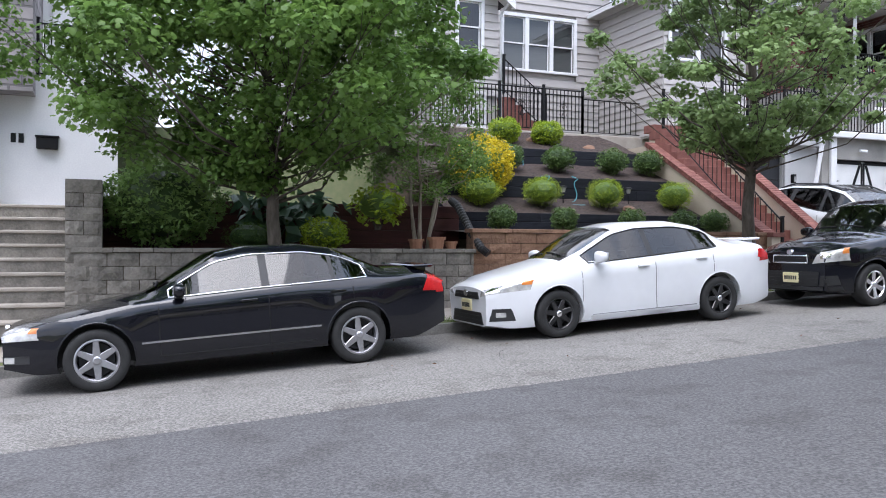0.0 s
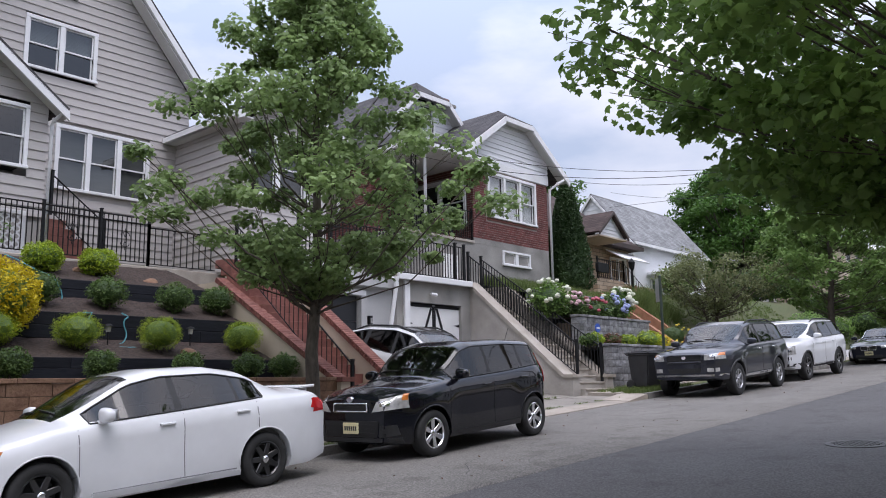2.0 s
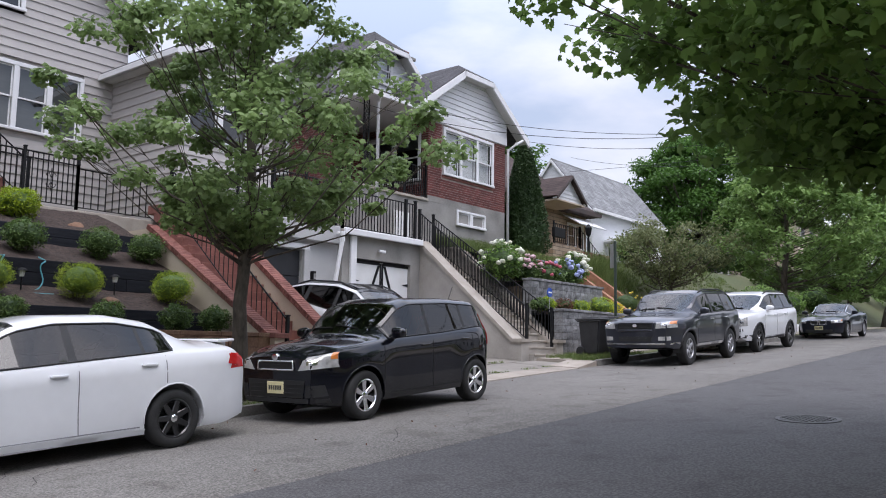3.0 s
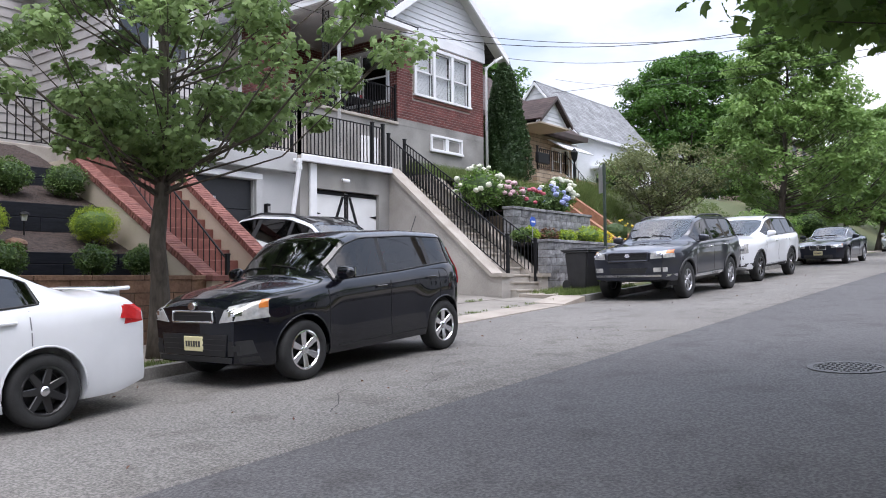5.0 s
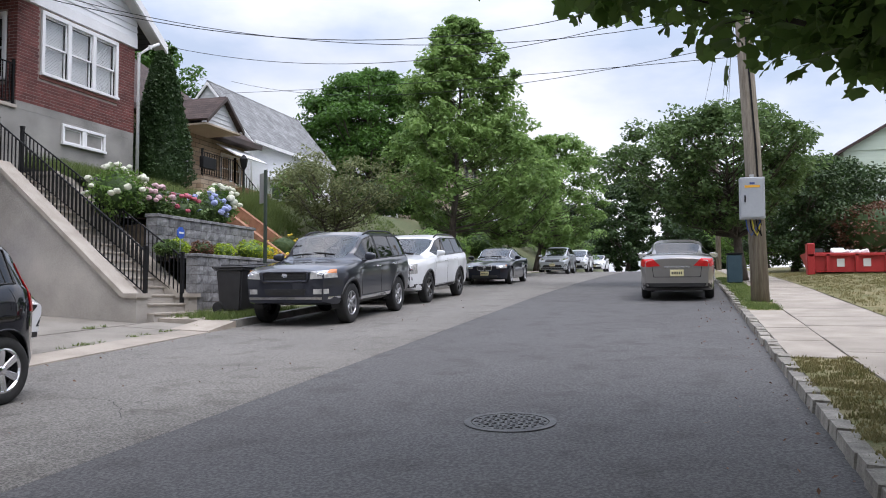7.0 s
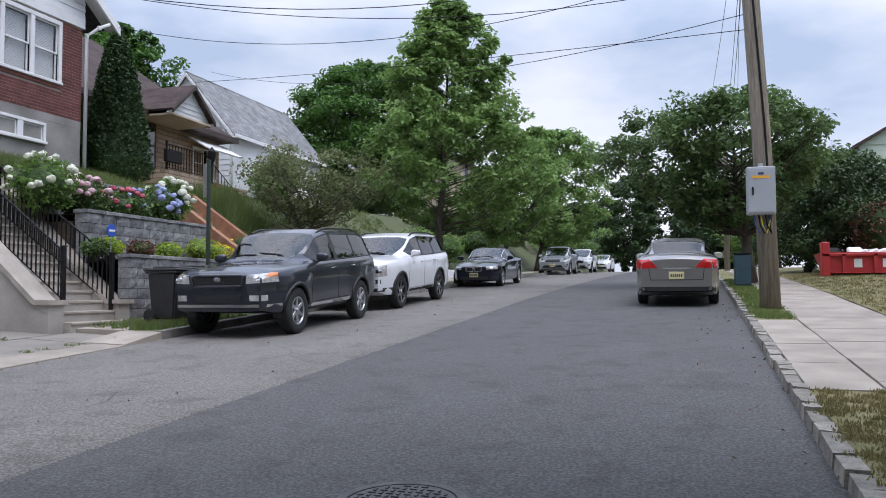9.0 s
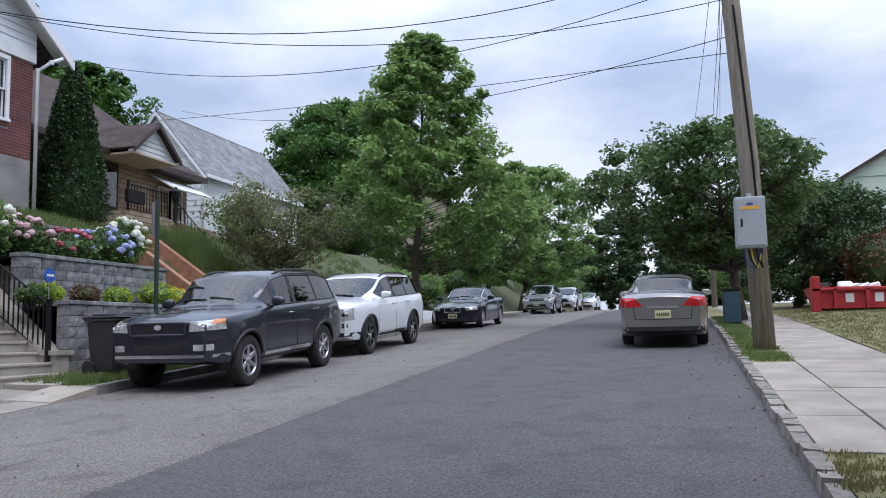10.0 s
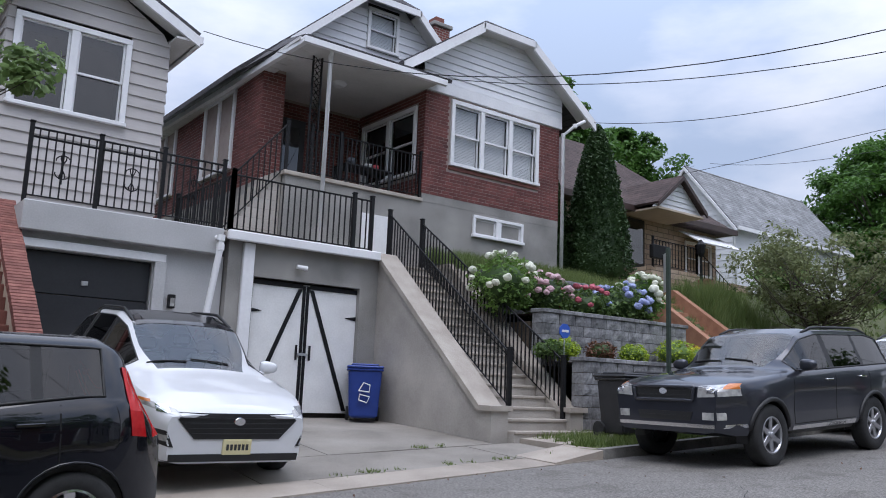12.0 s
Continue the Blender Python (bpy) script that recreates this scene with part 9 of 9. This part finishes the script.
sb_ = part("sign_board", bm, mat("blue_sign", (0.03, 0.09, 0.42), (0.04, 0.11, 0.48), 3, 0.5), sgn)
part("letter_bar", newbox(21.97, 22.13, 13.274, 13.279, 3.16, 3.20), M_TRIM, sb_)

# terracotta steps and lamp post of the stone house yard
ts = thing("terracotta_steps", (29, 14.5, 3.4), "terracotta coloured side walls of garden steps", "steps", "", "structure")
for x in (28.2, 29.6):
    bm = bmesh.new()
    prism(bm, [(13.4, 2.0), (17.4, 2.0), (17.4, 4.9), (16.8, 4.9), (14.0, 2.95), (13.4, 2.95)], "x", x, x + 0.22)
    part("side_wall", bm, M_TERRACOTTA, ts)
for k in range(11):
    part("step", newbox(28.42, 29.6, 13.6 + k * 0.3, 13.95 + k * 0.3, 1.9, 2.15 + k * 0.235, 0.01), M_TERRACOTTA, ts)
lw = thing("stone_wall", (30, 13.1, 2), "low rubble stone wall below the sloping lawn", "garden wall", "", "structure")
course_wall(lw, 27.1, 33.5, 13.1, lambda x: rz(x) + 0.1, 2.9, 0.36, 0.17, 0.3, M_BLOCK)
lpst = thing("lamp_post", (31.7, 17.4, gz(31.7, 17.4)), "black cast lamp post in the front yard", "lamp post")
bm = bmesh.new()
tube(bm, [(31.7, 17.4, gz(31.7, 17.4)), (31.7, 17.4, 6.1)], [0.05, 0.035], 8)
part("post", bm, M_IRON, lpst)
bm = bmesh.new()
tube(bm, [(31.7, 17.4, 6.1), (31.7, 17.4, 6.2), (31.7, 17.4, 6.45), (31.7, 17.4, 6.6)], [0.05, 0.10, 0.14, 0.02], 8)
part("lantern", bm, M_IRON, lpst)
drive2 = tagged(part("driveway_wall", newbox(34.5, 44, 13.0, 13.3, 1.5, 3.0, 0.02), M_WHITEWALL), "low white wall beside the upper driveway", "garden wall", "", "structure")

# right side: skip, litter bin, house and hedge line
sk = thing("waste_skip", (42, -3.5, rz(42) + 0.15), "red steel waste skip full of rubbish", "skip")
M_RED = mat("red_skip_paint", (0.36, 0.018, 0.022), (0.46, 0.035, 0.035), 3, 0.5, bump=0.002, fine=30)
zs = rz(42) + 0.12
bm = bmesh.new()
prism(bm, [(-7.4, zs + 0.1), (-1.6, zs + 0.1), (-1.3, zs + 0.85), (-7.4, zs + 0.75)], "x", 41.0, 43.2)
part("tub", bm, M_RED, sk)
for y in (-2.0, -3.0, -4.0, -5.0):
    part("rib", newbox(40.9, 40.998, y - 0.06, y + 0.06, zs + 0.1, zs + 0.78), M_RED, sk)
part("lift_post", newbox(40.9, 41.4, -1.55, -1.28, zs, zs + 1.2, 0.02), M_RED, sk)
part("top_rail", newbox(40.9, 41.0, -7.4, -1.3, zs + 0.70, zs + 0.79, 0.01), M_RED, sk)
for k, y in enumerate((-2.45, -3.35, -4.3)):
    part("letter_bar", newbox(40.985, 40.997, y - 0.13, y + 0.13, zs + 0.30, zs + 0.60), M_TRIM, sk)
for k in range(14):
    x, y = random.uniform(41.2, 43), random.uniform(-7.0, -1.8)
    bm = newbox(x - 0.28, x + 0.28, y - 0.25, y + 0.25, zs + 0.7, zs + 0.85 + random.uniform(0, 0.22), 0.05)
    bmesh.ops.rotate(bm, verts=bm.verts, cent=(x, y, zs + 0.8), matrix=Matrix.Rotation(random.uniform(-0.5, 0.5), 3, "XYZ"[k % 3]))
    rb = thing("rubbish_bag", (x, y, zs + 0.7), "piece of rubbish lying in the skip", "rubbish", "rubbish in the skip")
    part("bag", bm, random.choice((M_TRIM, M_IRON, M_BOXGREY, M_SOIL)), rb)
lb_ = thing("litter_bin", (34.5, 1.2, rz(34.5) + 0.13), "dark blue green litter bin on the verge", "litter bin")
part("bin_body", newbox(34.2, 34.7, 1.45, 1.9, rz(34.5) + 0.12, rz(34.5) + 1.0, 0.03), mat("teal_bin", (0.02, 0.05, 0.07), (0.035, 0.07, 0.09), 4, 0.5), lb_)
part("bin_lid", newbox(34.18, 34.72, 1.43, 1.92, rz(34.5) + 1.0, rz(34.5) + 1.06, 0.02), M_IRON, lb_)


def plain_house(x0, x1, y0, y1, z0, h, rise, wall_m, roof_m, label, face):
    """A house across the street: walls, gabled roof along x, a door and two rows of windows."""
    root = thing("house", ((x0 + x1) / 2, (y0 + y1) / 2, z0), label, "house")
    part("wall", newbox(x0, x1, y0, y1, z0, z0 + h), wall_m, root)
    ym = (y0 + y1) / 2
    for sg, ye in ((-1, y0 - 0.4), (1, y1 + 0.4)):
        roof_plane(root, [(x0 - 0.4, ye, z0 + h - 0.1), (x1 + 0.4, ye, z0 + h - 0.1), (x1 + 0.4, ym, z0 + h + rise), (x0 - 0.4, ym, z0 + h + rise)], 0.14, roof_m)
    for x in (x0, x1):
        bm = bmesh.new()
        prism(bm, [(y0, z0 + h), (y1, z0 + h), (ym, z0 + h + rise - 0.15)], "x", x - 0.05, x + 0.05)
        part("gable", bm, wall_m, root)
    n = max(2, int((x1 - x0) / 2.4))
    yf = y1 if face > 0 else y0
    for r_ in range(2 if h > 4.5 else 1):
        for k in range(n):
            xa = x0 + (x1 - x0) * (k + 0.5) / n
            za = z0 + 1.0 + r_ * 2.7
            w = part("window", newbox(xa - 0.5, xa + 0.5, yf - 0.03, yf + 0.03 * face + 0.02, za, za + 1.3), M_TRIM, root)
            part("pane", newbox(xa - 0.43, xa + 0.43, yf + 0.05 * face - 0.004, yf + 0.05 * face + 0.004, za + 0.07, za + 1.23), M_BLACKDOOR, w)
    return root


M_PALEGREEN = mat("pale_green_siding", (0.50, 0.58, 0.48), (0.58, 0.66, 0.56), 1.0, 0.7, stretch=(0.3, 0.3, 6), fine=10)
plain_house(56, 66, -15, -5.2, rz(60) + 0.2, 6.2, 3.0, M_PALEGREEN, M_SHINGLE_BR, "pale green clapboard house across the street", 1)
# The next five are out of view, added for car paint and glass to mirror.
plain_house(-4, 6, -19, -10, rz(0) + 0.3, 6.0, 3.0, M_SIDING, M_SHINGLE_DK, "unseen taupe clapboard house added across the street for reflections", 1)
plain_house(9, 19, -19, -10, rz(14) + 0.3, 6.0, 3.0, M_BRICK, M_SHINGLE_BR, "unseen brick house added across the street for reflections", 1)
plain_house(22, 31, -20, -11, rz(26) + 0.3, 5.6, 3.0, M_SIDING, M_SHINGLE_GR, "unseen taupe house added across the street for reflections", 1)
plain_house(36, 46, -20, -11, rz(40) + 0.3, 5.6, 3.0, M_WHITESIDING, M_SHINGLE_DK, "unseen white house added across the street for reflections", 1)
plain_house(-22, -9, 16, 26, 1.5, 6.0, 3.0, M_BRICK, M_SHINGLE_DK, "unseen brick house added down the street", -1)
plain_house(58, 66, 24, 32, 6.0, 3.6, 2.4, M_WHITESIDING, M_SHINGLE_GR, "white house up the street", -1)
plain_house(66, 76, 19, 28, 6.5, 5.0, 3.2, M_CREAM, M_SHINGLE_BR, "cream house up the street", -1)
# Trees out of view, added to darken what the car sides reflect.
for k, (x, y, s) in enumerate(((-3, -6, 1.0), (4.5, -7, 1.1), (19, -6, 1.0), (28, -7.5, 0.9))):
    tree((x, y, rz(x) + 0.15), 0.2, 1.8, (x, y, rz(x) + 2.6, rz(x) + 9.5 * s, 3.4 * s, 3.2 * s), 0.24, 60, 110, L_MAPLE, "unseen leafy tree added across the street to darken reflections", 200 + k, profile="round", clump=0.9)

for k, (x, y, r_, m_) in enumerate(((38, 14.2, 0.9, L_BOX), (40.5, 14.0, 0.8, L_MAPLE), (43, 14.5, 1.0, L_BRIGHT), (46, 14.2, 1.0, L_MAPLE), (49, 15.5, 1.3, L_BOX), (53, 14.5, 1.1, L_BRIGHT), (56, 15.5, 1.3, L_DARK), (60, 15.5, 1.4, L_MAPLE), (36, 17.5, 1.0, L_BRIGHT), (48, 18.5, 1.5, L_DARK), (52, 18.5, 1.4, L_MAPLE), (72, 16, 2.0, L_DARK), (82, 15, 2.4, L_MAPLE), (90, 14, 2.6, L_DARK))):
    shrub((x, y, gz(x, y) - 0.05), r_, r_ * 1.5, 0.13, 500, m_, "rounded green yard shrub up the street", 300 + k, "yard shrubs up the street")
# cracks, leaf litter and small stones
lit = []
for k in range(420):
    x = random.uniform(2, 30)
    y = random.choice((random.uniform(2.06, 2.5), random.uniform(10.7, 11.1), random.uniform(7.5, 11.0), random.uniform(2.1, 3.0)))
    lit.append((x, y, rz(x) + 0.016))
leaf_cloud("leaf_litter", lit, [0.05] * len(lit), 1, 0.04, L_RUST, None, 77, flat=0.0, kind="stuff")
tagged(bpy.data.objects["leaf_litter"], "scattered dry leaves on the asphalt", "leaves")


def crack(pts, w, name="crack"):
    bm = bmesh.new()
    for (xa, ya), (xb, yb) in zip(pts, pts[1:]):
        d = Vector((xb - xa, yb - ya, 0)).normalized()
        s = Vector((-d.y, d.x, 0)) * w
        q = [Vector((xa, ya, rz(xa) + 0.0105)) - s, Vector((xb, yb, rz(xb) + 0.0105)) - s, Vector((xb, yb, rz(xb) + 0.0105)) + s, Vector((xa, ya, rz(xa) + 0.0105)) + s]
        bm.faces.new([bm.verts.new(p) for p in q])
    return bm


ck = bmesh.new()
for k in range(46):
    x, y = random.uniform(3, 34), random.uniform(7.6, 10.9)
    a = random.choice((0.1, 1.5, -0.3, 1.2)) + random.uniform(-0.4, 0.4)
    pts = [(x, y)]
    for i in range(random.randint(6, 16)):
        a += random.uniform(-0.9, 0.9) * (1 if i % 2 else -0.8) * 0.6
        x += 0.14 * math.cos(a)
        y += 0.14 * math.sin(a)
        if not 7.3 < y < 11.0:
            break
        pts.append((x, y))
    if len(pts) > 2:
        b = crack(pts, random.uniform(0.0015, 0.0035))
        me = bpy.data.meshes.new("t")
        b.to_mesh(me)
        b.free()
        ck.from_mesh(me)
        bpy.data.meshes.remove(me)
tagged(part("asphalt_cracks", ck, M_SEAM), "thin dark cracks in the old asphalt", "crack", "", "stuff")
# sloped concrete where the lowered kerb meets the verge
bm = bmesh.new()
slab_ring(bm, [(19.7, 11.12, rz(19.7) - 0.1), (20.66, 11.12, rz(20.66) - 0.1), (20.66, 11.9, rz(20.66) - 0.1), (19.7, 11.9, rz(19.7) - 0.1)],
          [(19.7, 11.12, rz(19.7) + 0.03), (20.66, 11.12, rz(20.66) + 0.129), (20.66, 11.9, rz(20.66) + 0.135), (19.7, 11.9, rz(19.7) + 0.06)])
tagged(part("kerb_ramp", bm, M_PAVE), "sloped concrete end of the lowered kerb", "kerb", "", "structure")


# ---- single bricks of the bungalow ----
def brick_skin(parent, O, d, n, a0, a1, z0, z1, openings=(), single=False):
    """Running bond on a wall plane: bricks stand 7 mm proud of the mortar; single gives each its own object."""
    bl, bh, pl, ph, out = 0.203, 0.064, 0.214, 0.0755, 0.007
    O, d, n = Vector(O), Vector(d), Vector(n)
    org = Vector(origin(parent))

    def corners(a, b, z):
        c = []
        for t, e in ((-0.004, 0.0), (out - 0.002, 0.0), (out, 0.004)):
            c += [O + d * s + n * t + Vector((0, 0, h)) for s, h in ((a + e, z + e), (b - e, z + e), (b - e, z + bh - e), (a + e, z + bh - e))]
        return c

    FC = [(8, 9, 10, 11)] + [(r + k, r + (k + 1) % 4, r + 4 + (k + 1) % 4, r + 4 + k) for r in (0, 4) for k in range(4)]
    verts, faces = [], []
    shared = {}
    rows = int((z1 - z0) / ph)
    for j in range(rows):
        z = z0 + 0.006 + j * ph
        a = a0 - (pl / 2 if j % 2 else 0)
        while a < a1:
            s, e = max(a, a0), min(a + bl, a1)
            a += pl
            cuts = [(s, e)]
            for o0, o1, q0, q1 in openings:
                if z + bh > q0 and z < q1:
                    nx = []
                    for u, v in cuts:
                        if v <= o0 or u >= o1:
                            nx.append((u, v))
                        else:
                            nx += [w for w in ((u, o0), (o1, v)) if w[1] - w[0] > 0.03]
                    cuts = nx
            for u, v in cuts:
                if v - u < 0.03:
                    continue
                if single and abs(v - u - bl) < 1e-6:
                    me = shared.get("m")
                    if me is None:
                        me = bpy.data.meshes.new("brick")
                        o = O + d * u + Vector((0, 0, z))
                        me.from_pydata([p - o for p in corners(u, v, z)], [], FC)
                        me.materials.append(M_BRICKUNIT)
                        shared["m"] = me
                    share("brick", me, parent, Matrix.Translation(O + d * u + Vector((0, 0, z))))
                else:
                    k = len(verts)
                    verts += [p - org for p in corners(u, v, z)]
                    faces += [[i + k for i in f] for f in FC]
    if verts:
        me = bpy.data.meshes.new("brickwork")
        me.from_pydata(verts, [], faces)
        me.materials.append(M_BRICKMASS)
        ob = new("brickwork", me)
        ob.parent = parent
        ob["kind"] = "stuff"


brick_skin(bung, (0, F, 0), VX, NF, 22.0, 26.15, 6.30, 8.66, [(22.66, 25.46, 6.95, 8.66)], single=True)
brick_skin(bung, (22.0, 0, 0), VY, -VX, F, 20.4, 6.30, 8.66, [(17.86, 20.2, 6.74, 8.40)])
brick_skin(bung, (0, 20.4, 0), VX, NF, 19.2, 22.0, 6.18, 8.66, [(19.58, 20.52, 6.18, 8.22)])
brick_skin(bung, (0, 18.85, 0), VX, NF, 18.7, 19.2, 6.18, 8.66)
brick_skin(bung, (19.2, 0, 0), VY, VX, 18.85, 20.4, 6.18, 8.66)
brick_skin(bung, (18.7, 0, 0), VY, -VX, 18.85, 26.9, 6.18, 8.66, [(20.19, 22.01, 6.66, 8.56), (23.89, 25.51, 6.66, 8.56)])


# ---- parked cars ----
car("black saloon car with bright window surround parked at the kerb", BLACK_SEDAN, parked(1.48, 10.22, 180))
car("white saloon car with black wheels parked at the kerb", WHITE_SEDAN, parked(6.92, 10.40, 180))
car("black boxy hatchback with chrome wheels parked at the kerb", HATCH, parked(12.13, 10.17, 181.5))
car("dark grey off-road vehicle with chrome bumper at the kerb", OFFROAD, parked(23.02, 10.19, 181), "suv")
car("white boxy large suv with black wheels at the kerb", BIG_SUV, parked(28.45, 10.33, 180), "suv")
car("dark navy saloon car parked beyond the suvs", NAVY_SEDAN, parked(39.4, 10.4, 180))
car("pale silver suv parked far up the street", SILVER_SUV, parked(58.0, 10.75, 180), "suv")
car("white suv parked far up the street", WHITE_SUV, parked(67.8, 10.7, 180), "suv")
car("white small hatchback near the crest of the street", SMALL_HATCH, parked(79, 10.5, 180))
car("silver saloon car with red tail lights beside the verge", SILVER_SEDAN, parked(29.95, 3.34, 0))
car("white suv with black glass roof standing in the driveway", SUV, pose(15.54, 13.84, drive_h(15.54, 13.84) + 0.01, 0, 0, -91) @ pose(0, 0, 0, 0, 6.7, 0), "suv")
